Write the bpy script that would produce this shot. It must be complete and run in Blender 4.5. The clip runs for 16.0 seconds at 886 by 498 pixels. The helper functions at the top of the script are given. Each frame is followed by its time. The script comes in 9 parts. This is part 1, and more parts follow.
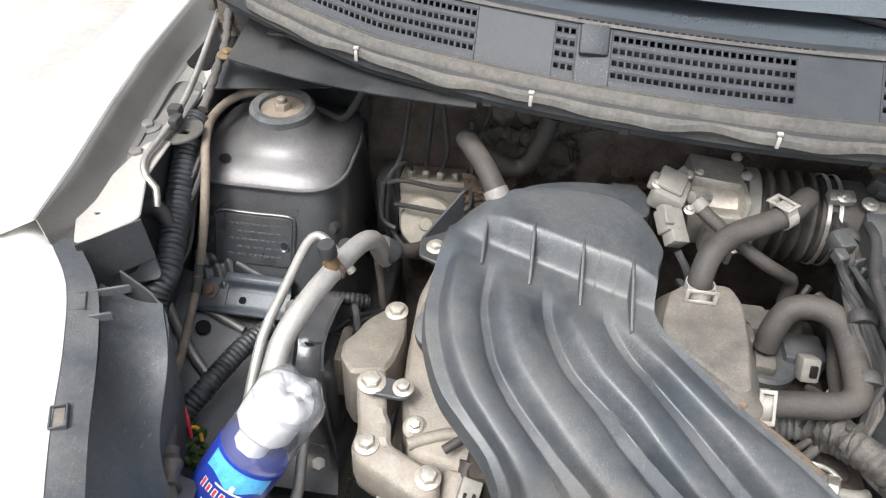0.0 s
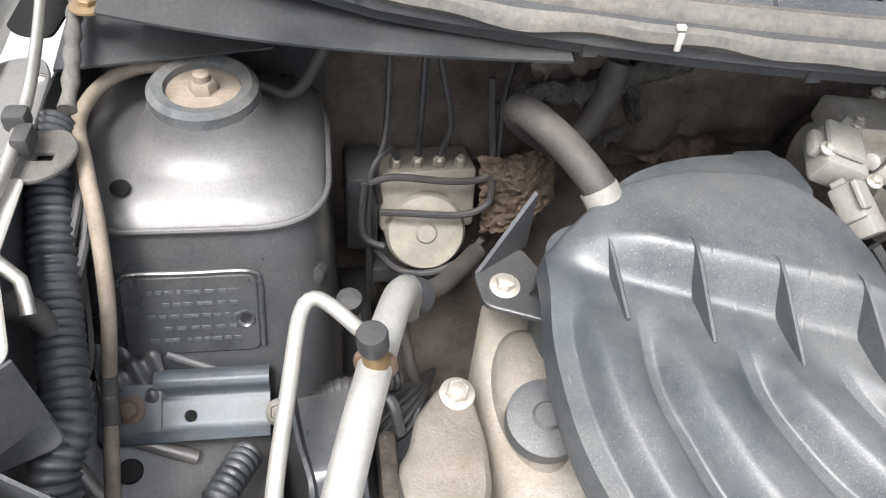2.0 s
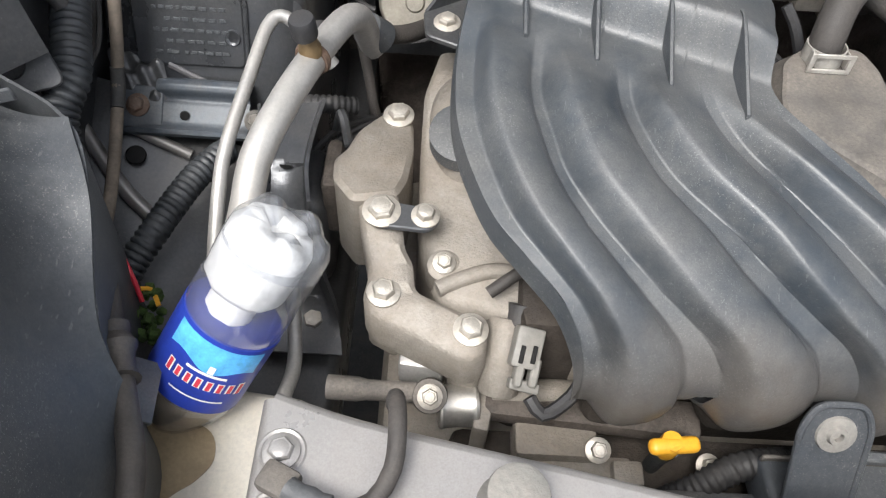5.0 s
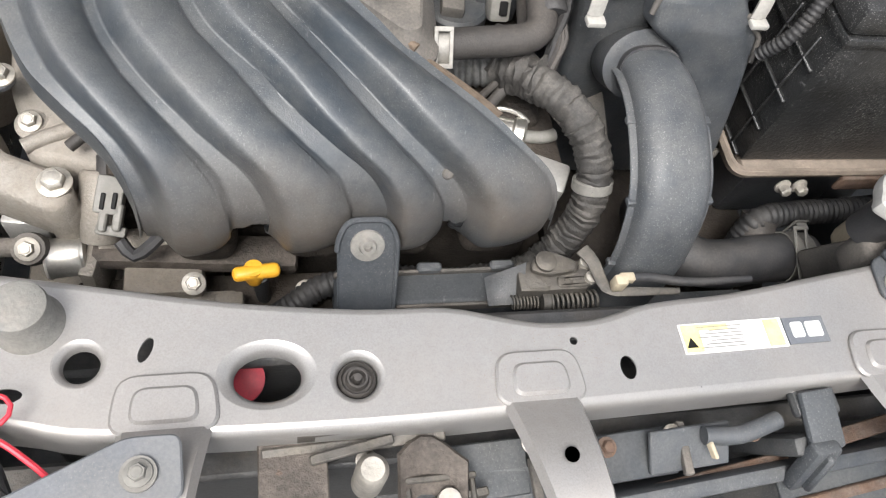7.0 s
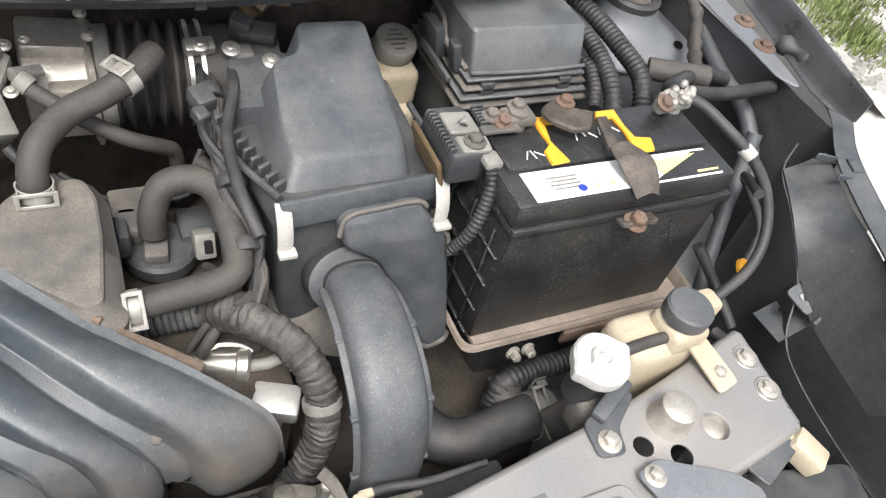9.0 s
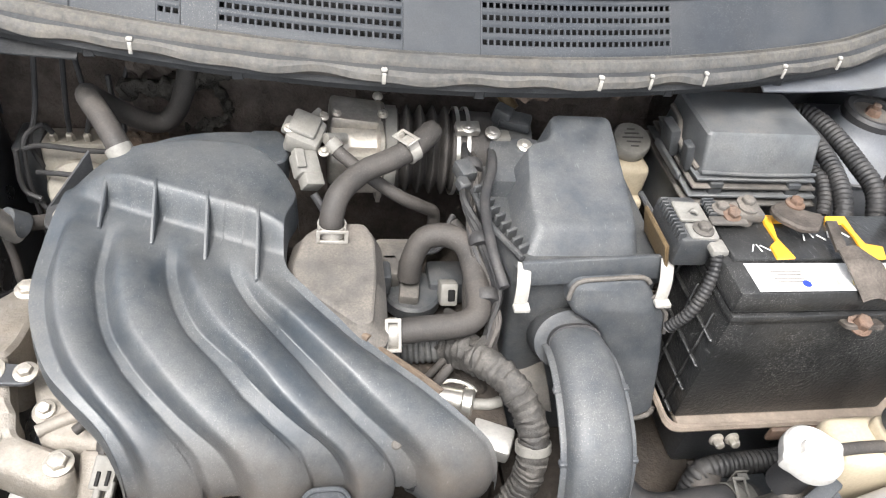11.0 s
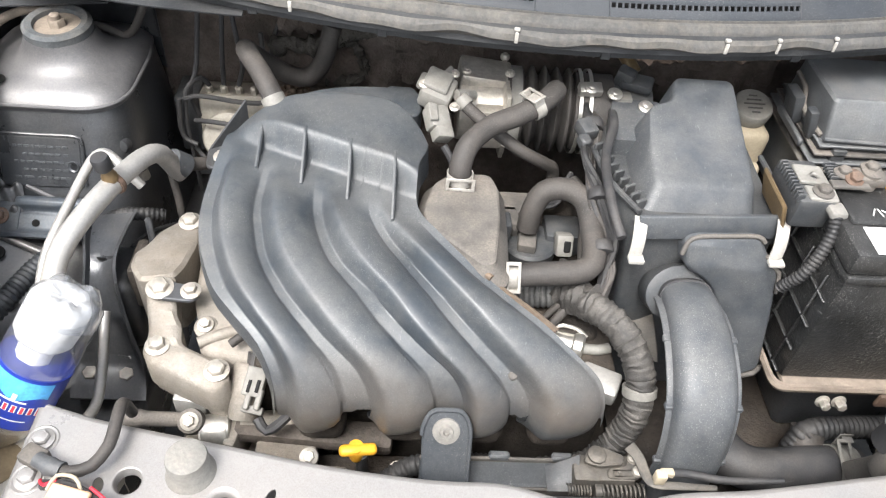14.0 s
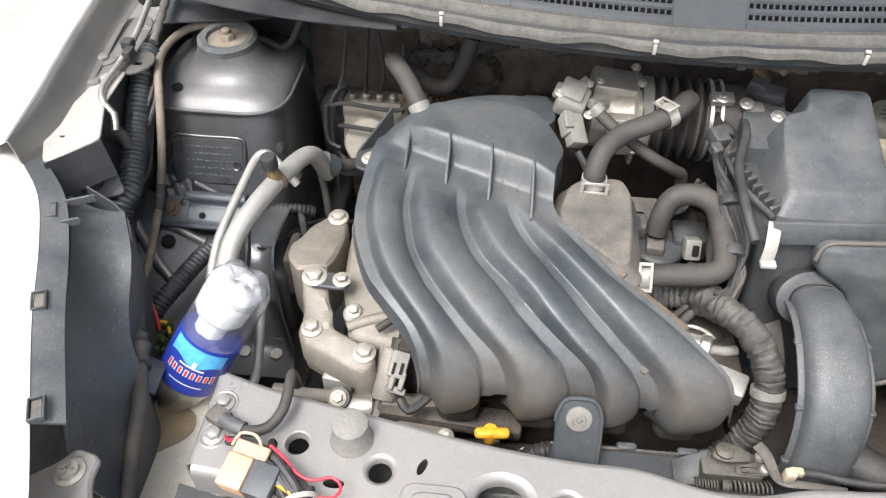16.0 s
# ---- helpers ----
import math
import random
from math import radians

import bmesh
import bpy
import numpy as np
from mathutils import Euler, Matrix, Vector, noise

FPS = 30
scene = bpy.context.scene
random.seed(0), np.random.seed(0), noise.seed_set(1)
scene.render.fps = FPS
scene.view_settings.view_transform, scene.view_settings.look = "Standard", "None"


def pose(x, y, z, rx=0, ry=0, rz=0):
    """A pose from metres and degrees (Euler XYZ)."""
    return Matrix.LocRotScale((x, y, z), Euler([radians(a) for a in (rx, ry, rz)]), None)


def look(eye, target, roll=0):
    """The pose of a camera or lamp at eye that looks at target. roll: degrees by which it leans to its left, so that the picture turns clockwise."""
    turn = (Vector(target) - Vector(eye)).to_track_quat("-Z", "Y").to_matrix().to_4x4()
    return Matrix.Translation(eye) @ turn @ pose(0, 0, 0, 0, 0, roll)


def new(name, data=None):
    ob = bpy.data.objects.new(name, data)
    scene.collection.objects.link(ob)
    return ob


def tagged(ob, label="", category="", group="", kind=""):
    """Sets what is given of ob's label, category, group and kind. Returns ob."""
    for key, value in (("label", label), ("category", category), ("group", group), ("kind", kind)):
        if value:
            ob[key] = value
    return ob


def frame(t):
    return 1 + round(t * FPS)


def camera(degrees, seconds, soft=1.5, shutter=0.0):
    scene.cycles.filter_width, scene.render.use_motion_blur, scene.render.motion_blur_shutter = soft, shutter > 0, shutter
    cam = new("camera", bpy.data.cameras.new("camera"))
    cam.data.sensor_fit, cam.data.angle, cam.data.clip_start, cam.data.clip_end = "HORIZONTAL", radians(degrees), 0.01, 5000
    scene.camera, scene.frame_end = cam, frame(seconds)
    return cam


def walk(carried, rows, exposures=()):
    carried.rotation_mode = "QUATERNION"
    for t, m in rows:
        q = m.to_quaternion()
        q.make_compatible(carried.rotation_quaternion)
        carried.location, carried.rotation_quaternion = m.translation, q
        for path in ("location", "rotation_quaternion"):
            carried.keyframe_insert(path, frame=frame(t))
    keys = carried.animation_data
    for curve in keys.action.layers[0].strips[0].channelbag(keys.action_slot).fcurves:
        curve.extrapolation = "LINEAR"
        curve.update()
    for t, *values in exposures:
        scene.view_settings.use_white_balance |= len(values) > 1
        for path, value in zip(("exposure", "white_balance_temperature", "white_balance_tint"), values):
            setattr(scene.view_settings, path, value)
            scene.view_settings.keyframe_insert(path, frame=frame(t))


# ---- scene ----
cam = camera(62.0, 16.0, soft=1.2, shutter=0.0)
# seconds, eye, point looked at, roll in degrees
PATH = [
    (0, (-0.298, 0.188, 1.237), (-0.461, 1.692, -0.07), 2.5),
    (0.5, (-0.303, 0.191, 1.244), (-0.525, 1.671, -0.083), 1.1),
    (1, (-0.34, 0.204, 1.238), (-0.565, 1.661, -0.114), 0.2),
    (1.5, (-0.433, 0.337, 1.165), (-0.374, 1.792, -0.207), 2.5),
    (2, (-0.485, 0.453, 1.094), (-0.181, 1.839, -0.316), 6.7),
    (2.5, (-0.484, 0.476, 1.08), (-0.15, 1.822, -0.361), 6.8),
    (3, (-0.465, 0.449, 1.07), (-0.199, 1.722, -0.45), 7.1),
    (3.2, (-0.446, 0.442, 1.067), (-0.253, 1.663, -0.505), 5.4),
    (5.3, (-0.366, 0.278, 1.093), (-0.344, 1.426, -0.545), 5.6),
    (5.5, (-0.358, 0.264, 1.099), (-0.325, 1.362, -0.572), 7.1),
    (6, (-0.309, 0.226, 1.119), (-0.294, 1.243, -0.603), 4.2),
    (6.5, (-0.248, 0.221, 1.132), (-0.034, 1.181, -0.609), 12.0),
    (7, (-0.188, 0.229, 1.134), (0.254, 1.147, -0.588), 20.8),
    (7.5, (-0.134, 0.245, 1.143), (0.511, 1.157, -0.516), 24.0),
    (8, (-0.102, 0.251, 1.157), (0.673, 1.19, -0.43), 23.6),
    (8.2, (-0.083, 0.257, 1.17), (0.736, 1.211, -0.385), 22.2),
    (10.3, (-0.095, 0.239, 1.227), (0.733, 1.539, -0.048), 13.6),
    (10.5, (-0.111, 0.217, 1.222), (0.536, 1.603, -0.066), 11.7),
    (11, (-0.146, 0.192, 1.236), (0.238, 1.617, -0.114), 10.4),
    (11.5, (-0.152, 0.159, 1.251), (0.107, 1.613, -0.097), 8.4),
    (12, (-0.171, 0.159, 1.256), (0.034, 1.616, -0.099), 7.9),
    (12.5, (-0.176, 0.148, 1.253), (-0.028, 1.59, -0.124), 7.5),
    (13, (-0.177, 0.139, 1.252), (-0.065, 1.562, -0.149), 6.6),
    (13.5, (-0.178, 0.141, 1.256), (-0.053, 1.539, -0.169), 6.9),
    (14, (-0.176, 0.14, 1.251), (-0.05, 1.535, -0.177), 6.4),
    (14.5, (-0.175, 0.124, 1.256), (-0.085, 1.511, -0.182), 5.8),
    (15, (-0.175, 0.109, 1.262), (-0.098, 1.494, -0.178), 5.3),
    (15.5, (-0.204, 0.097, 1.268), (-0.256, 1.498, -0.158), 2.5),
    (16, (-0.223, 0.094, 1.276), (-0.341, 1.497, -0.145), 1.1),
]
walk(cam, [(t, look(eye, target, roll)) for t, eye, target, roll in PATH],
     exposures=[(0.0, 0.58), (0.5, 0.40), (1.0, 0.36), (1.5, 0.2), (2.0, 1.02), (3.2, 1.1), (5.3, 0.25), (6.2, 0.15), (7.0, 0.35), (8.2, 0.45), (10.3, 0.45), (11.0, 0.88), (15.0, 0.90), (16.0, 0.60)])

from mathutils import geometry

# ---- world, sun ----
world = bpy.data.worlds.new("sky")
scene.world = world
world.use_nodes = True
wn = world.node_tree.nodes
sky = wn.new("ShaderNodeTexSky")
sky.sky_type = "NISHITA"
sky.sun_disc = False
sky.sun_elevation, sky.sun_rotation = radians(62), radians(213)
sky.air_density, sky.dust_density = 1.0, 4.0
pale = wn.new("ShaderNodeHueSaturation")
pale.inputs["Saturation"].default_value = 0.35
world.node_tree.links.new(sky.outputs[0], pale.inputs["Color"])
world.node_tree.links.new(pale.outputs[0], wn["Background"].inputs[0])
wn["Background"].inputs[1].default_value = 0.22
sun = new("sun", bpy.data.lights.new("sun", "SUN"))
sun.data.energy, sun.data.angle, sun.data.color = 3.0, radians(22), (1.0, 0.985, 0.96)
sun.matrix_world = look((-2.2, -3.4, 8.6), (0, 0.6, 0.7))


# ---- materials ----
def mat(name, col, rough=0.5, metal=0.0, var=0.25, scale=30.0, bump=0.15, fine=350.0, dust=0.0,
        dustcol=(0.30, 0.26, 0.21), coat=0.0, speck=0.0, speckcol=(0.34, 0.33, 0.31), grain=0.10, spec=0.5, mud=None, film=0.0, filmcol=(0.16, 0.155, 0.145), scuff=0.0, scuffcol=(0.36, 0.36, 0.35)):
    m = bpy.data.materials.new(name)
    m.use_nodes = True
    nt = m.node_tree
    N, L = nt.nodes, nt.links
    b = N["Principled BSDF"]
    tc = N.new("ShaderNodeTexCoord")
    n1, n2, n3 = (N.new("ShaderNodeTexNoise") for _ in range(3))
    for nn, s, d in ((n1, scale, 6.0), (n2, fine, 3.0), (n3, scale * 0.7, 10.0)):
        nn.inputs["Scale"].default_value = s
        nn.inputs["Detail"].default_value = d
        nn.inputs["Roughness"].default_value = 0.64
        L.new(tc.outputs["Object"], nn.inputs["Vector"])
    ramp = N.new("ShaderNodeValToRGB")
    lo = [c * (1 - var) for c in col]
    hi = [min(1, c * (1 + var)) for c in col]
    ramp.color_ramp.elements[0].position, ramp.color_ramp.elements[1].position = 0.30, 0.70
    ramp.color_ramp.elements[0].color, ramp.color_ramp.elements[1].color = (*lo, 1), (*hi, 1)
    L.new(n1.outputs["Fac"], ramp.inputs["Fac"])
    colour = ramp.outputs["Color"]
    if speck:
        n4, sm, patch, pm, mul, smix = (N.new(k) for k in ("ShaderNodeTexNoise", "ShaderNodeMapRange", "ShaderNodeTexNoise", "ShaderNodeMapRange", "ShaderNodeMath", "ShaderNodeMix"))
        n4.inputs["Scale"].default_value, n4.inputs["Detail"].default_value = 900.0, 3.0
        patch.inputs["Scale"].default_value, patch.inputs["Detail"].default_value = 9.0, 3.0
        sm.inputs["From Min"].default_value, sm.inputs["From Max"].default_value = 0.60, 0.68
        pm.inputs["From Min"].default_value, pm.inputs["From Max"].default_value = 0.45, 0.65
        pm.inputs["To Max"].default_value = speck
        for nn, mm in ((n4, sm), (patch, pm)):
            L.new(tc.outputs["Object"], nn.inputs["Vector"])
            L.new(nn.outputs["Fac"], mm.inputs["Value"])
        mul.operation = "MULTIPLY"
        L.new(sm.outputs["Result"], mul.inputs[0])
        L.new(pm.outputs["Result"], mul.inputs[1])
        smix.data_type = "RGBA"
        L.new(mul.outputs[0], smix.inputs["Factor"])
        L.new(colour, smix.inputs["A"])
        smix.inputs["B"].default_value = (*speckcol, 1)
        colour = smix.outputs["Result"]
    rmap = N.new("ShaderNodeMapRange")
    rmap.inputs["To Min"].default_value, rmap.inputs["To Max"].default_value = max(0.02, rough - 0.12), min(1, rough + 0.12)
    L.new(n1.outputs["Fac"], rmap.inputs["Value"])
    rout = rmap.outputs["Result"]
    if dust:
        geo, sep = N.new("ShaderNodeNewGeometry"), N.new("ShaderNodeSeparateXYZ")
        L.new(geo.outputs["Normal"], sep.inputs[0])
        upm = N.new("ShaderNodeMapRange")
        upm.inputs["From Min"].default_value, upm.inputs["From Max"].default_value = -0.2, 1.0
        upm.inputs["To Min"].default_value, upm.inputs["To Max"].default_value = 0.25, 1.0
        L.new(sep.outputs["Z"], upm.inputs["Value"])
        dr = N.new("ShaderNodeMapRange")
        dr.inputs["From Min"].default_value, dr.inputs["From Max"].default_value = 0.40, 0.66
        dr.inputs["To Max"].default_value = dust
        L.new(n3.outputs["Fac"], dr.inputs["Value"])
        sp = N.new("ShaderNodeMapRange")
        sp.inputs["From Min"].default_value, sp.inputs["From Max"].default_value = 0.3, 0.7
        sp.inputs["To Min"].default_value, sp.inputs["To Max"].default_value = 0.55, 1.0
        L.new(n2.outputs["Fac"], sp.inputs["Value"])
        m1, m2 = N.new("ShaderNodeMath"), N.new("ShaderNodeMath")
        m1.operation = m2.operation = "MULTIPLY"
        L.new(dr.outputs["Result"], m1.inputs[0])
        L.new(upm.outputs["Result"], m1.inputs[1])
        L.new(m1.outputs[0], m2.inputs[0])
        L.new(sp.outputs["Result"], m2.inputs[1])
        mix = N.new("ShaderNodeMix")
        mix.data_type = "RGBA"
        L.new(m2.outputs[0], mix.inputs["Factor"])
        L.new(colour, mix.inputs["A"])
        mix.inputs["B"].default_value = (*dustcol, 1)
        colour = mix.outputs["Result"]
        rm = N.new("ShaderNodeMix")
        L.new(m2.outputs[0], rm.inputs["Factor"])
        L.new(rout, rm.inputs["A"])
        rm.inputs["B"].default_value = 0.9
        rout = rm.outputs["Result"]
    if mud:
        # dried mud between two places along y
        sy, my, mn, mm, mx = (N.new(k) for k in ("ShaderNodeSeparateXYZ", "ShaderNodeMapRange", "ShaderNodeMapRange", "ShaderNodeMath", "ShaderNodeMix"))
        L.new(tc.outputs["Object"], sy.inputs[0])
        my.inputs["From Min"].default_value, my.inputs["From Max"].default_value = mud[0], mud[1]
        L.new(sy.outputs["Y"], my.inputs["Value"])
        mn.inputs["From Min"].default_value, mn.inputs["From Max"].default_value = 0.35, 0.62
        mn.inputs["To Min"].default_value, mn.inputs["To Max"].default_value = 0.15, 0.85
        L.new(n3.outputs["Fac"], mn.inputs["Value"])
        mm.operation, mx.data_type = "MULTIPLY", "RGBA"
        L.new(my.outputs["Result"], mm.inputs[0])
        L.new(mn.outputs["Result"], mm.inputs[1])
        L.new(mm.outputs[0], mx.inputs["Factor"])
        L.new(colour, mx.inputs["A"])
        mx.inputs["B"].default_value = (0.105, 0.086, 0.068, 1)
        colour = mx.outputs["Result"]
    if film:
        # a thin uneven dust film in wide soft patches, broken up by a finer noise
        fa, fb, fs, fm, fx = (N.new(k) for k in ("ShaderNodeTexNoise", "ShaderNodeTexNoise", "ShaderNodeMath", "ShaderNodeMapRange", "ShaderNodeMix"))
        for nn, sc, de in ((fa, 9.0, 5.0), (fb, 120.0, 6.0)):
            nn.inputs["Scale"].default_value, nn.inputs["Detail"].default_value, nn.inputs["Roughness"].default_value = sc, de, 0.7
            L.new(tc.outputs["Object"], nn.inputs["Vector"])
        fs.operation = "MULTIPLY"
        L.new(fa.outputs["Fac"], fs.inputs[0])
        L.new(fb.outputs["Fac"], fs.inputs[1])
        fm.inputs["From Min"].default_value, fm.inputs["From Max"].default_value, fm.inputs["To Max"].default_value = 0.17, 0.40, film
        L.new(fs.outputs[0], fm.inputs["Value"])
        fx.data_type = "RGBA"
        L.new(fm.outputs["Result"], fx.inputs["Factor"])
        L.new(colour, fx.inputs["A"])
        fx.inputs["B"].default_value = (*filmcol, 1)
        colour = fx.outputs["Result"]
    if scuff:
        # short pale scratches in two directions
        for turn in (0.35, 1.25):
            mp, sn, sr, sx = (N.new(k) for k in ("ShaderNodeMapping", "ShaderNodeTexNoise", "ShaderNodeMapRange", "ShaderNodeMix"))
            mp.inputs["Rotation"].default_value = (0.2, 0.1, turn)
            mp.inputs["Scale"].default_value = (1.0, 0.22, 0.5)
            L.new(tc.outputs["Object"], mp.inputs["Vector"])
            L.new(mp.outputs["Vector"], sn.inputs["Vector"])
            sn.inputs["Scale"].default_value, sn.inputs["Detail"].default_value = 420.0, 2.0
            sr.inputs["From Min"].default_value, sr.inputs["From Max"].default_value, sr.inputs["To Max"].default_value = 0.69, 0.76, scuff
            L.new(sn.outputs["Fac"], sr.inputs["Value"])
            sx.data_type = "RGBA"
            L.new(sr.outputs["Result"], sx.inputs["Factor"])
            L.new(colour, sx.inputs["A"])
            sx.inputs["B"].default_value = (*scuffcol, 1)
            colour = sx.outputs["Result"]
    if grain:
        gm, gx = N.new("ShaderNodeMapRange"), N.new("ShaderNodeMix")
        gm.inputs["From Min"].default_value, gm.inputs["From Max"].default_value = 0.3, 0.7
        gm.inputs["To Min"].default_value, gm.inputs["To Max"].default_value = 1 - grain, 1 + grain
        L.new(n2.outputs["Fac"], gm.inputs["Value"])
        gx.data_type, gx.blend_type = "RGBA", "MULTIPLY"
        gx.inputs["Factor"].default_value = 1.0
        L.new(colour, gx.inputs["A"])
        L.new(gm.outputs["Result"], gx.inputs["B"])
        colour = gx.outputs["Result"]
    b.inputs["Specular IOR Level"].default_value = spec
    L.new(colour, b.inputs["Base Color"])
    L.new(rout, b.inputs["Roughness"])
    b.inputs["Metallic"].default_value = metal
    b.inputs["Coat Weight"].default_value = coat
    b.inputs["Coat Roughness"].default_value = 0.15
    if bump:
        bp = N.new("ShaderNodeBump")
        bp.inputs["Strength"].default_value = bump
        bp.inputs["Distance"].default_value = 0.002
        L.new(n2.outputs["Fac"], bp.inputs["Height"])
        L.new(bp.outputs["Normal"], b.inputs["Normal"])
    return m


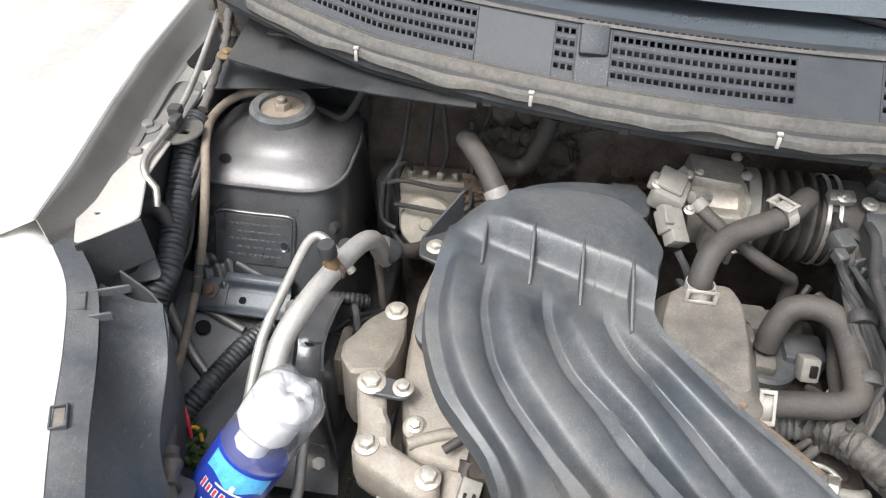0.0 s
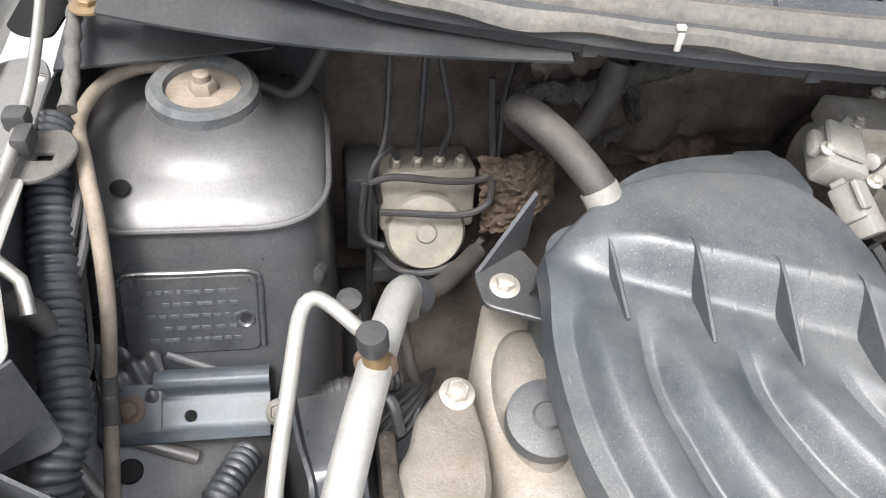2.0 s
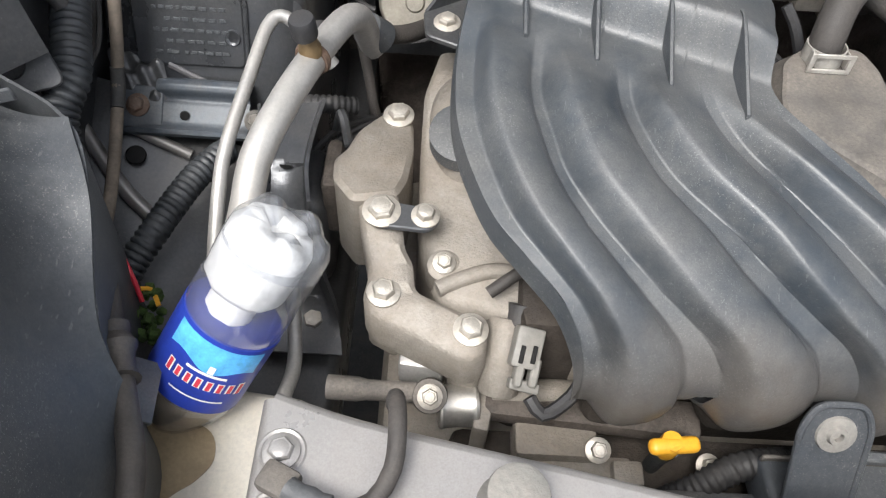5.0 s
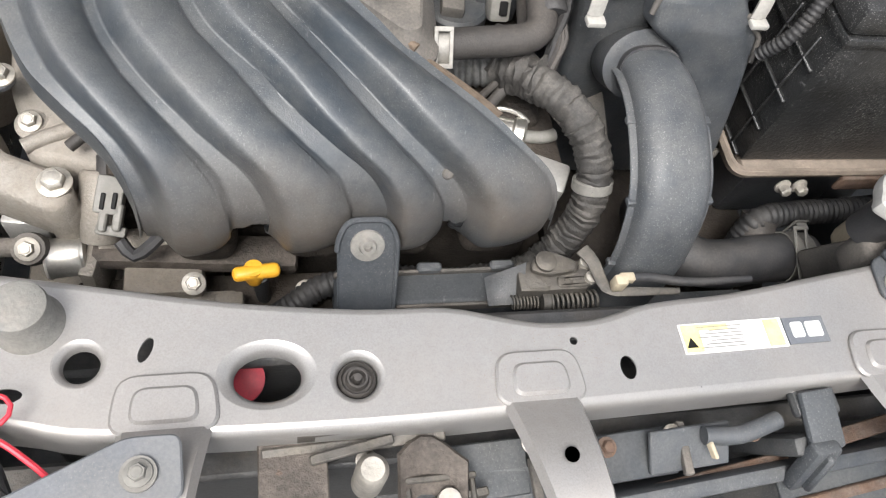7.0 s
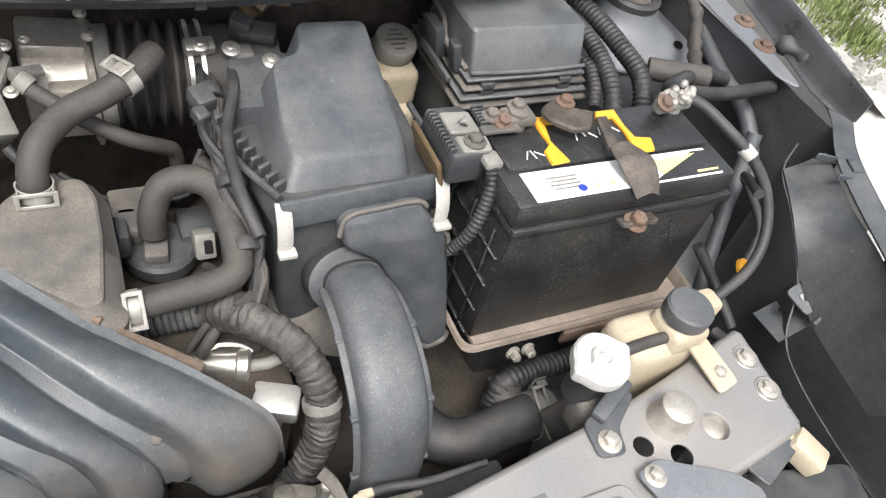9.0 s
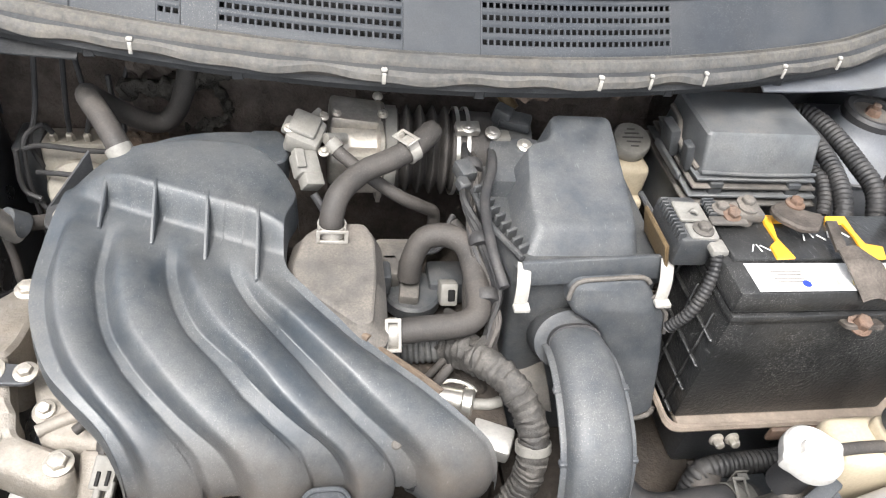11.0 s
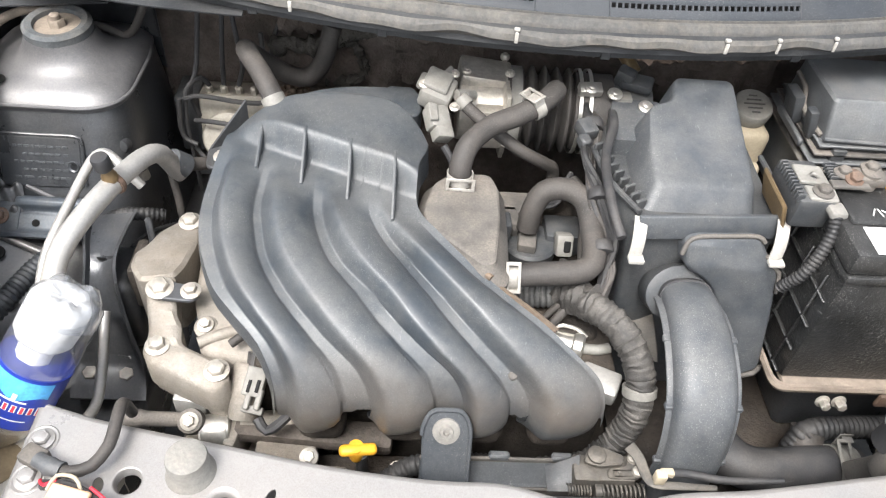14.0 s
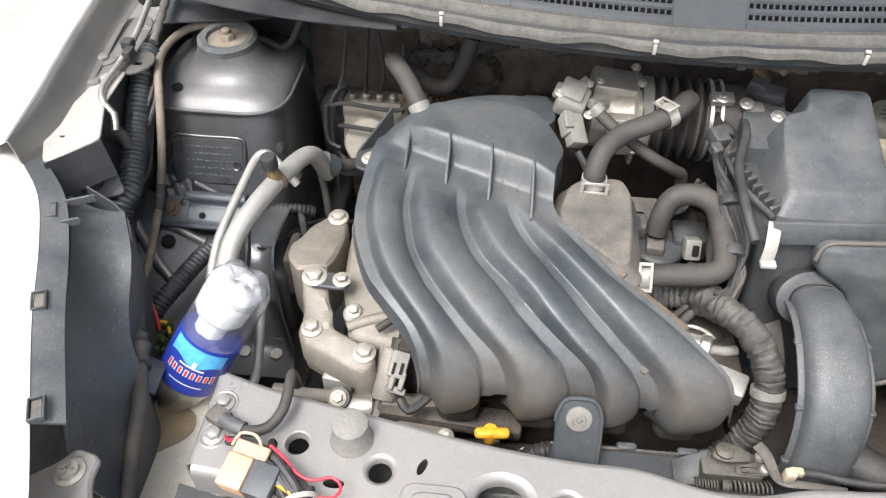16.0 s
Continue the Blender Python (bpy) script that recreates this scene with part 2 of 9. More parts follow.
M = dict(
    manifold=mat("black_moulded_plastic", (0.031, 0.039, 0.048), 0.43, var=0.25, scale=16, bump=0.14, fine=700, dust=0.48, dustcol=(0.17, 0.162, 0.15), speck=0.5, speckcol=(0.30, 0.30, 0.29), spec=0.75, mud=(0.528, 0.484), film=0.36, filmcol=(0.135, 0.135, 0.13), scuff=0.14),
    plastic=mat("black_plastic", (0.036, 0.040, 0.045), 0.46, var=0.25, scale=40, bump=0.25, fine=600, dust=0.35, dustcol=(0.20, 0.185, 0.165), speck=0.35, film=0.35, filmcol=(0.11, 0.105, 0.097), scuff=0.10),
    greyplastic=mat("faded_grey_plastic", (0.044, 0.050, 0.058), 0.52, var=0.2, scale=34, bump=0.18, fine=600, dust=0.42, dustcol=(0.18, 0.173, 0.163), speck=0.5, spec=0.7, film=0.30, filmcol=(0.15, 0.148, 0.14), scuff=0.16),
    dustyplastic=mat("dusty_plastic", (0.085, 0.079, 0.072), 0.7, var=0.3, scale=25, bump=0.25, fine=500, dust=0.7, dustcol=(0.26, 0.225, 0.19)),
    rubber=mat("dusty_rubber", (0.042, 0.038, 0.035), 0.65, var=0.3, scale=40, bump=0.25, fine=500, dust=0.5, dustcol=(0.135, 0.116, 0.10), speck=0.3),
    blackrubber=mat("black_rubber", (0.03, 0.03, 0.032), 0.55, var=0.3, scale=40, bump=0.2, fine=500, dust=0.4, dustcol=(0.15, 0.135, 0.12)),
    corrug=mat("corrugated_sleeve_plastic", (0.024, 0.024, 0.025), 0.5, var=0.4, scale=60, bump=0.2, dust=0.4, dustcol=(0.115, 0.105, 0.095), spec=0.4),
    silver=mat("silver_car_paint", (0.365, 0.354, 0.344), 0.30, metal=0.5, var=0.12, scale=9, bump=0.03, fine=900, dust=0.5, dustcol=(0.30, 0.265, 0.235), speck=0.6, speckcol=(0.24, 0.20, 0.16), film=0.40, filmcol=(0.30, 0.275, 0.253), scuff=0.10, scuffcol=(0.50, 0.49, 0.47)),
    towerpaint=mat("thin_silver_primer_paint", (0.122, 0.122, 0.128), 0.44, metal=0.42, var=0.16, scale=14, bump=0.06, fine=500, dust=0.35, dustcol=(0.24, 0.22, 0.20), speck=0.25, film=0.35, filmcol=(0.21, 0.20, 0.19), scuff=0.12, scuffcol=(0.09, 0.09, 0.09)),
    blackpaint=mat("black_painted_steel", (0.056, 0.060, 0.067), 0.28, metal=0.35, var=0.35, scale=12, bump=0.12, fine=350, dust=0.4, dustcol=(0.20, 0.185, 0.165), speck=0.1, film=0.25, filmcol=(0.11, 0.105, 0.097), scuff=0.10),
    whitepaint=mat("cream_primer_paint", (0.40, 0.385, 0.355), 0.4, metal=0.1, var=0.06, scale=12, bump=0.04, dust=0.2, dustcol=(0.5, 0.44, 0.36)),
    bumper=mat("white_silver_bumper_and_glare_paint", (0.74, 0.72, 0.69), 0.22, metal=0.3, var=0.03, scale=8, bump=0.01, coat=0.6),
    alu=mat("cast_aluminium_dusty", (0.275, 0.253, 0.224), 0.55, metal=0.25, var=0.25, scale=22, bump=0.4, fine=420, dust=0.75, dustcol=(0.255, 0.215, 0.172), speck=0.7, speckcol=(0.12, 0.095, 0.07), film=0.5, filmcol=(0.17, 0.14, 0.108)),
    alupipe=mat("drawn_aluminium_pipe", (0.46, 0.45, 0.43), 0.42, metal=0.55, var=0.12, scale=30, bump=0.1, dust=0.4, dustcol=(0.40, 0.36, 0.31)),
    steel=mat("zinc_plated_steel", (0.60, 0.58, 0.54), 0.35, metal=0.85, var=0.15, scale=60, bump=0.1, dust=0.3, dustcol=(0.38, 0.33, 0.27)),
    bolt=mat("dull_bolt_steel", (0.50, 0.47, 0.42), 0.45, metal=0.7, var=0.2, scale=80, bump=0.2, dust=0.35, dustcol=(0.36, 0.30, 0.23)),
    darkrust=mat("dark_rusted_steel", (0.085, 0.072, 0.062), 0.65, metal=0.4, var=0.5, scale=50, bump=0.5, fine=400, dust=0.7, dustcol=(0.21, 0.18, 0.155)),
    bumpstop=mat("dust_covered_rubber", (0.19, 0.185, 0.17), 0.7, var=0.2, scale=60, bump=0.3, dust=0.6, dustcol=(0.28, 0.25, 0.22)),
    fender=mat("dull_silver_fender_paint", (0.23, 0.226, 0.22), 0.42, metal=0.6, var=0.12, scale=12, bump=0.05, fine=600, dust=0.5, dustcol=(0.36, 0.33, 0.29)),
    tanhose=mat("tan_dusty_hose_rubber", (0.20, 0.165, 0.13), 0.7, var=0.3, scale=50, bump=0.2, dust=0.5, dustcol=(0.30, 0.25, 0.2)),
    # grime on the engine castings; also the painted shade under the duct noses
    grime_and_shade=mat("oily_grime_and_duct_shade", (0.042, 0.036, 0.031), 0.75, var=0.5, scale=30, bump=0.8, fine=200, dust=0.5, dustcol=(0.10, 0.078, 0.060), spec=0.25),
    latchsteel=mat("dirty_latch_steel", (0.092, 0.086, 0.078), 0.5, metal=0.5, var=0.35, scale=60, bump=0.3, dust=0.6, dustcol=(0.24, 0.21, 0.17)),
    rust=mat("rusty_steel", (0.118, 0.072, 0.049), 0.8, metal=0.1, var=0.5, scale=60, bump=0.5, fine=500, dust=0.6, dustcol=(0.19, 0.165, 0.145)),
    brass=mat("brass_fitting", (0.19, 0.13, 0.065), 0.5, metal=0.4, var=0.2, scale=60, dust=0.3),
    firewall=mat("fibre_insulation_sooty", (0.098, 0.083, 0.073), 0.95, var=0.6, scale=18, bump=1.0, fine=260, dust=0.6, dustcol=(0.17, 0.132, 0.108), speck=0.6, speckcol=(0.17, 0.15, 0.135), spec=0.2),
    fuzz=mat("matted_brown_felt", (0.14, 0.105, 0.085), 1.0, var=0.5, scale=60, bump=1.0, fine=420, dust=0.5, dustcol=(0.15, 0.12, 0.10), spec=0.1),
    scuttle=mat("black_scuttle_paint", (0.030, 0.032, 0.035), 0.6, var=0.4, scale=16, bump=0.3, fine=300, dust=0.5, dustcol=(0.085, 0.08, 0.072), speck=0.1, spec=0.3),
    paleplastic=mat("greyed_bearing_rubber", (0.082, 0.088, 0.092), 0.75, var=0.35, scale=60, bump=0.4, fine=500, dust=0.6, dustcol=(0.19, 0.168, 0.14), spec=0.3),
    clampzinc=mat("worn_pale_zinc", (0.36, 0.345, 0.315), 0.45, metal=0.3, var=0.2, scale=80, bump=0.1, dust=0.5, dustcol=(0.24, 0.20, 0.165)),
    tapewrap=mat("dusty_wrapped_tape", (0.040, 0.038, 0.036), 0.6, var=0.45, scale=70, bump=0.4, fine=500, dust=0.75, dustcol=(0.175, 0.16, 0.142), spec=0.4),
    splash=mat("faded_blue_black_plastic", (0.038, 0.044, 0.052), 0.55, var=0.3, scale=12, bump=0.15, fine=500, dust=0.4, dustcol=(0.13, 0.128, 0.122), speck=0.5, spec=0.5, film=0.35, filmcol=(0.11, 0.112, 0.113), scuff=0.16),
    mudbrown=mat("dried_brown_mud", (0.150, 0.112, 0.082), 0.85, var=0.45, scale=40, bump=0.6, fine=300, dust=0.6, dustcol=(0.085, 0.078, 0.072), spec=0.25),
    traydust=mat("dusty_tan_tray_paint", (0.21, 0.172, 0.138), 0.7, var=0.3, scale=30, bump=0.3, fine=400, dust=0.5, dustcol=(0.13, 0.10, 0.08)),
    staypaint=mat("pale_blue_grey_paint", (0.150, 0.160, 0.178), 0.5, metal=0.2, var=0.2, scale=16, bump=0.08, fine=500, dust=0.5, dustcol=(0.21, 0.20, 0.18), speck=0.4),
    ribblack=mat("black_ribbed_sleeve_plastic", (0.026, 0.030, 0.035), 0.42, var=0.4, scale=60, bump=0.15, dust=0.45, dustcol=(0.15, 0.155, 0.155), spec=0.6),
    dullpaint=mat("dusty_grey_blue_paint", (0.066, 0.072, 0.079), 0.42, metal=0.25, var=0.3, scale=14, bump=0.1, fine=400, dust=0.5, dustcol=(0.16, 0.155, 0.145), speck=0.3, spec=0.35),
    brownfibre=mat("torn_brown_fibre", (0.098, 0.068, 0.048), 0.95, var=0.6, scale=40, bump=1.0, fine=260, dust=0.4, dustcol=(0.22, 0.17, 0.13)),
    cowl=mat("cowl_grey_plastic", (0.036, 0.041, 0.048), 0.5, var=0.2, scale=14, bump=0.12, fine=700, dust=0.3, dustcol=(0.13, 0.125, 0.118), speck=0.3, spec=0.28),
    dustygrey=mat("dust_greyed_plastic", (0.085, 0.090, 0.094), 0.5, var=0.25, scale=30, bump=0.2, fine=500, dust=0.6, dustcol=(0.21, 0.20, 0.185), speck=0.6, spec=0.6),
    seal=mat("weathered_rubber_seal", (0.070, 0.070, 0.069), 0.6, var=0.3, scale=24, bump=0.3, fine=300, dust=0.5, dustcol=(0.15, 0.142, 0.128), spec=0.25, film=0.6, filmcol=(0.165, 0.148, 0.125)),
    felt=mat("torn_grey_felt", (0.062, 0.058, 0.052), 1.0, var=0.5, scale=60, bump=1.0, fine=420, dust=0.5, dustcol=(0.11, 0.10, 0.085), spec=0.1),
    white=mat("white_clip_plastic", (0.38, 0.365, 0.335), 0.5, var=0.08, scale=60, bump=0.05),
    cream=mat("yellowed_tank_plastic", (0.44, 0.38, 0.28), 0.45, var=0.2, scale=14, bump=0.05, dust=0.4, dustcol=(0.33, 0.25, 0.16)),
    yellow=mat("yellow_plastic", (0.74, 0.37, 0.03), 0.4, var=0.1, scale=40, bump=0.05),
    orange=mat("orange_relay_plastic", (0.62, 0.37, 0.235), 0.5, var=0.15, scale=40, bump=0.05, dust=0.3),
    labelwhite=mat("printed_white_paper", (0.80, 0.80, 0.78), 0.4, var=0.05, scale=60, bump=0.0, dust=0.15),
    labelyellow=mat("printed_yellow_paper", (0.85, 0.76, 0.28), 0.45, var=0.15, scale=120, bump=0.0),
    # print, and flat black that paints the shade in holes, slots and gaps
    ink_and_shade=mat("black_print_and_hole_shade", (0.012, 0.012, 0.012), 0.6, var=0.1, bump=0.0, spec=0.15),
    apronpaint=mat("worn_wing_paint_and_shaded_lip", (0.080, 0.083, 0.088), 0.30, metal=0.45, var=0.35, scale=11, bump=0.08, fine=350, dust=0.4, dustcol=(0.22, 0.205, 0.185), speck=0.3),
    bracketpaint=mat("blue_grey_bracket_paint", (0.066, 0.080, 0.098), 0.42, metal=0.2, var=0.35, scale=26, bump=0.05, fine=400, dust=0.45, dustcol=(0.21, 0.20, 0.18), speck=0.4),
    dustysleeve=mat("dust_covered_sleeve_plastic", (0.045, 0.047, 0.049), 0.5, var=0.5, scale=45, bump=0.2, dust=0.75, dustcol=(0.22, 0.21, 0.19)),
    tankplastic=mat("pale_washer_tank_plastic", (0.70, 0.665, 0.58), 0.4, var=0.08, scale=14, bump=0.03, dust=0.35, dustcol=(0.42, 0.33, 0.22)),
    redwire=mat("red_wire", (0.55, 0.03, 0.05), 0.45, var=0.15, bump=0.0),
    battery=mat("battery_case_black", (0.0125, 0.013, 0.0135), 0.32, var=0.35, scale=40, bump=0.4, fine=260, dust=0.16, dustcol=(0.10, 0.093, 0.085), speck=1.0, speckcol=(0.34, 0.33, 0.31), spec=0.6, film=0.10, filmcol=(0.09, 0.088, 0.084), scuff=0.22),
    capwhite=mat("worn_white_cap", (0.42, 0.41, 0.39), 0.5, var=0.12, scale=60, bump=0.1, dust=0.3, dustcol=(0.30, 0.28, 0.25)),
    gasket=mat("light_grey_plastic", (0.215, 0.208, 0.19), 0.5, var=0.2, scale=50, bump=0.15, dust=0.6, dustcol=(0.13, 0.115, 0.095), speck=0.4, speckcol=(0.08, 0.07, 0.06)),
    abs=mat("hydraulic_block_aluminium", (0.34, 0.315, 0.27), 0.5, metal=0.35, var=0.2, scale=40, bump=0.2, dust=0.5, dustcol=(0.30, 0.26, 0.20)),
    blue=mat("blue_bottle_label", (0.02, 0.045, 0.33), 0.35, var=0.08, scale=60, bump=0.0),
    skyblue=mat("light_blue_print", (0.10, 0.42, 0.80), 0.35, var=0.25, scale=120, bump=0.0),
    redprint=mat("red_print", (0.65, 0.05, 0.08), 0.4, var=0.05, bump=0.0),
    foam=mat("crumpled_white_filter", (0.86, 0.855, 0.83), 0.85, var=0.04, scale=60, bump=0.3, fine=120),
    sludge=mat("brown_stained_plastic", (0.30, 0.23, 0.14), 0.5, var=0.3, scale=35, bump=0.1),
    ground=mat("pale_gravel_ground", (0.35, 0.335, 0.31), 0.95, var=0.25, scale=3.0, bump=0.9, fine=45, dust=0.4, dustcol=(0.34, 0.31, 0.27)),
    pebble=mat("pale_pebbles", (0.24, 0.228, 0.205), 0.9, var=0.4, scale=20, bump=0.3, fine=100),
    grass=mat("grass_blades", (0.15, 0.185, 0.06), 0.6, var=0.4, scale=15, bump=0.0),
    darkglass=mat("windscreen_glass", (0.085, 0.10, 0.115), 0.12, var=0.1, scale=5, bump=0.0, coat=1.0),
    wiper=mat("wiper_black_metal", (0.02, 0.02, 0.022), 0.45, var=0.2, bump=0.05),
    moss=mat("moss_growth", (0.05, 0.09, 0.02), 0.9, var=0.5, scale=120, bump=0.8, fine=300),
    coresteel=mat("radiator_core_metal", (0.10, 0.10, 0.10), 0.5, metal=0.6, var=0.25, scale=40, bump=0.3, dust=0.4, dustcol=(0.16, 0.13, 0.1)),
)
glass = bpy.data.materials.new("clear_bottle_plastic")
glass.use_nodes = True
gn, gl = glass.node_tree.nodes, glass.node_tree.links
clear, shine, haze = gn.new("ShaderNodeBsdfTransparent"), gn.new("ShaderNodeBsdfGlossy"), gn.new("ShaderNodeBsdfDiffuse")
milky, both, rim, more = gn.new("ShaderNodeMixShader"), gn.new("ShaderNodeMixShader"), gn.new("ShaderNodeLayerWeight"), gn.new("ShaderNodeMapRange")
clear.inputs["Color"].default_value = (0.93, 0.94, 0.96, 1)
haze.inputs["Color"].default_value = (0.75, 0.77, 0.80, 1)
shine.inputs["Roughness"].default_value = 0.13
rim.inputs["Blend"].default_value = 0.35
more.inputs["To Min"].default_value, more.inputs["To Max"].default_value = 0.08, 0.60
milky.inputs[0].default_value = 0.10
gl.new(rim.outputs["Facing"], more.inputs["Value"])
gl.new(more.outputs["Result"], both.inputs[0])
gl.new(clear.outputs[0], milky.inputs[1])
gl.new(haze.outputs[0], milky.inputs[2])
gl.new(milky.outputs[0], both.inputs[1])
gl.new(shine.outputs[0], both.inputs[2])
gl.new(both.outputs[0], gn["Material Output"].inputs["Surface"])
M["clear"] = glass


# ---- mesh helpers ----
def V(*a):
    return Vector(a)


def mesh_bm(verts, faces):
    bm = bmesh.new()
    vs = [bm.verts.new(v) for v in verts]
    for f in faces:
        try:
            bm.faces.new([vs[i] for i in f])
        except ValueError:
            pass
    bmesh.ops.recalc_face_normals(bm, faces=bm.faces)
    return bm


def join(*bms):
    out = bms[0]
    for b in bms[1:]:
        tmp = bpy.data.meshes.new("tmp")
        b.to_mesh(tmp)
        out.from_mesh(tmp)
        bpy.data.meshes.remove(tmp)
        b.free()
    return out


def moved(bm, m):
    bmesh.ops.transform(bm, matrix=m, verts=bm.verts)
    return bm


def box(c, s, bev=0.003, seg=2, rot=(0, 0, 0), top=(1, 1), shift=(0, 0)):
    """A bevelled box; top scales its upper face, shift slides it."""
    bm = bmesh.new()
    bmesh.ops.create_cube(bm, size=1)
    for v in bm.verts:
        v.co = V(v.co.x * s[0], v.co.y * s[1], v.co.z * s[2])
        if v.co.z > 0:
            v.co.x = v.co.x * top[0] + shift[0]
            v.co.y = v.co.y * top[1] + shift[1]
    if bev:
        bmesh.ops.bevel(bm, geom=bm.edges[:], offset=bev, segments=seg, profile=0.5, affect="EDGES")
    return moved(bm, pose(*c, *rot))


def lathe(profile, n=24, at=None, caps=True):
    """A body of revolution round z from (radius, height) pairs, at a pose."""
    vs, fs = [], []
    for r, z in profile:
        for i in range(n):
            a = 2 * math.pi * i / n
            vs.append((r * math.cos(a), r * math.sin(a), z))
    for k in range(len(profile) - 1):
        for i in range(n):
            j = (i + 1) % n
            fs.append((k * n + i, k * n + j, (k + 1) * n + j, (k + 1) * n + i))
    caps = caps and profile[0] != profile[-1]
    if caps and profile[0][0] > 1e-6:
        fs.append(tuple(range(n)))
    if caps and profile[-1][0] > 1e-6:
        fs.append(tuple(range((len(profile) - 1) * n, len(profile) * n)))
    bm = mesh_bm(vs, fs)
    bmesh.ops.remove_doubles(bm, verts=bm.verts, dist=1e-6)
    return moved(bm, at) if at is not None else bm


def aim(p, d, spin=0.0):
    """A pose at p whose z axis points along d."""
    return Matrix.Translation(p) @ V(*d).to_track_quat("Z", "Y").to_matrix().to_4x4() @ Matrix.Rotation(spin, 4, "Z")


def spline(pts, step=0.006):
    """Evenly spaced points on a smooth line through pts."""
    P = [V(*p) for p in pts]
    P = [2 * P[0] - P[1]] + P + [2 * P[-1] - P[-2]]
    out = []
    for i in range(1, len(P) - 2):
        p0, p1, p2, p3 = P[i - 1:i + 3]
        k = max(2, int((p2 - p1).length / step))
        for j in range(k):
            t = j / k
            out.append(0.5 * ((2 * p1) + (p2 - p0) * t + (2 * p0 - 5 * p1 + 4 * p2 - p3) * t * t + (3 * p1 - p0 - 3 * p2 + p3) * t ** 3))
    out.append(P[-2])
    return out


def tube(pts, r, n=12, step=0.006, flat=1.0, hollow=0.0):
    """A pipe swept along a smooth line; r is a radius or a function of the length run and the share run."""
    L = spline(pts, step)
    total = sum((b - a).length for a, b in zip(L, L[1:]))
    vs, fs, run = [], [], 0.0
    up = None
    for i, p in enumerate(L):
        d = (L[min(i + 1, len(L) - 1)] - L[max(i - 1, 0)]).normalized()
        if up is None:
            up = d.orthogonal().normalized()
        up = (up - d * up.dot(d)).normalized()
        side = d.cross(up)
        if i:
            run += (p - L[i - 1]).length
        rr = r(run, run / total) if callable(r) else r
        for k in range(n):
            a = 2 * math.pi * k / n
            vs.append(p + rr * (math.cos(a) * up + flat * math.sin(a) * side))
    for i in range(len(L) - 1):
        for k in range(n):
            j = (k + 1) % n
            fs.append((i * n + k, i * n + j, (i + 1) * n + j, (i + 1) * n + k))
    fs += [tuple(range(n)), tuple(range((len(L) - 1) * n, len(L) * n))]
    return mesh_bm(vs, fs)


def ribbed(r, pitch=0.005, depth=0.0018):
    """The radius along a corrugated sleeve."""
    return lambda d, s: r - depth * (0.5 + 0.5 * math.cos(2 * math.pi * d / pitch)) ** 2


def sleeve(pts, r, pitch=0.005, depth=0.0018, n=12):
    return tube(pts, ribbed(r, pitch, depth), n, pitch / 4)


def wrapped(pts, r, seed=0.0, lap=0.0085):
    """A harness wound with tape: overlapping turns of uneven height."""
    def rad(d, q):
        k = d / lap + 0.35 * noise.noise(V(d * 60, seed, 0))
        return r * (1 + 0.05 * noise.noise(V(d * 45, seed, 4))) + 0.0016 * (1 - (k % 1.0)) + 0.0006 * noise.noise(V(d * 400, seed, 9))
    bm = tube(pts, rad, 20, 0.0013)
    for v in bm.verts:
        v.co += V(noise.noise(v.co * 130 + V(seed, 0, 0)), noise.noise(v.co * 130 + V(0, seed, 5)), noise.noise(v.co * 130 + V(7, 0, seed))) * 0.0022
    return bm


def circle(x, y, rx, ry=None, n=20, turn=0.0):
    ry = rx if ry is None else ry
    out = []
    for i in range(n):
        a = 2 * math.pi * i / n
        u, v = rx * math.cos(a), ry * math.sin(a)
        out.append((x + u * math.cos(turn) - v * math.sin(turn), y + u * math.sin(turn) + v * math.cos(turn)))
    return out


def smooth2(pts, k=4, closed=True):
    """A rounded outline through corner points of the plane."""
    n, out = len(pts), []
    for i in range(n if closed else n - 1):
        p = [V(*pts[(i + o) % n]) if closed else V(*pts[min(max(i + o, 0), n - 1)]) for o in (-1, 0, 1, 2)]
        for j in range(k):
            t = j / k
            q = 0.5 * (2 * p[1] + (p[2] - p[0]) * t + (2 * p[0] - 5 * p[1] + 4 * p[2] - p[3]) * t * t + (3 * p[1] - p[0] - 3 * p[2] + p[3]) * t ** 3)
            out.append((q.x, q.y))
    if not closed:
        out.append(tuple(pts[-1]))
    return out


def rounded(pts, r=0.006, k=4):
    """The polygon pts with its corners rounded."""
    n, out = len(pts), []
    for i in range(n):
        a, b, c = V(*pts[i - 1]), V(*pts[i]), V(*pts[(i + 1) % n])
        rr = min(r, 0.45 * (a - b).length, 0.45 * (c - b).length)
        p, q = b + (a - b).normalized() * rr, b + (c - b).normalized() * rr
        for j in range(k + 1):
            t = j / k
            w = (1 - t) ** 2 * p + 2 * t * (1 - t) * b + t * t * q
            out.append((w.x, w.y))
    return out


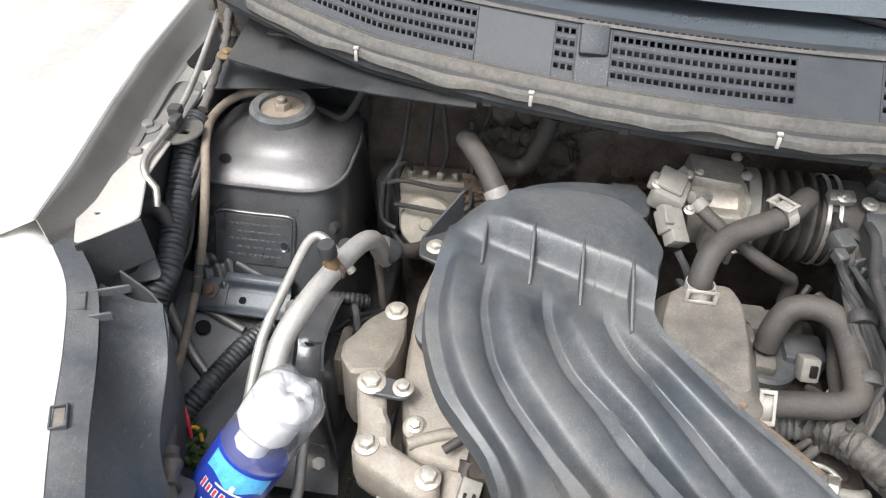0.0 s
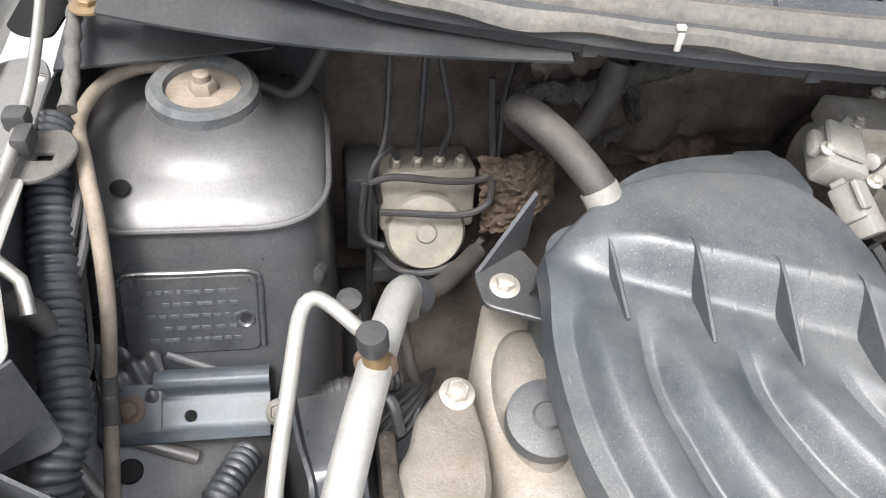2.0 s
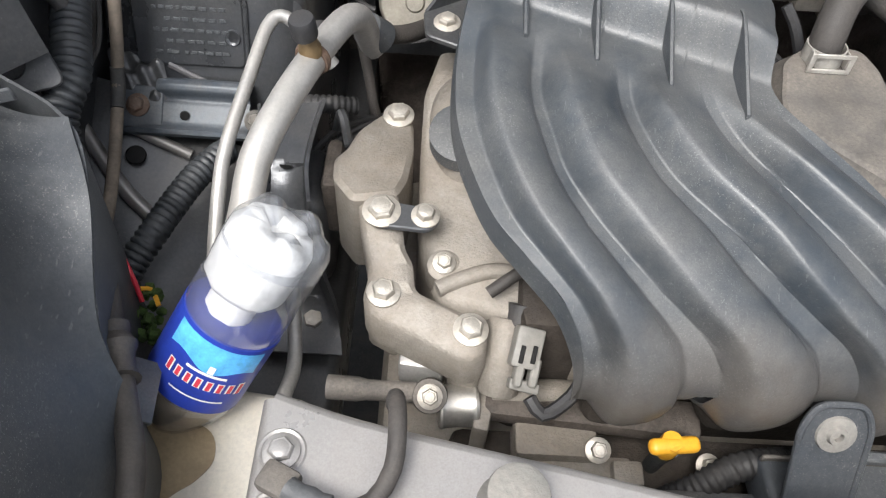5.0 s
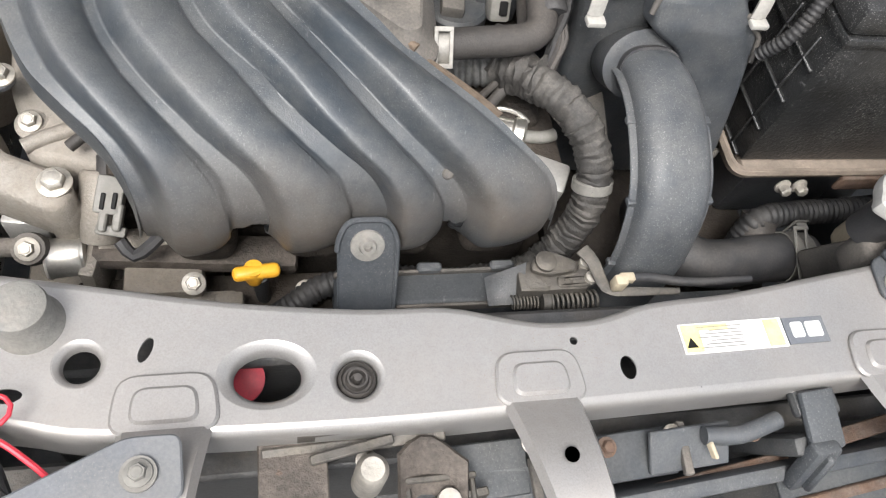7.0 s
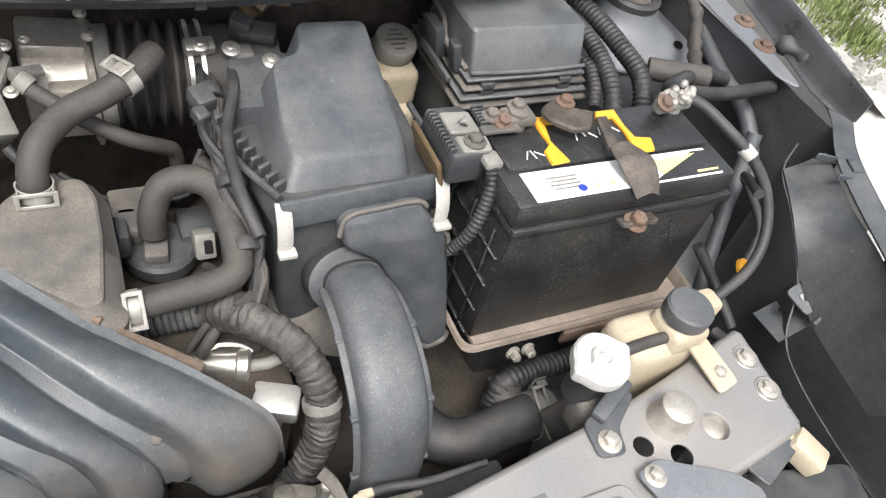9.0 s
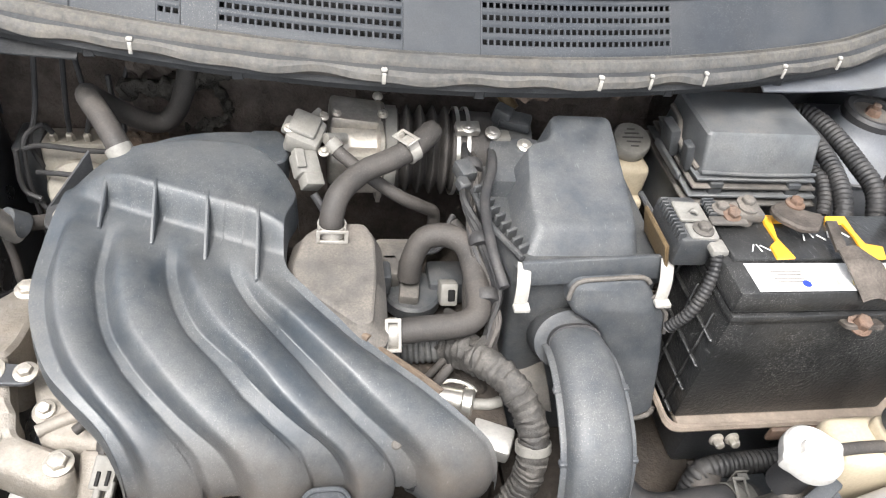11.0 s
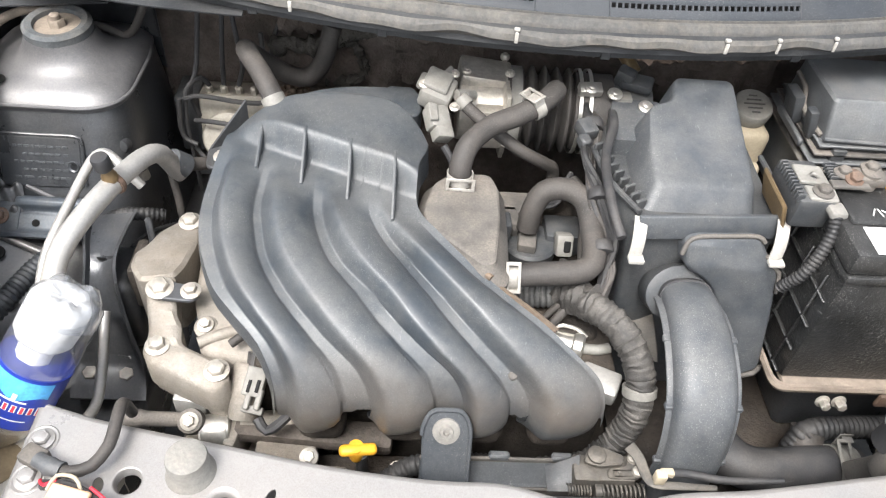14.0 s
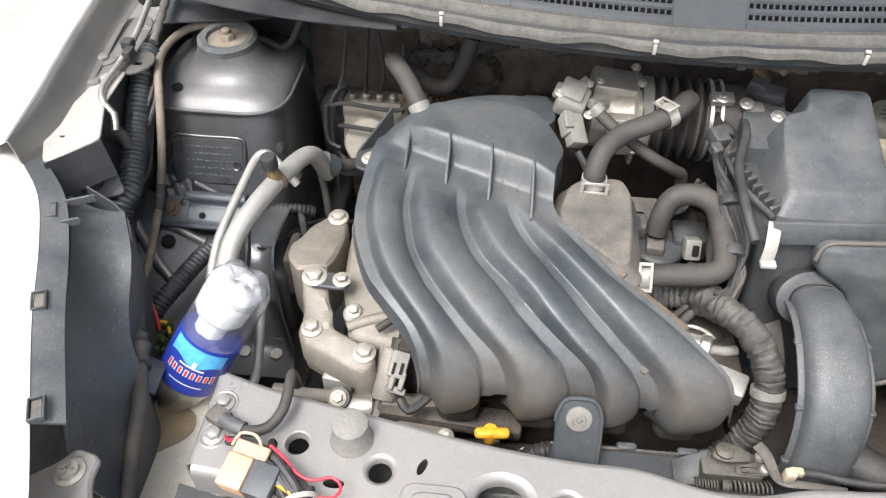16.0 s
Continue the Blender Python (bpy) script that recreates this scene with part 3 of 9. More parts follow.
def plate(outline, holes=(), z0=0.0, z1=0.003, bev=0.001, zf=None):
    """A sheet or block of that outline, with holes through it; zf(x, y) lifts its top."""
    loops = [list(outline)] + [list(h) for h in holes]
    flat = [p for l in loops for p in l]
    tris = geometry.tessellate_polygon([[V(x, y, 0) for x, y in l] for l in loops])
    n = len(flat)
    lift = zf or (lambda x, y: 0.0)
    vs, fs = [], []

    def inset(l, d):
        m, out = len(l), []
        area = sum(l[i - 1][0] * l[i][1] - l[i][0] * l[i - 1][1] for i in range(m))
        sg = 1 if area > 0 else -1
        for i in range(m):
            e = V(l[(i + 1) % m][0] - l[i - 1][0], l[(i + 1) % m][1] - l[i - 1][1])
            e = e.normalized() if e.length > 1e-9 else V(1, 0)
            out.append((l[i][0] - sg * e.y * d, l[i][1] + sg * e.x * d))
        return out

    top = []
    for k, l in enumerate(loops):
        top += inset(l, bev if k == 0 else -bev) if bev else l
    vs += [(x, y, z1 + lift(x, y)) for x, y in top]
    vs += [(x, y, z1 - bev + lift(x, y)) for x, y in flat]
    vs += [(x, y, z0 + lift(x, y)) for x, y in flat]
    for t in tris:
        fs.append(tuple(t))
        fs.append(tuple(i + 2 * n for i in reversed(t)))
    o = 0
    for l in loops:
        for i in range(len(l)):
            j = (i + 1) % len(l)
            for a in (0, n):
                fs.append((a + o + i, a + o + j, a + n + o + j, a + n + o + i))
        o += len(l)
    return mesh_bm(vs, fs)


def grid(f, nu, nv):
    """A surface from f(u, v), u and v from 0 to 1."""
    vs = [f(i / nu, j / nv) for j in range(nv + 1) for i in range(nu + 1)]
    fs = [(j * (nu + 1) + i, j * (nu + 1) + i + 1, (j + 1) * (nu + 1) + i + 1, (j + 1) * (nu + 1) + i) for j in range(nv) for i in range(nu)]
    return mesh_bm(vs, fs)


def solid_grid(f, nu, nv, d):
    """The surface of f with a flat-cut thickness d below it."""
    m = (nu + 1) * (nv + 1)
    vs = [V(*f(i / nu, j / nv)) for j in range(nv + 1) for i in range(nu + 1)]
    vs += [v - V(0, 0, d) for v in vs]
    at = lambda i, j: j * (nu + 1) + i
    fs = []
    for j in range(nv):
        for i in range(nu):
            q = (at(i, j), at(i + 1, j), at(i + 1, j + 1), at(i, j + 1))
            fs += [q, tuple(k + m for k in reversed(q))]
    rim = [at(i, 0) for i in range(nu)] + [at(nu, j) for j in range(nv)] + [at(i, nv) for i in range(nu, 0, -1)] + [at(0, j) for j in range(nv, 0, -1)]
    fs += [(rim[k], rim[(k + 1) % len(rim)], rim[(k + 1) % len(rim)] + m, rim[k] + m) for k in range(len(rim))]
    return mesh_bm(vs, fs)


def thick(bm, d):
    """Gives a sheet a thickness."""
    bmesh.ops.solidify(bm, geom=bm.faces[:], thickness=d)
    return bm


def loft(rings, caps=True):
    n, vs, fs = len(rings[0]), [], []
    for r in rings:
        vs += r
    for k in range(len(rings) - 1):
        for i in range(n):
            j = (i + 1) % n
            fs.append((k * n + i, k * n + j, (k + 1) * n + j, (k + 1) * n + i))
    if caps:
        fs += [tuple(range(n)), tuple(range((len(rings) - 1) * n, len(rings) * n))]
    return mesh_bm(vs, fs)


def interp(x, xs, ys):
    return float(np.interp(x, xs, ys))


def step01(k):
    k = min(1.0, max(0.0, k))
    return k * k * (3 - 2 * k)


def ragged(bm, amp, freq, seed=0.0):
    """Roughens a mesh with two scales of noise."""
    for v in bm.verts:
        p = v.co * freq + V(seed, 0, 0)
        v.co += amp * (noise.noise_vector(p) + 0.5 * noise.noise_vector(p * 2.7))
    return bm


# ---- objects ----
def thing(name, at, label, category, group="", kind=""):
    ob = new(name)
    ob.empty_display_size = 0.02
    ob.location = at
    return tagged(ob, label, category, group, kind)


def part(name, bm, material, parent=None, label="", sharp=38):
    me = bpy.data.meshes.new(name)
    bm.to_mesh(me)
    bm.free()
    for p in me.polygons:
        p.use_smooth = True
    me.set_sharp_from_angle(angle=radians(sharp))
    me.materials.append(M[material])
    ob = new(name, me)
    if parent is not None:
        ob.parent = parent
        ob.matrix_parent_inverse = Matrix.Translation(-parent.location)
    if label:
        ob["label"] = label
    return ob


def single(name, bm, material, label, category, group="", kind="", sharp=38):
    return tagged(part(name, bm, material, None, "", sharp), label, category, group, kind)


def bolt_bm(p, d=(0, 0, 1), r=0.008, h=0.007, flange=1.5, spin=0.3):
    """A hexagon bolt head on its flange."""
    head = lathe([(r * 0.86, h), (r, h - 0.0012), (r, 0.0015)], 6)
    dome = lathe([(0.0, h + 0.0006), (r * 0.55, h + 0.0004), (r * 0.8, h - 0.0004)], 12)
    fl = lathe([(r * flange, 0.0), (r * flange, 0.0015), (r * 0.95, 0.0028)], 18)
    return moved(join(head, dome, fl), aim(p, d, spin))


def add_bolt(parent, p, d=(0, 0, 1), r=0.008, material="bolt", label="", h=0.007, flange=1.5):
    return part("bolt", bolt_bm(p, d, r, h, flange, random.uniform(0, 1)), material, parent, label, 25)


def clamp_bm(p, d, r, w=0.010, lug=True, lugdir=None):
    """A spring band round a hose, with its squeezed ears."""
    band = lathe([(r, -w / 2), (r + 0.0012, -w / 2), (r + 0.0012, w / 2), (r, w / 2), (r, -w / 2)], 28)
    if lug:
        hl, hw = r * 1.05, w * 0.66
        bars = [box((r + 0.0022, k * hl, 0), (0.0016, 0.0036, 2 * hw), 0.0005, 1) for k in (-1, 1)]
        bars += [box((r + 0.0022, 0, k * (hw - 0.0016)), (0.0016, 2 * hl, 0.0032), 0.0005, 1) for k in (-1, 1)]
        bars += [box((r + 0.0005 - 0.003 * (k * k), k * (hl - 0.001), 0), (0.007, 0.0014, w), 0.0003, 1) for k in (-1, 1)]
        band = join(band, *bars)
    m = aim(p, d)
    if lugdir is not None:
        x = m.to_3x3().inverted() @ V(*lugdir)
        m = m @ Matrix.Rotation(math.atan2(x.y, x.x), 4, "Z")
    return moved(band, m)


# ---- ground ----
single("ground", grid(lambda u, v: (-200 + 400 * u, -200 + 400 * v, 0.0), 8, 8), "ground", "pale dusty gravel ground under the car", "ground", kind="structure")


def pebbles():
    rnd = random.Random(5)
    vs, fs = [], []
    for _ in range(2600):
        x, y = rnd.uniform(2.2, 4.2), rnd.uniform(0.9, 4.4)
        r = rnd.choice((0.006, 0.009, 0.012, 0.018, 0.026)) * rnd.uniform(0.7, 1.3)
        o, a = len(vs), rnd.uniform(0, 6)
        sx, sy, sz = rnd.uniform(0.7, 1.3), rnd.uniform(0.7, 1.3), rnd.uniform(0.4, 0.8)
        for k in range(6):
            b = a + k * math.pi / 3
            vs.append((x + r * sx * math.cos(b) * rnd.uniform(0.8, 1.1), y + r * sy * math.sin(b) * rnd.uniform(0.8, 1.1), -0.002))
        for k in range(6):
            b = a + k * math.pi / 3
            vs.append((x + 0.7 * r * sx * math.cos(b), y + 0.7 * r * sy * math.sin(b), r * sz * rnd.uniform(0.7, 1)))
        fs.append(tuple(range(o + 6, o + 12)))
        fs += [(o + k, o + (k + 1) % 6, o + 6 + (k + 1) % 6, o + 6 + k) for k in range(6)]
    me = bpy.data.meshes.new("pebbles")
    me.from_pydata(vs, [], fs)
    me.materials.append(M["pebble"])
    tagged(new("pebbles", me), "loose pale pebbles strewn over the ground", "pebbles", kind="stuff")


pebbles()


def grass():
    rnd = random.Random(9)
    vs, fs = [], []
    for cx, cy, s in ((2.95, 2.25, 0.26), (2.78, 2.02, 0.22), (3.1, 2.55, 0.26), (2.72, 1.82, 0.14), (3.3, 2.1, 0.12), (3.15, 2.95, 0.2), (3.45, 2.6, 0.1)):
        for _ in range(500):
            x, y = rnd.gauss(cx, s * 0.5), rnd.gauss(cy, s * 0.6)
            h, a, w = rnd.uniform(0.02, 0.07), rnd.uniform(0, 6.3), rnd.uniform(0.003, 0.007)
            dx, dy, lx, ly = w * math.cos(a), w * math.sin(a), rnd.uniform(-0.03, 0.03), rnd.uniform(-0.03, 0.03)
            o = len(vs)
            vs += [(x - dx, y - dy, 0), (x + dx, y + dy, 0), (x + 0.6 * dx + lx * 0.5, y + 0.6 * dy + ly * 0.5, h * 0.6), (x - 0.6 * dx + lx * 0.5, y - 0.6 * dy + ly * 0.5, h * 0.6), (x + lx, y + ly, h)]
            fs += [(o, o + 1, o + 2, o + 3), (o + 3, o + 2, o + 4)]
    me = bpy.data.meshes.new("grass")
    me.from_pydata(vs, [], fs)
    me.materials.append(M["grass"])
    tagged(new("grass", me), "short green grass tufts growing through gravel", "grass", kind="stuff")


grass()


# ---- fenders, aprons, strut towers ----
def edge_x(y, sx):
    x = interp(y, [0.62, 0.70, 0.80, 0.90, 1.08, 1.6], [0.691, 0.698, 0.711, 0.721, 0.729, 0.745])
    return x + (interp(y, [0.62, 0.70, 0.80, 0.90, 1.05, 1.6], [0.0, 0.012, 0.022, 0.032, 0.05, 0.09]) if sx > 0 else 0)


def edge_z(y):
    return interp(y, [0.62, 0.70, 0.80, 0.90, 1.08, 1.6], [0.838, 0.841, 0.845, 0.849, 0.853, 0.862])


def fender(sx, label):
    t = thing("fender", (sx * 0.74, 0.9, 0.45), label, "fender", "front fenders")
    inner = [(0.026, -0.034), (0.020, -0.031), (0.010, -0.012), (0.005, -0.002), (0.001, 0.001), (-0.003, 0.0)]
    outer = [(-0.003, 0.0), (-0.010, -0.004), (-0.05, -0.026), (-0.10, -0.054), (-0.15, -0.083), (-0.20, -0.114), (-0.24, -0.155), (-0.255, -0.23), (-0.245, -0.42)]

    def f(u, v, prof):
        y = 0.625 + 0.95 * v
        k = u * (len(prof) - 1)
        i = min(int(k), len(prof) - 2)
        a, b = prof[i], prof[i + 1]
        o, dz = a[0] + (b[0] - a[0]) * (k - i), a[1] + (b[1] - a[1]) * (k - i)
        if o > 0.0:
            o *= min(1, 0.25 + (y - 0.625) / 0.08)
        return (sx * (edge_x(y, sx) - o), y, edge_z(y) + dz)
    # same silver in fact: the right lip's darker paint holds its shade
    part("inner_lip", thick(grid(lambda u, v: f(u, v, inner), 15, 60), 0.0015), "fender" if sx < 0 else "apronpaint", t, "dusty inner lip with shade put into its paint")
    # near-white paint here holds the glare of the sky on silver
    part("outer_skin", thick(grid(lambda u, v: f(u, v, outer), 28, 60), 0.0015), "bumper", t, "glossy outer skin with sky glare put into its pale paint")
    fl = rounded([(0.650, 0.715), (0.668, 0.690), (0.676, 0.715), (0.688, 0.78), (0.702, 0.90), (0.702, 0.925), (0.675, 0.935), (0.663, 0.91), (0.657, 0.80)], 0.012)
    part("flange", moved(plate([(sx * x, y) for x, y in fl], [circle(sx * 0.672, 0.905, 0.005)], 0.0, 0.002), pose(0, 0, 0.807)), "fender" if sx < 0 else "staypaint", t)
    # flat black plate that paints the shade of a gap not modelled
    part("gap_shade", moved(plate([(sx * x, y) for x, y in rounded([(0.690, 0.945), (0.668, 0.942), (0.655, 1.10), (0.716, 1.10), (0.704, 0.96)], 0.008)], (), 0, 0.002, 0.0005), pose(0, 0, 0.816)), "ink_and_shade", t, "black plate painted as the shaded gap behind the flange")
    for x, y in ((0.690, 0.823), (0.678, 0.771)):
        add_bolt(t, (sx * x, y, 0.809), r=0.0075, material="fender" if sx < 0 else "rust", flange=1.9)
    return t


fl = fender(-1, "silver painted front fender with bolted inner flange")
fr = fender(1, "silver painted front fender with dusty inner flange")
# pale front corner bracket of the upper rail
t = thing("headlamp_bracket", (-0.66, 0.68, 0.74), "cream painted steel bracket bolted to fender flange", "bracket")
part("top_plate", moved(plate(rounded([(-0.690, 0.675), (-0.683, 0.735), (-0.676, 0.792), (-0.652, 0.800), (-0.650, 0.735), (-0.628, 0.672), (-0.655, 0.640), (-0.668, 0.628)], 0.008), [circle(-0.668, 0.672, 0.0025, n=10)], 0, 0.002), pose(0, 0, 0.8105)), "whitepaint", t)
part("side_plate", thick(grid(lambda u, v: (-0.668 + 0.040 * u + 0.004 * v, 0.628 + 0.044 * u, 0.811 - 0.045 * v), 6, 6), 0.002), "blackpaint", t, "dark steel side plate")


def tower(sx, label):
    """A strut tower: a D-shaped drum that rises to a round mount."""
    cx, cy = 0.566, 0.900
    t = thing("strut_tower", (sx * cx, cy, 0.45), label, "strut tower", "strut towers")

    def ring(z, y0, y1, x0, x1, p, n=72):
        out = []
        for i in range(n):
            a = 2 * math.pi * i / n
            c, s = math.cos(a), math.sin(a)
            px = math.copysign(abs(c) ** (2 / p), c)
            py = math.copysign(abs(s) ** (2 / p), s)
            x, y = (x0 + x1) / 2 + px * (x1 - x0) / 2, (y0 + y1) / 2 + py * (y1 - y0) / 2
            out.append((sx * x, y, z))
        return out

    R = [ring(0.40, 0.700, 1.05, 0.470, 0.680, 5), ring(0.60, 0.755, 1.03, 0.478, 0.672, 5), ring(0.700, 0.800, 1.01, 0.484, 0.664, 4.5),
         ring(0.742, 0.818, 1.0, 0.486, 0.662, 4.2), ring(0.750, 0.818, 1.0, 0.485, 0.662, 4.2), ring(0.756, 0.823, 0.995, 0.488, 0.658, 4.0), ring(0.763, 0.834, 0.985, 0.497, 0.648, 3.4),
         ring(0.7675, 0.845, 0.963, 0.508, 0.628, 2.6), ring(0.773, 0.853, 0.951, 0.516, 0.616, 2.2), ring(0.781, 0.859, 0.943, 0.522, 0.610, 2), ring(0.790, 0.862, 0.939, 0.526, 0.606, 2), ring(0.796, 0.863, 0.937, 0.528, 0.604, 2)]
    upper = R[3:]
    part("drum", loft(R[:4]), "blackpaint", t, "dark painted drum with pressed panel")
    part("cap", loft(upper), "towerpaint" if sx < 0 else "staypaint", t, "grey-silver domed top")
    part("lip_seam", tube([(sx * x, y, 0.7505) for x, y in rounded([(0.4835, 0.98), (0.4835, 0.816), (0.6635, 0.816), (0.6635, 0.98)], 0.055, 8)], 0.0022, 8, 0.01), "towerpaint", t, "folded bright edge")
    part("bearing_rim", lathe([(0.0245, 0.003), (0.0260, 0.0115), (0.0330, 0.0130), (0.0372, 0.0095), (0.0372, 0.001), (0.034, -0.003)], 40, aim((sx * cx, cy, 0.796), (0, -0.06, 1))), "blackrubber" if sx > 0 else "paleplastic", t, "round rubber bearing rim")
    part("bearing_dish", lathe([(0.0, -0.0005), (0.014, -0.0005), (0.020, 0.002), (0.0255, 0.0065)], 30, aim((sx * cx, cy, 0.796), (0, -0.06, 1))), "tanhose" if sx < 0 else "dustyplastic", t)
    part("rod_nut", moved(join(lathe([(0.0095, 0.0), (0.0095, 0.012), (0.008, 0.014)], 6), lathe([(0.014, 0.0), (0.014, 0.004), (0.009, 0.006)], 20), lathe([(0.0055, 0.012), (0.0055, 0.019), (0.004, 0.020)], 12)), aim((sx * cx, cy, 0.797), (0, -0.06, 1))), "tanhose" if sx < 0 else "rust", t, "dusty strut rod nut")
    part("drain_hole", lathe([(0.0, 0.0006), (0.0065, 0.0006)], 20, aim((sx * 0.618, 0.8405, 0.7668), (-sx * 0.1, -0.35, 1))), "ink_and_shade", t)
    return t


tl = tower(-1, "dark strut tower with shiny grey domed cap")
tr = tower(1, "dusty grey strut tower with rusty centre nut")
# pressed plate with raised markings on the tower's front
d = V(0, -0.42, 0.30).normalized()
face = Matrix.Translation((-0.580, 0.7965, 0.690)) @ Matrix.Rotation(radians(66), 4, "X")
part("pressed_panel", moved(plate(rounded([(-0.046, -0.030), (0.046, -0.030), (0.046, 0.030), (-0.046, 0.030)], 0.008), (), -0.004, 0.003, 0.002), face), "blackpaint", tl)
part("panel_bead", moved(tube([(-0.046, 0.024, 0.002), (-0.040, 0.031, 0.002), (0.0, 0.031, 0.002), (0.040, 0.031, 0.002), (0.047, 0.024, 0.002), (0.047, 0.0, 0.002), (0.047, -0.026, 0.002)], 0.0019, 8, 0.004), face), "blackpaint", tl, "pressed bead")
rnd = random.Random(3)
for r in range(5):
    x, bars = -0.026 + 0.01 * (r % 2), []
    while x < 0.032:
        w = rnd.uniform(0.003, 0.007)
        bars.append(box((x, 0.018 - 0.009 * r, 0.0035), (w, 0.003, 0.001), 0.0003, 1))
        x += w + rnd.uniform(0.001, 0.003)
    part("marking", moved(join(*bars), face), "dullpaint", tl, "raised stamped marking line")
part("marking", moved(lathe([(0.004, 0), (0.006, 0.0015), (0.007, 0)], 16), face @ pose(0.036, -0.004, 0.003)), "blackpaint", tl, "raised stamped ring")


def apron(sx, label):
    t = thing("inner_apron", (sx * 0.60, 0.75, 0.40), label, "apron panel", "inner aprons")
    part("side_panel", thick(grid(lambda u, v: (sx * (0.668 - 0.02 * v * (1 - u)), 0.60 + 0.46 * u, 0.80 - 0.42 * v), 12, 8), 0.002), "apronpaint", t)
    part("frame_rail", box((sx * 0.495, 0.72, 0.475), (0.10, 0.60, 0.09), 0.008, 3), "blackpaint", t)
    part("sloping_panel", thick(grid(lambda u, v: (sx * (0.665 - 0.14 * u), 0.775 - 0.20 * v, 0.653 - 0.10 * v - 0.053 * u + 0.0012 * math.sin(9 * u + 5 * v)), 24, 24), 0.002), "apronpaint", t, "worn sloping wing panel")
    part("rear_panel", thick(grid(lambda u, v: (sx * (0.66 - 0.17 * u), 1.0, 0.80 - 0.40 * v), 4, 4), 0.002), "blackpaint", t)
    part("corner_gusset", thick(grid(lambda u, v: (sx * (0.66 - 0.14 * u), 0.905 + 0.10 * v + 0.03 * u, 0.815 + 0.018 * v), 6, 6), 0.002), "blackpaint", t)
    return t


al, ar = apron(-1, "black painted inner wing panel with frame rail"), apron(1, "black painted inner wing panel beside battery")
# silver colour paints the highlight along two creases of the dark panel
for pts, r in (([(-0.667, 0.732, 0.637), (-0.631, 0.695, 0.605), (-0.598, 0.673, 0.581)], 0.0065), ([(-0.637, 0.743, 0.631), (-0.583, 0.734, 0.606)], 0.0050)):
    part("panel_rib", tube(pts, r, 12), "silver", al, "crease with its highlight painted silver")
part("drum_boss", lathe([(0.013, -0.008), (0.012, 0.004), (0.008, 0.010), (0.0, 0.012)], 24, aim((-0.500, 0.826, 0.697), (0.25, -0.95, 0.25))), "blackpaint", tl, "round pressed boss")
for p, r in (((-0.624, 0.721, 0.617), 0.0075), ((-0.640, 0.738, 0.628), 0.004)):
    part("panel_hole", lathe([(0.0, 0.001), (r, 0.001), (r + 0.001, 0.0)], 20, aim(p, (0.3, -0.45, 1))), "ink_and_shade", al, "dark round drain hole")

# bracket bar in front of the tower
t = thing("tower_bracket", (-0.57, 0.745, 0.60), "dark blue-grey steel bracket with rusty bolt", "bracket")
BO, BU, BN = V(-0.608, 0.7319, 0.6311), V(0, 0.824, 0.566), V(0, -0.566, 0.824)
bprof = [(0.0, -0.002), (0.001, 0.003), (0.005, 0.0045), (0.009, 0.001), (0.012, 0.0), (0.027, 0.0), (0.031, -0.001), (0.034, 0.001), (0.037, 0.006), (0.042, 0.0075), (0.047, 0.005), (0.050, -0.003)]


def bar_at(u, v):
    s = 0.050 * v
    h = interp(s, [p[0] for p in bprof], [p[1] for p in bprof])
    return BO + V(0.078 * u - 0.03 * (1 - u) * (s < 0.030) * step_in(s), 0, -0.001 * u) + BU * s + BN * (h - 0.004 * (1 - u) ** 8)


def step_in(s):
    return min(1.0, max(0.0, (0.031 - s) / 0.004))


part("bar", thick(grid(bar_at, 40, 40), 0.002), "bracketpaint", t)
part("end_tab", moved(plate(rounded([(-0.036, 0.002), (0.006, 0.002), (0.006, 0.040), (-0.028, 0.042), (-0.036, 0.030)], 0.006), (), -0.003, 0.0008, 0.0008), Matrix.Translation(BO) @ Matrix.Rotation(math.atan2(0.566, 0.824), 4, "X")), "bracketpaint", t)
part("hole", lathe([(0.0, 0.0), (0.0042, 0.0)], 16, aim((-0.5833, 0.7457, 0.6418), (0, -0.566, 0.824))), "ink_and_shade", t)
add_bolt(t, (-0.6225, 0.7512, 0.6455), (0, -0.566, 0.824), 0.0065, "rust", "rusty bolt")
add_bolt(t, (-0.5235, 0.7446, 0.6408), (0, -0.566, 0.824), 0.0065, "latchsteel")
# paler paint on this crease stands for its highlight
part("crease", tube([(-0.600, 0.783, 0.664), (-0.583, 0.780, 0.656), (-0.565, 0.777, 0.648)], 0.003, 8), "towerpaint", tl, "pressed crease with its highlight painted on")
part("wrinkled_fold", thick(grid(lambda u, v: (-0.650 + 0.045 * u + 0.01 * v, 0.786 - 0.034 * v, 0.672 - 0.024 * v - 0.006 * u + 0.0035 * math.sin(7 * u + 11 * v) + 0.002 * math.sin(17 * u - 6 * v)), 24, 24), 0.0015), "apronpaint", al, "wrinkled bright metal fold")

# ---- the raised hood over the bay, out of view, angled to shade it ----
t = thing("hood", (0, 1.05, 0.93), "raised silver painted hood with pressed underside", "hood")


def hood_at(u, v, off=0.0):
    """u across, v from the hinges to the free edge."""
    x = -0.70 + 1.40 * u
    a = radians(79)
    y, z = 1.10 - 0.86 * v * math.cos(a), 0.95 + 0.86 * v * math.sin(a) - 0.10 * (x / 0.7) ** 2 * v * 0.5
    return V(x * (1 - 0.06 * v), y + off * math.sin(a), z + off * math.cos(a))


part("outer_skin", thick(grid(lambda u, v: hood_at(u, v, 0.02 - 0.02 * abs(2 * u - 1) ** 6), 24, 16), 0.0012), "fender", t)
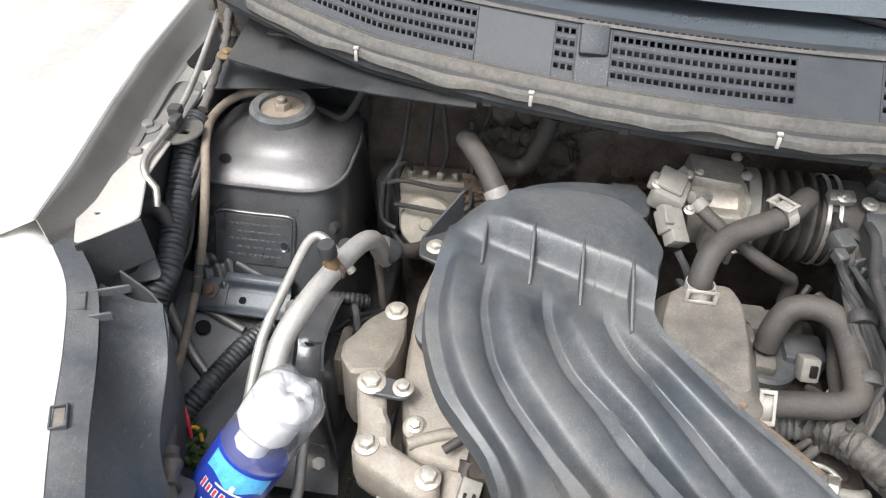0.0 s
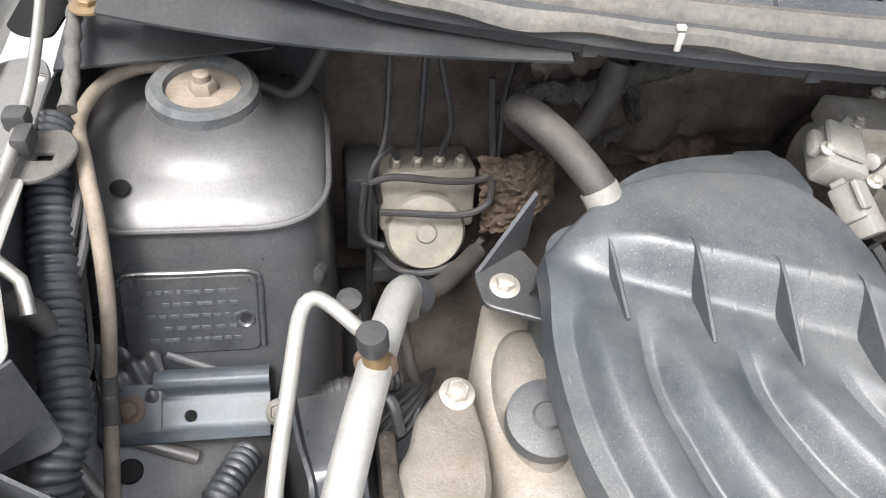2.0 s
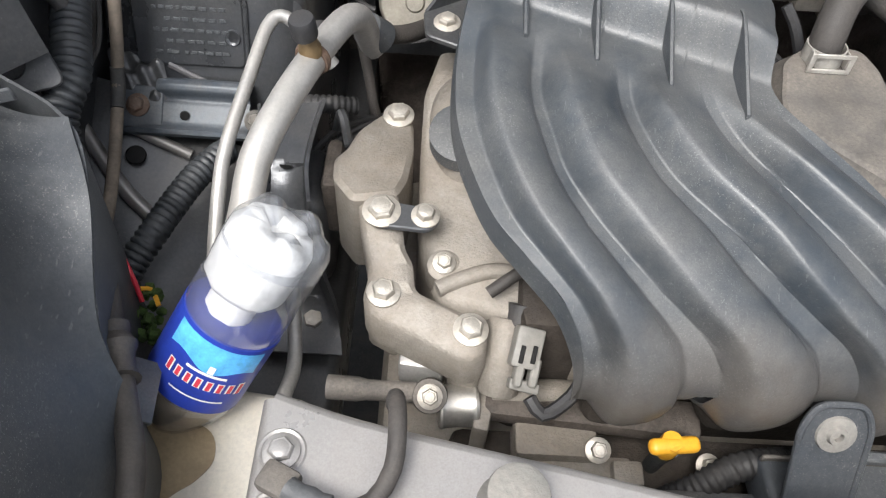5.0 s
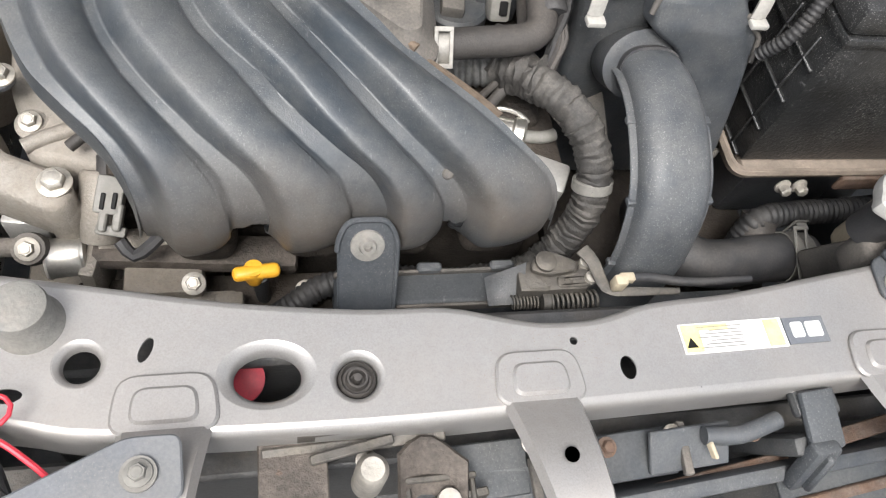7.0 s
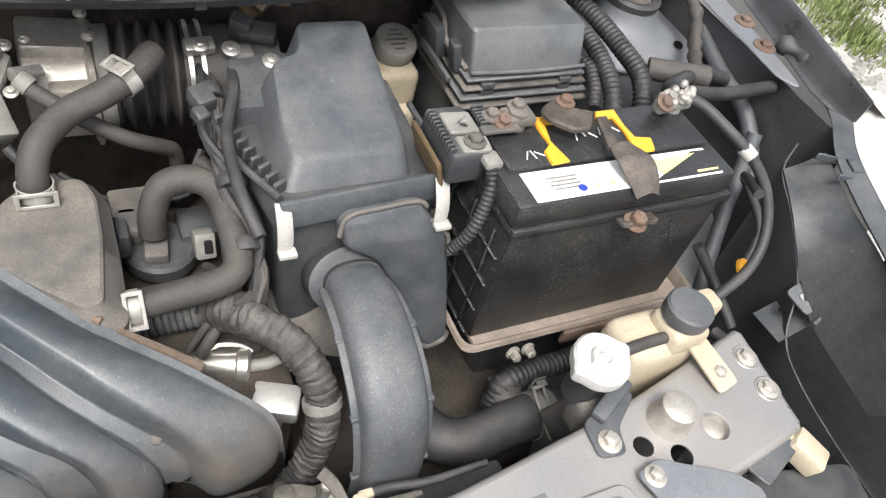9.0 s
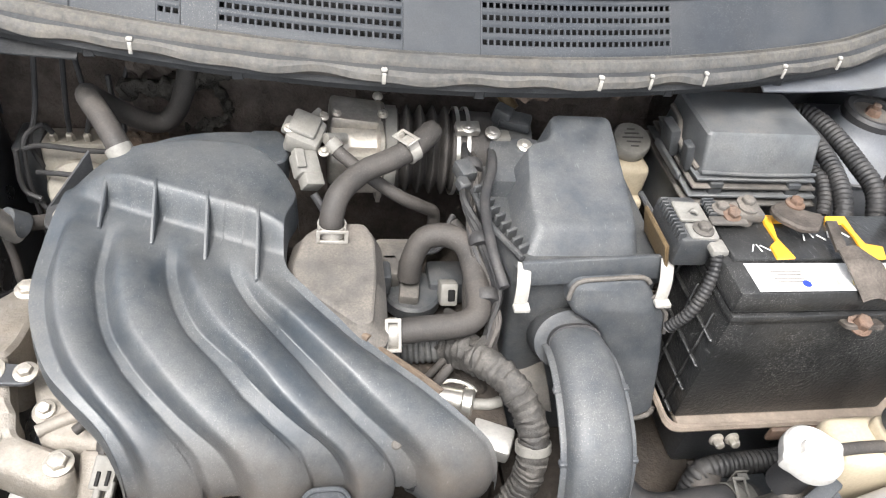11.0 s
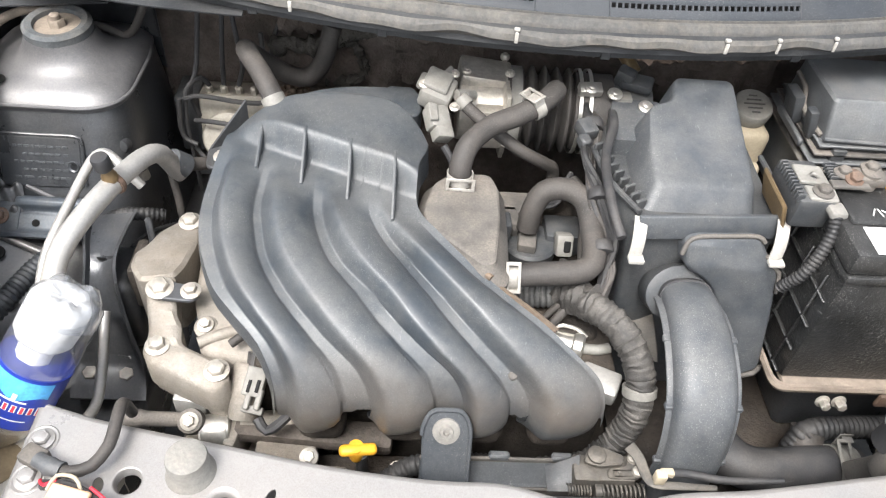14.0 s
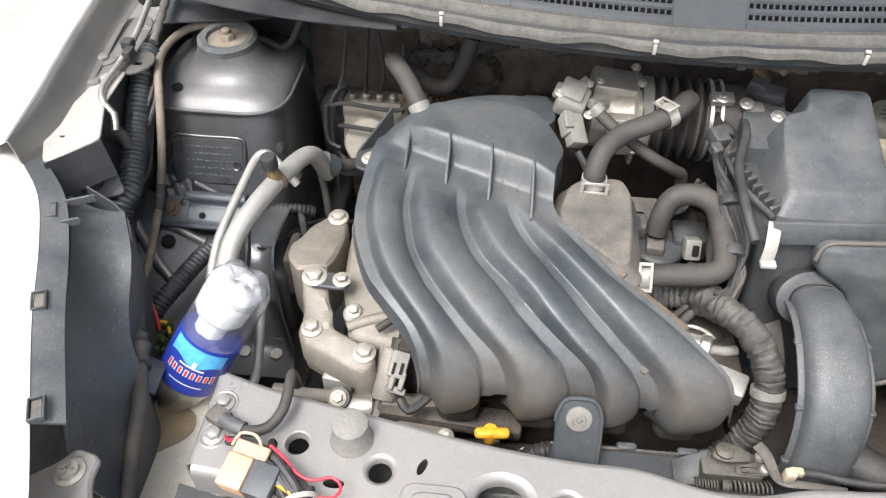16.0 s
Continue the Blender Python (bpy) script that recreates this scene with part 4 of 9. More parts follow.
part("inner_panel", thick(grid(lambda u, v: hood_at(0.06 + 0.88 * u, 0.06 + 0.86 * v, -0.006), 24, 16), 0.004), "fender", t, "silver inner panel")

# ---- firewall and scuttle ----
def fw(u, v):
    x, z = -0.68 + 1.36 * u, 0.875 - 0.58 * v
    n = noise.fractal(V(x * 9, z * 9, 2.0), 1.0, 2.0, 4)
    return (x, 1.02 + 0.02 * n - 0.05 * v, z)


t = thing("firewall_insulation", (0, 1.0, 0.3), "sooty brown fibre insulation on the firewall", "insulation", kind="structure")
part("mat", grid(fw, 90, 40), "firewall", t)
part("mat", grid(lambda u, v: (-0.33 + 0.62 * u, 0.985 - 0.04 * math.sin(math.pi * v) + 0.018 * noise.fractal(V(u * 12, v * 5, 7.0), 1, 2, 4), 0.865 - 0.20 * v), 70, 26), "firewall", t, "bulging padded insulation")
for k, (pts, r, m, nm) in enumerate((
        ([(-0.334, 0.925, 0.774), (-0.318, 0.926, 0.783), (-0.296, 0.928, 0.779), (-0.272, 0.926, 0.787), (-0.240, 0.925, 0.802), (-0.205, 0.925, 0.812)], 0.012, "felt", "torn hanging grey insulation edge"),
        ([(-0.325, 0.945, 0.800), (-0.290, 0.942, 0.806), (-0.255, 0.940, 0.812)], 0.016, "firewall", "bulging torn insulation"),
        ([(-0.268, 0.945, 0.768), (-0.254, 0.945, 0.778), (-0.240, 0.945, 0.777), (-0.230, 0.945, 0.757), (-0.228, 0.945, 0.733), (-0.246, 0.945, 0.724), (-0.275, 0.945, 0.720)], 0.0075, "felt", "torn grey insulation round an opening"),
        ([(0.045, 0.815, 0.868), (0.085, 0.815, 0.862), (0.130, 0.822, 0.866), (0.180, 0.828, 0.862), (0.235, 0.838, 0.866), (0.275, 0.848, 0.872)], 0.009, "fuzz", "frayed brown insulation edge"))):
    part("torn_edge", ragged(tube(pts, lambda d, q, k=k, r=r: r * (0.75 + 0.5 * noise.noise(V(d * 70, k, 0))), 18, 0.002), 0.0045, 150, 3.0 * k), m, t, nm, 80)
part("torn_patch", ragged(grid(lambda u, v: (-0.358 + 0.062 * u + 0.012 * v, 0.932 - 0.012 * math.sin(math.pi * u), 0.716 + 0.022 * u - 0.092 * v + 0.02 * u * v), 60, 70), 0.0035, 130, 14.0), "brownfibre", t, "torn brown fibre patch", 80)
part("torn_patch", ragged(grid(lambda u, v: (-0.225 + 0.115 * u, 0.955 + 0.02 * (2 * u - 1) ** 2, 0.762 - 0.075 * v), 60, 40), 0.007, 60, 4.0), "fuzz", t, "matted brown fibre patch", 80)
part("torn_patch", ragged(grid(lambda u, v: (-0.10 + 0.24 * u, 0.955, 0.845 - 0.10 * v), 70, 30), 0.010, 45, 9.0), "firewall", t, "sooty ragged insulation", 80)


def ys(x):
    return 0.779 + 0.40 * x * x + 0.35 * max(0, abs(x) - 0.45) ** 2


def zs(x):
    return 0.903 + 0.10 * max(0, abs(x) - 0.45)


t = thing("scuttle_panel", (0, 0.86, 0.80), "black painted steel scuttle panel below the seal", "scuttle panel", kind="structure")
sprof = [(0.010, 0.000), (-0.002, -0.006), (-0.004, -0.016), (0.002, -0.018), (0.003, -0.025), (0.05, -0.030), (0.14, -0.028)]


def sweep(prof, x0, x1, nx, sub=3):
    """A profile of (back, up) pairs carried along the curved cowl line."""
    def f(u, v):
        x = x0 + (x1 - x0) * u
        k = v * (len(prof) - 1)
        i = min(int(k), len(prof) - 2)
        b, z = (prof[i][c] + (prof[i + 1][c] - prof[i][c]) * (k - i) for c in (0, 1))
        return (x, ys(x) + b, zs(x) + z)
    return grid(f, nx, sub * (len(prof) - 1))


part("front_wall", thick(sweep(sprof, -0.66, 0.66, 70), 0.002), "scuttle", t)
for x in (-0.33, -0.20, 0.02, 0.22, 0.36):
    part("seam_tab", box((x, ys(x) + 0.001, zs(x) - 0.024), (0.010, 0.003, 0.010), 0.001, 1), "scuttle", t)
for sx in (-1, 1):
    part("corner_panel", thick(grid(lambda u, v: (sx * (0.34 + 0.285 * u), ys(0.34 + 0.285 * u) - 0.006 + 0.06 * v - 0.035 * u * (1 - v), 0.874 - 0.018 * u + 0.014 * v), 16, 6), 0.002), "scuttle" if sx < 0 else "staypaint", t, "dark painted corner panel")
    part("corner_wall", thick(grid(lambda u, v: (sx * (0.482 + 0.18 * u), ys(0.482 + 0.13 * u) + 0.085 + 0.020 * v + 0.003 * math.sin(11 * u + 5 * v), 0.872 - 0.006 * u - 0.12 * v), 20, 12), 0.002), "blackpaint", t, "dark painted wall behind the strut tower")
# black plate on the corner paints the shade of a recess
part("recess_shade", moved(plate(rounded([(-0.578, 0.904), (-0.532, 0.908), (-0.528, 0.965), (-0.572, 0.985)], 0.008), (), 0.0, 0.003, 0.001), pose(0, 0, 0.886)), "ink_and_shade", t, "black plate painted as a shaded corner recess")
add_bolt(t, (-0.635, 0.931, 0.846), r=0.007, material="brass", flange=1.8)

seal_prof = [(-0.006, -0.013), (-0.011, -0.009), (-0.0095, -0.003), (-0.0055, 0.000), (-0.0035, -0.006), (-0.001, -0.016), (0.0025, -0.016), (0.0035, 0.000), (0.008, 0.007), (0.012, 0.008), (0.0135, 0.003), (0.0155, 0.003), (0.017, 0.008), (0.021, 0.006), (0.023, -0.002), (0.028, -0.004)]
t = thing("hood_seal", (0, 0.79, 0.88), "weathered grey rubber hood seal with white clips", "rubber seal")
strip_bm = sweep(seal_prof, -0.60, 0.60, 150, 2)
for v in strip_bm.verts:
    lip = step01((-(v.co.y - ys(v.co.x)) - 0.003) / 0.006)
    v.co.z += lip * 0.0022 * (math.sin(v.co.x * 38) + 0.6 * math.sin(v.co.x * 91 + 1.0))
    v.co.y += lip * 0.0015 * math.sin(v.co.x * 57 + 2.0)
part("strip", thick(strip_bm, 0.0012), "seal", t)
for x in (-0.466, -0.289, -0.072, 0.134, 0.188, 0.250, 0.350, 0.43):
    big = x in (-0.466, -0.289, -0.072, 0.134)
    w = 0.0065 if big else 0.005
    part("clip", join(box((x, ys(x) - 0.0115, zs(x) - 0.006), (w * 0.55, 0.0025, 0.011), 0.0008, 2), box((x, ys(x) - 0.009, zs(x) + 0.0015), (w * 0.85, 0.0045, 0.003), 0.001, 2)), "white", t, "white plastic clip")

# ---- cowl top with its air grille ----
CP = [(0.026, -0.006), (0.030, -0.004), (0.072, 0.038), (0.078, 0.042), (0.098, 0.040)]


def cowl_at(x, v, lift=0.0):
    """A point of the slanted grille face, v from its foot to its top."""
    return V(x, ys(x) + 0.030 + 0.042 * v - 0.7 * lift, zs(x) - 0.004 + 0.042 * v + 0.7 * lift)


GR = [(-0.545, -0.350), (-0.272, -0.252), (-0.218, -0.052), (0.024, 0.226)]
t = thing("cowl_cover", (0, 0.86, 0.88), "dark grey plastic cowl cover with air grille", "cowl cover")
part("top_panel", thick(sweep(CP[2:], -0.62, 0.62, 60, 3), 0.002), "cowl", t)
spans = [(-0.62, GR[0][0])] + [(GR[i][1], GR[i + 1][0]) for i in range(3)] + [(GR[3][1], 0.62)]
for a, b in spans:
    part("panel", thick(sweep(CP[:3], a, b, max(4, int((b - a) / 0.02)), 3), 0.002), "cowl", t)
part("step_cover", moved(box((0, 0, 0), (0.028, 0.030, 0.010), 0.003, 2, rot=(45, 0, 0)), pose(-0.235, ys(-0.235) + 0.062, zs(0) + 0.03)), "cowl", t)
part("trim_line", sweep([(0.072, 0.041), (0.074, 0.0435), (0.077, 0.0435), (0.079, 0.041)], -0.6, 0.6, 60, 1), "seal", t)
STRIPS = [(0.0, 0.238), (0.322, 0.438), (0.522, 0.638), (0.722, 0.838), (0.922, 1.0)]
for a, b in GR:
    # black sheet in place of the shaded hollow under the openings
    part("grille_shade", sweep([(0.042, -0.010), (0.084, 0.030)], a, b, max(3, int((b - a) / 0.02)), 1), "ink_and_shade", t, "black sheet painted as the shade behind the grille")
    for v0, v1 in STRIPS:
        part("slat", thick(grid(lambda u, v: cowl_at(a + (b - a) * u, v0 + (v1 - v0) * v, 0.0008 + 0.0012 * math.sin(math.pi * v)), 16, 6), 0.0015), "cowl", t)
    nb = max(2, round((b - a) / 0.0066))
    for i in range(nb + 1):
        x = a + (b - a) * i / nb
        part("grille_bar", tube([cowl_at(x, 0), cowl_at(x, 1)], 0.0013, 6, 0.03), "cowl", t)
for x0, x1 in ((-0.25, -0.03), (0.03, 0.13)):
    for i in range(int((x1 - x0) / 0.0068)):
        x = x0 + i * 0.0068
        # black box on the surface paints the shade inside each slot
        part("vent_slot", box((x, ys(x) + 0.0755, zs(0) + 0.0437), (0.0044, 0.0022, 0.0008), 0, 1), "ink_and_shade", t)

t = thing("windscreen", (0, 1.0, 0.95), "dark windscreen glass behind the cowl", "windscreen", kind="structure")
part("glass", grid(lambda u, v: (-0.66 + 1.32 * u, ys(-0.66 + 1.32 * u) * 0.75 + 0.32 + 0.75 * v, 0.962 + 0.42 * v), 40, 12), "darkglass", t)
part("lower_glass", thick(sweep([(0.096, 0.036), (0.15, 0.040), (0.22, 0.056), (0.34, 0.11)], -0.62, 0.62, 60, 3), 0.004), "darkglass", t, "smooth dark lower glass")
t = thing("wiper", (-0.12, 0.95, 0.955), "black metal windscreen wiper arm with blade", "wiper")
part("arm", tube([(0.175, 0.884, 0.938), (0.134, 0.886, 0.946), (0.02, 0.935, 0.958), (-0.12, 0.97, 0.965), (-0.34, 1.03, 0.985)], 0.006, 10, 0.02, 0.6), "wiper", t)
part("blade", tube([(0.05, 0.92, 0.950), (-0.1, 0.955, 0.962), (-0.35, 1.02, 0.98)], 0.004, 8, 0.02), "wiper", t)
part("pivot", lathe([(0.0, 0.014), (0.009, 0.013), (0.012, 0.006), (0.013, 0.0)], 20, pose(0.172, 0.884, 0.930)), "wiper", t)
t = thing("wiper", (0.10, 0.97, 0.955), "black metal wiper arm lying along the windscreen", "wiper")
part("arm", tube([(0.26, 0.90, 0.938), (0.30, 0.935, 0.955), (0.34, 1.02, 0.985), (0.36, 1.14, 1.03)], 0.005, 10, 0.02, 0.5), "wiper", t)
part("pivot", lathe([(0.0, 0.014), (0.009, 0.013), (0.012, 0.006), (0.013, 0.0)], 20, pose(0.26, 0.90, 0.930)), "wiper", t)

# ---- upper radiator support ----
REAR = [(-0.452, 0.465), (-0.407, 0.452), (-0.35, 0.441), (-0.29, 0.430), (-0.22, 0.417), (-0.14, 0.408), (-0.085, 0.4065), (-0.045, 0.397), (-0.02, 0.3925), (0.016, 0.393), (0.05, 0.401), (0.075, 0.404), (0.12, 0.407), (0.207, 0.419), (0.302, 0.434), (0.445, 0.468)]
FRONT = [(0.436, 0.373), (0.338, 0.358), (0.19, 0.350), (0.0, 0.346), (-0.14, 0.344), (-0.28, 0.349), (-0.33, 0.359), (-0.405, 0.371), (-0.452, 0.376)]
BZ = 0.715
rear_s, front_s = smooth2(REAR, 4, False), smooth2(FRONT, 4, False)
t = thing("radiator_support", (0, 0.40, 0.60), "silver painted steel cross beam with oval holes", "cross beam")
HOLES = [circle(-0.3695, 0.404, 0.0113), circle(-0.390, 0.4005, 0.004, 0.0065, 14, 0.3), circle(-0.2965, 0.387, 0.0138), circle(-0.262, 0.393, 0.0035, 0.008, 14, -0.35), circle(-0.332, 0.371, 0.009, 0.0042, 14), circle(-0.195, 0.374, 0.0282, 0.0209, 40), circle(-0.143, 0.369, 0.0160), circle(-0.004, 0.383, 0.0028, n=10), circle(0.029, 0.363, 0.0055, 0.008, 16), circle(0.281, 0.398, 0.009), circle(0.309, 0.381, 0.010), circle(0.356, 0.394, 0.0135)]
part("top_plate", moved(plate(rear_s + front_s, HOLES, -0.0015, 0.0, 0.0), pose(0, 0, BZ)), "silver", t)


def skirt(line, out, drop):
    prof = [(0.0, 0.0), (0.0025, -0.0006), (0.0048, -0.0025), (0.006, -0.006), (0.0065, -0.012), (0.0065, -drop)]
    vs = []
    for dx, dz in prof:
        for i, (x, y) in enumerate(line):
            a, b = line[max(i - 1, 0)], line[min(i + 1, len(line) - 1)]
            n = V(b[1] - a[1], a[0] - b[0]).normalized() * out
            vs.append((x + n.x * dx, y + n.y * dx, BZ + dz))
    m = len(line)
    return thick(mesh_bm(vs, [(r * m + i, r * m + i + 1, (r + 1) * m + i + 1, (r + 1) * m + i) for r in range(len(prof) - 1) for i in range(m - 1)]), 0.0012)


part("rear_flange", skirt(rear_s, -1, 0.028), "silver", t)
part("front_flange", skirt(front_s, -1, 0.034), "silver", t)
for line in ([rear_s[-1], front_s[0]], [front_s[-1], rear_s[0]]):
    part("end_flange", skirt(line, -1, 0.03), "silver", t)
for x, y, r1, r2 in ((-0.3695, 0.404, 0.0088, 0.0115), (-0.2965, 0.387, 0.0098, 0.0145), (-0.143, 0.369, 0.012, 0.0165), (0.356, 0.394, 0.0118, 0.0135)):
    part("hole_lip", lathe([(r2, 0.0002), (r2 - 0.0008, -0.0001), (r1 + 0.4 * (r2 - r1), -0.0016), (r1 + 0.0008, -0.0034), (r1, -0.0075)], 32, pose(x, y, BZ), False), "silver", t)
part("hole_lip", moved(lathe([(0.0287, 0.0002), (0.0270, -0.0003), (0.0230, -0.0026), (0.0202, -0.006), (0.0195, -0.012)], 48, None, False), pose(-0.195, 0.374, BZ) @ Matrix.Diagonal((1, 0.74, 1, 1))), "silver", t)
part("grommet", lathe([(0.0118, -0.006), (0.0112, -0.0005), (0.0098, 0.001), (0.0086, -0.0025), (0.0072, -0.0025), (0.0062, 0.002), (0.0050, 0.002), (0.0042, -0.003), (0.003, -0.003), (0.0024, 0.003), (0.0, 0.0032)], 30, pose(-0.143, 0.369, BZ - 0.004)), "rubber", t, "ribbed black rubber grommet")
part("plug", lathe([(0.0135, -0.002), (0.010, 0.001), (0.0, 0.002)], 24, pose(0.356, 0.394, BZ - 0.006)), "bolt", t)
for x, y in ((-0.443, 0.436), (-0.442, 0.404), (0.433, 0.443), (0.431, 0.409)):
    add_bolt(t, (x, y, BZ), r=0.0068, material="silver" if x < 0 else "bolt", flange=1.45, h=0.006)
    part("washer_emboss", lathe([(0.0130, 0.0002), (0.0120, 0.0009), (0.0105, 0.0004)], 28, pose(x, y, BZ), False), "silver", t)
for x in (-0.40, -0.13, -0.06, 0.13, 0.15):
    part("crease", tube([(x, 0.352, BZ - 0.003), (x, 0.3445, BZ - 0.016)], 0.0035, 8), "silver", t)
for sx, px, py in ((-1, -0.3245, 0.413), (1, 0.3155, 0.411)):
    part("bump_stop", lathe([(0.0, 0.026), (0.012, 0.0257), (0.0150, 0.0240), (0.0158, 0.021), (0.0160, 0.006), (0.0180, 0.003), (0.019, 0.0)], 32, pose(px, py, BZ)), "bumpstop" if sx < 0 else "bolt", t, "dusty round rubber bump stop")


def arm(x, sw, rise, ln, mat_name="silver"):
    """A pressed arm: a rounded embossed foot on the beam and a strap that runs forward."""
    p = part("support_arm", moved(plate(rounded([(-0.030, 0.0), (-0.026, 0.034), (0.026, 0.034), (0.030, 0.0)], 0.012), (), 0.0, 0.003, 0.0015), pose(x, 0.3435, BZ + 0.0005)), mat_name, t)
    part("emboss", moved(plate(rounded([(-0.019, 0.003), (-0.017, 0.024), (0.017, 0.024), (0.019, 0.003)], 0.008), (), 0.0, 0.0022, 0.0018), pose(x, 0.3455, BZ + 0.0035)), mat_name, p)
    f = lambda u, v: (x + (u - 0.5) * (0.050 - 0.014 * v) + sw * v * v, 0.346 - ln * v, BZ + 0.003 + rise * math.sin(min(1, v * 1.6) * math.pi / 2) - 0.02 * max(0, v - 0.7) - 0.006 * (abs(u - 0.5) > 0.46))
    part("strap", thick(grid(f, 12, 16), 0.002), mat_name, p)
    part("strap_hole", lathe([(0.0, 0.0), (0.0045, 0.0)], 16, pose(x + sw * 0.2, 0.346 - ln * 0.45, BZ + 0.0052 + rise * math.sin(0.45 * 1.6 * math.pi / 2))), "ink_and_shade", p)


arm(-0.250, -0.005, 0.028, 0.075)
arm(-0.032, 0.010, 0.020, 0.085)
arm(0.222, 0.040, 0.012, 0.110)
lab = thing("caution_label", (0.12, 0.378, BZ), "worn yellow and white caution sticker on the beam", "sticker")
part("sheet", box((0.110, 0.3795, BZ + 0.0006), (0.078, 0.021, 0.0008), 0, 1, rot=(0, 0, 1)), "labelwhite", lab)
part("yellow_field", box((0.0785, 0.3790, BZ + 0.0012), (0.013, 0.019, 0.0006), 0, 1, rot=(0, 0, 1)), "labelyellow", lab)
part("yellow_field", box((0.1405, 0.3800, BZ + 0.0012), (0.012, 0.019, 0.0006), 0, 1, rot=(0, 0, 1)), "labelyellow", lab)
part("yellow_field", box((0.096, 0.3865, BZ + 0.0012), (0.022, 0.004, 0.0006), 0, 1, rot=(0, 0, 1)), "labelyellow", lab)
part("pictogram_field", box((0.166, 0.3805, BZ + 0.0007), (0.032, 0.019, 0.0008), 0, 1, rot=(0, 0, 1)), "staypaint", lab)
for i in range(2):
    part("pictogram", box((0.159 + 0.013 * i, 0.3808, BZ + 0.0014), (0.009 + 0.003 * i, 0.011, 0.0006), 0.001, 1), "labelwhite", lab)
for i in range(7):
    part("text_bar", box((0.100 + 0.002 * (i % 3), 0.3722 + 0.0024 * i, BZ + 0.0017), (0.034 - 0.005 * (i % 3), 0.0006, 0.0004), 0, 1, rot=(0, 0, 1)), "gasket", lab)
part("warning_triangle", moved(plate([(-0.004, -0.003), (0.004, -0.003), (0, 0.004)], (), 0, 0.0006, 0), pose(0.077, 0.3755, BZ + 0.0016)), "ink_and_shade", lab)


# ---- intake manifold ----
MY = [0.485, 0.495, 0.505, 0.515, 0.530, 0.550, 0.570, 0.600, 0.630, 0.660, 0.700, 0.730, 0.760, 0.830]
EDGE = [[-0.277, -0.277, -0.278, -0.283, -0.294, -0.316, -0.335, -0.350, -0.359, -0.362, -0.361, -0.357, -0.353, -0.335],
        [-0.185, -0.189, -0.196, -0.206, -0.229, -0.253, -0.272, -0.292, -0.301, -0.307, -0.305, -0.299, -0.293, -0.285],
        [-0.104, -0.107, -0.112, -0.123, -0.149, -0.175, -0.194, -0.225, -0.241, -0.249, -0.250, -0.246, -0.243, -0.240],
        [-0.045, -0.047, -0.053, -0.067, -0.089, -0.113, -0.132, -0.159, -0.183, -0.197, -0.194, -0.190, -0.190, -0.195],
        [0.018, 0.019, 0.018, 0.010, -0.012, -0.039, -0.066, -0.102, -0.132, -0.156, -0.158, -0.150, -0.148, -0.152]]


def smooth_at(y, xs, vs):
    """A smooth curve through the values, with no kinks at its knots."""
    if y <= xs[0] or y >= xs[-1]:
        return interp(y, xs, vs)
    i = max(k for k in range(len(xs) - 1) if xs[k] <= y)
    m = [(vs[min(k + 1, len(xs) - 1)] - vs[max(k - 1, 0)]) / (xs[min(k + 1, len(xs) - 1)] - xs[max(k - 1, 0)]) for k in (i, i + 1)]
    h = xs[i + 1] - xs[i]
    s = (y - xs[i]) / h
    return (2 * s ** 3 - 3 * s * s + 1) * vs[i] + (s ** 3 - 2 * s * s + s) * h * m[0] + (3 * s * s - 2 * s ** 3) * vs[i + 1] + (s ** 3 - s * s) * h * m[1]


def runner_x(u, y):
    """u from 0 (outer edge) to 4 (inner edge)."""
    i = min(int(u), 3)
    a, b = smooth_at(y, MY, EDGE[i]), smooth_at(y, MY, EDGE[i + 1])
    return a + (b - a) * (u - i)


# the side view of the troughs, from under the noses over the top to the back
SPINE = spline([(0, 0.522, 0.643), (0, 0.510, 0.648), (0, 0.502, 0.658), (0, 0.499, 0.670), (0, 0.501, 0.684), (0, 0.507, 0.698), (0, 0.515, 0.711), (0, 0.530, 0.726), (0, 0.550, 0.739),
                (0, 0.570, 0.747), (0, 0.600, 0.755), (0, 0.630, 0.760), (0, 0.660, 0.763), (0, 0.700, 0.766), (0, 0.760, 0.768), (0, 0.860, 0.768)], 0.003)
RUN = [0.0]
for p, q in zip(SPINE, SPINE[1:]):
    RUN.append(RUN[-1] + (q - p).length)
SY, SZ = [p.y for p in SPINE], [p.z for p in SPINE]
LOW = SY.index(min(SY))


def plane_z(y):
    return interp(y, SY[LOW:], SZ[LOW:])


def bulge(w, y):
    """The height of the half-round ducts over the troughs between them, 0 to 1."""
    f = w % 1.0
    if w >= 4:
        return 0.0
    share = interp(y, [0.46, 0.49, 0.53, 0.60, 0.69, 0.75], [0.66, 0.68, 0.76, 0.84, 0.86, 0.86])
    if w < 1:
        lip = interp(y, [0.49, 0.53, 0.60], [0.10, 0.15, 0.20])
        if f < lip:
            return 0.04
        f = (f - lip) / (1 - lip)
    if int(w) == 3:
        share = interp(y, [0.50, 0.58, 0.68], [0.95, 0.82, 0.78])
    k = f / share
    if k < 0.34:
        return 0.04 + 0.96 * math.sin(math.pi / 2 * k / 0.34) ** 1.25
    if k < 1:
        return 0.10 + 0.90 * max(0.0, 1 - ((k - 0.34) / 0.66) ** 2.0) ** 0.75
    return 0.10 - 0.06 * (f - share) / (1 - share)


def ridge_y(x):
    """The slanting line at which the plenum rises over the ducts."""
    return 0.758 - 0.40 * (x + 0.317)


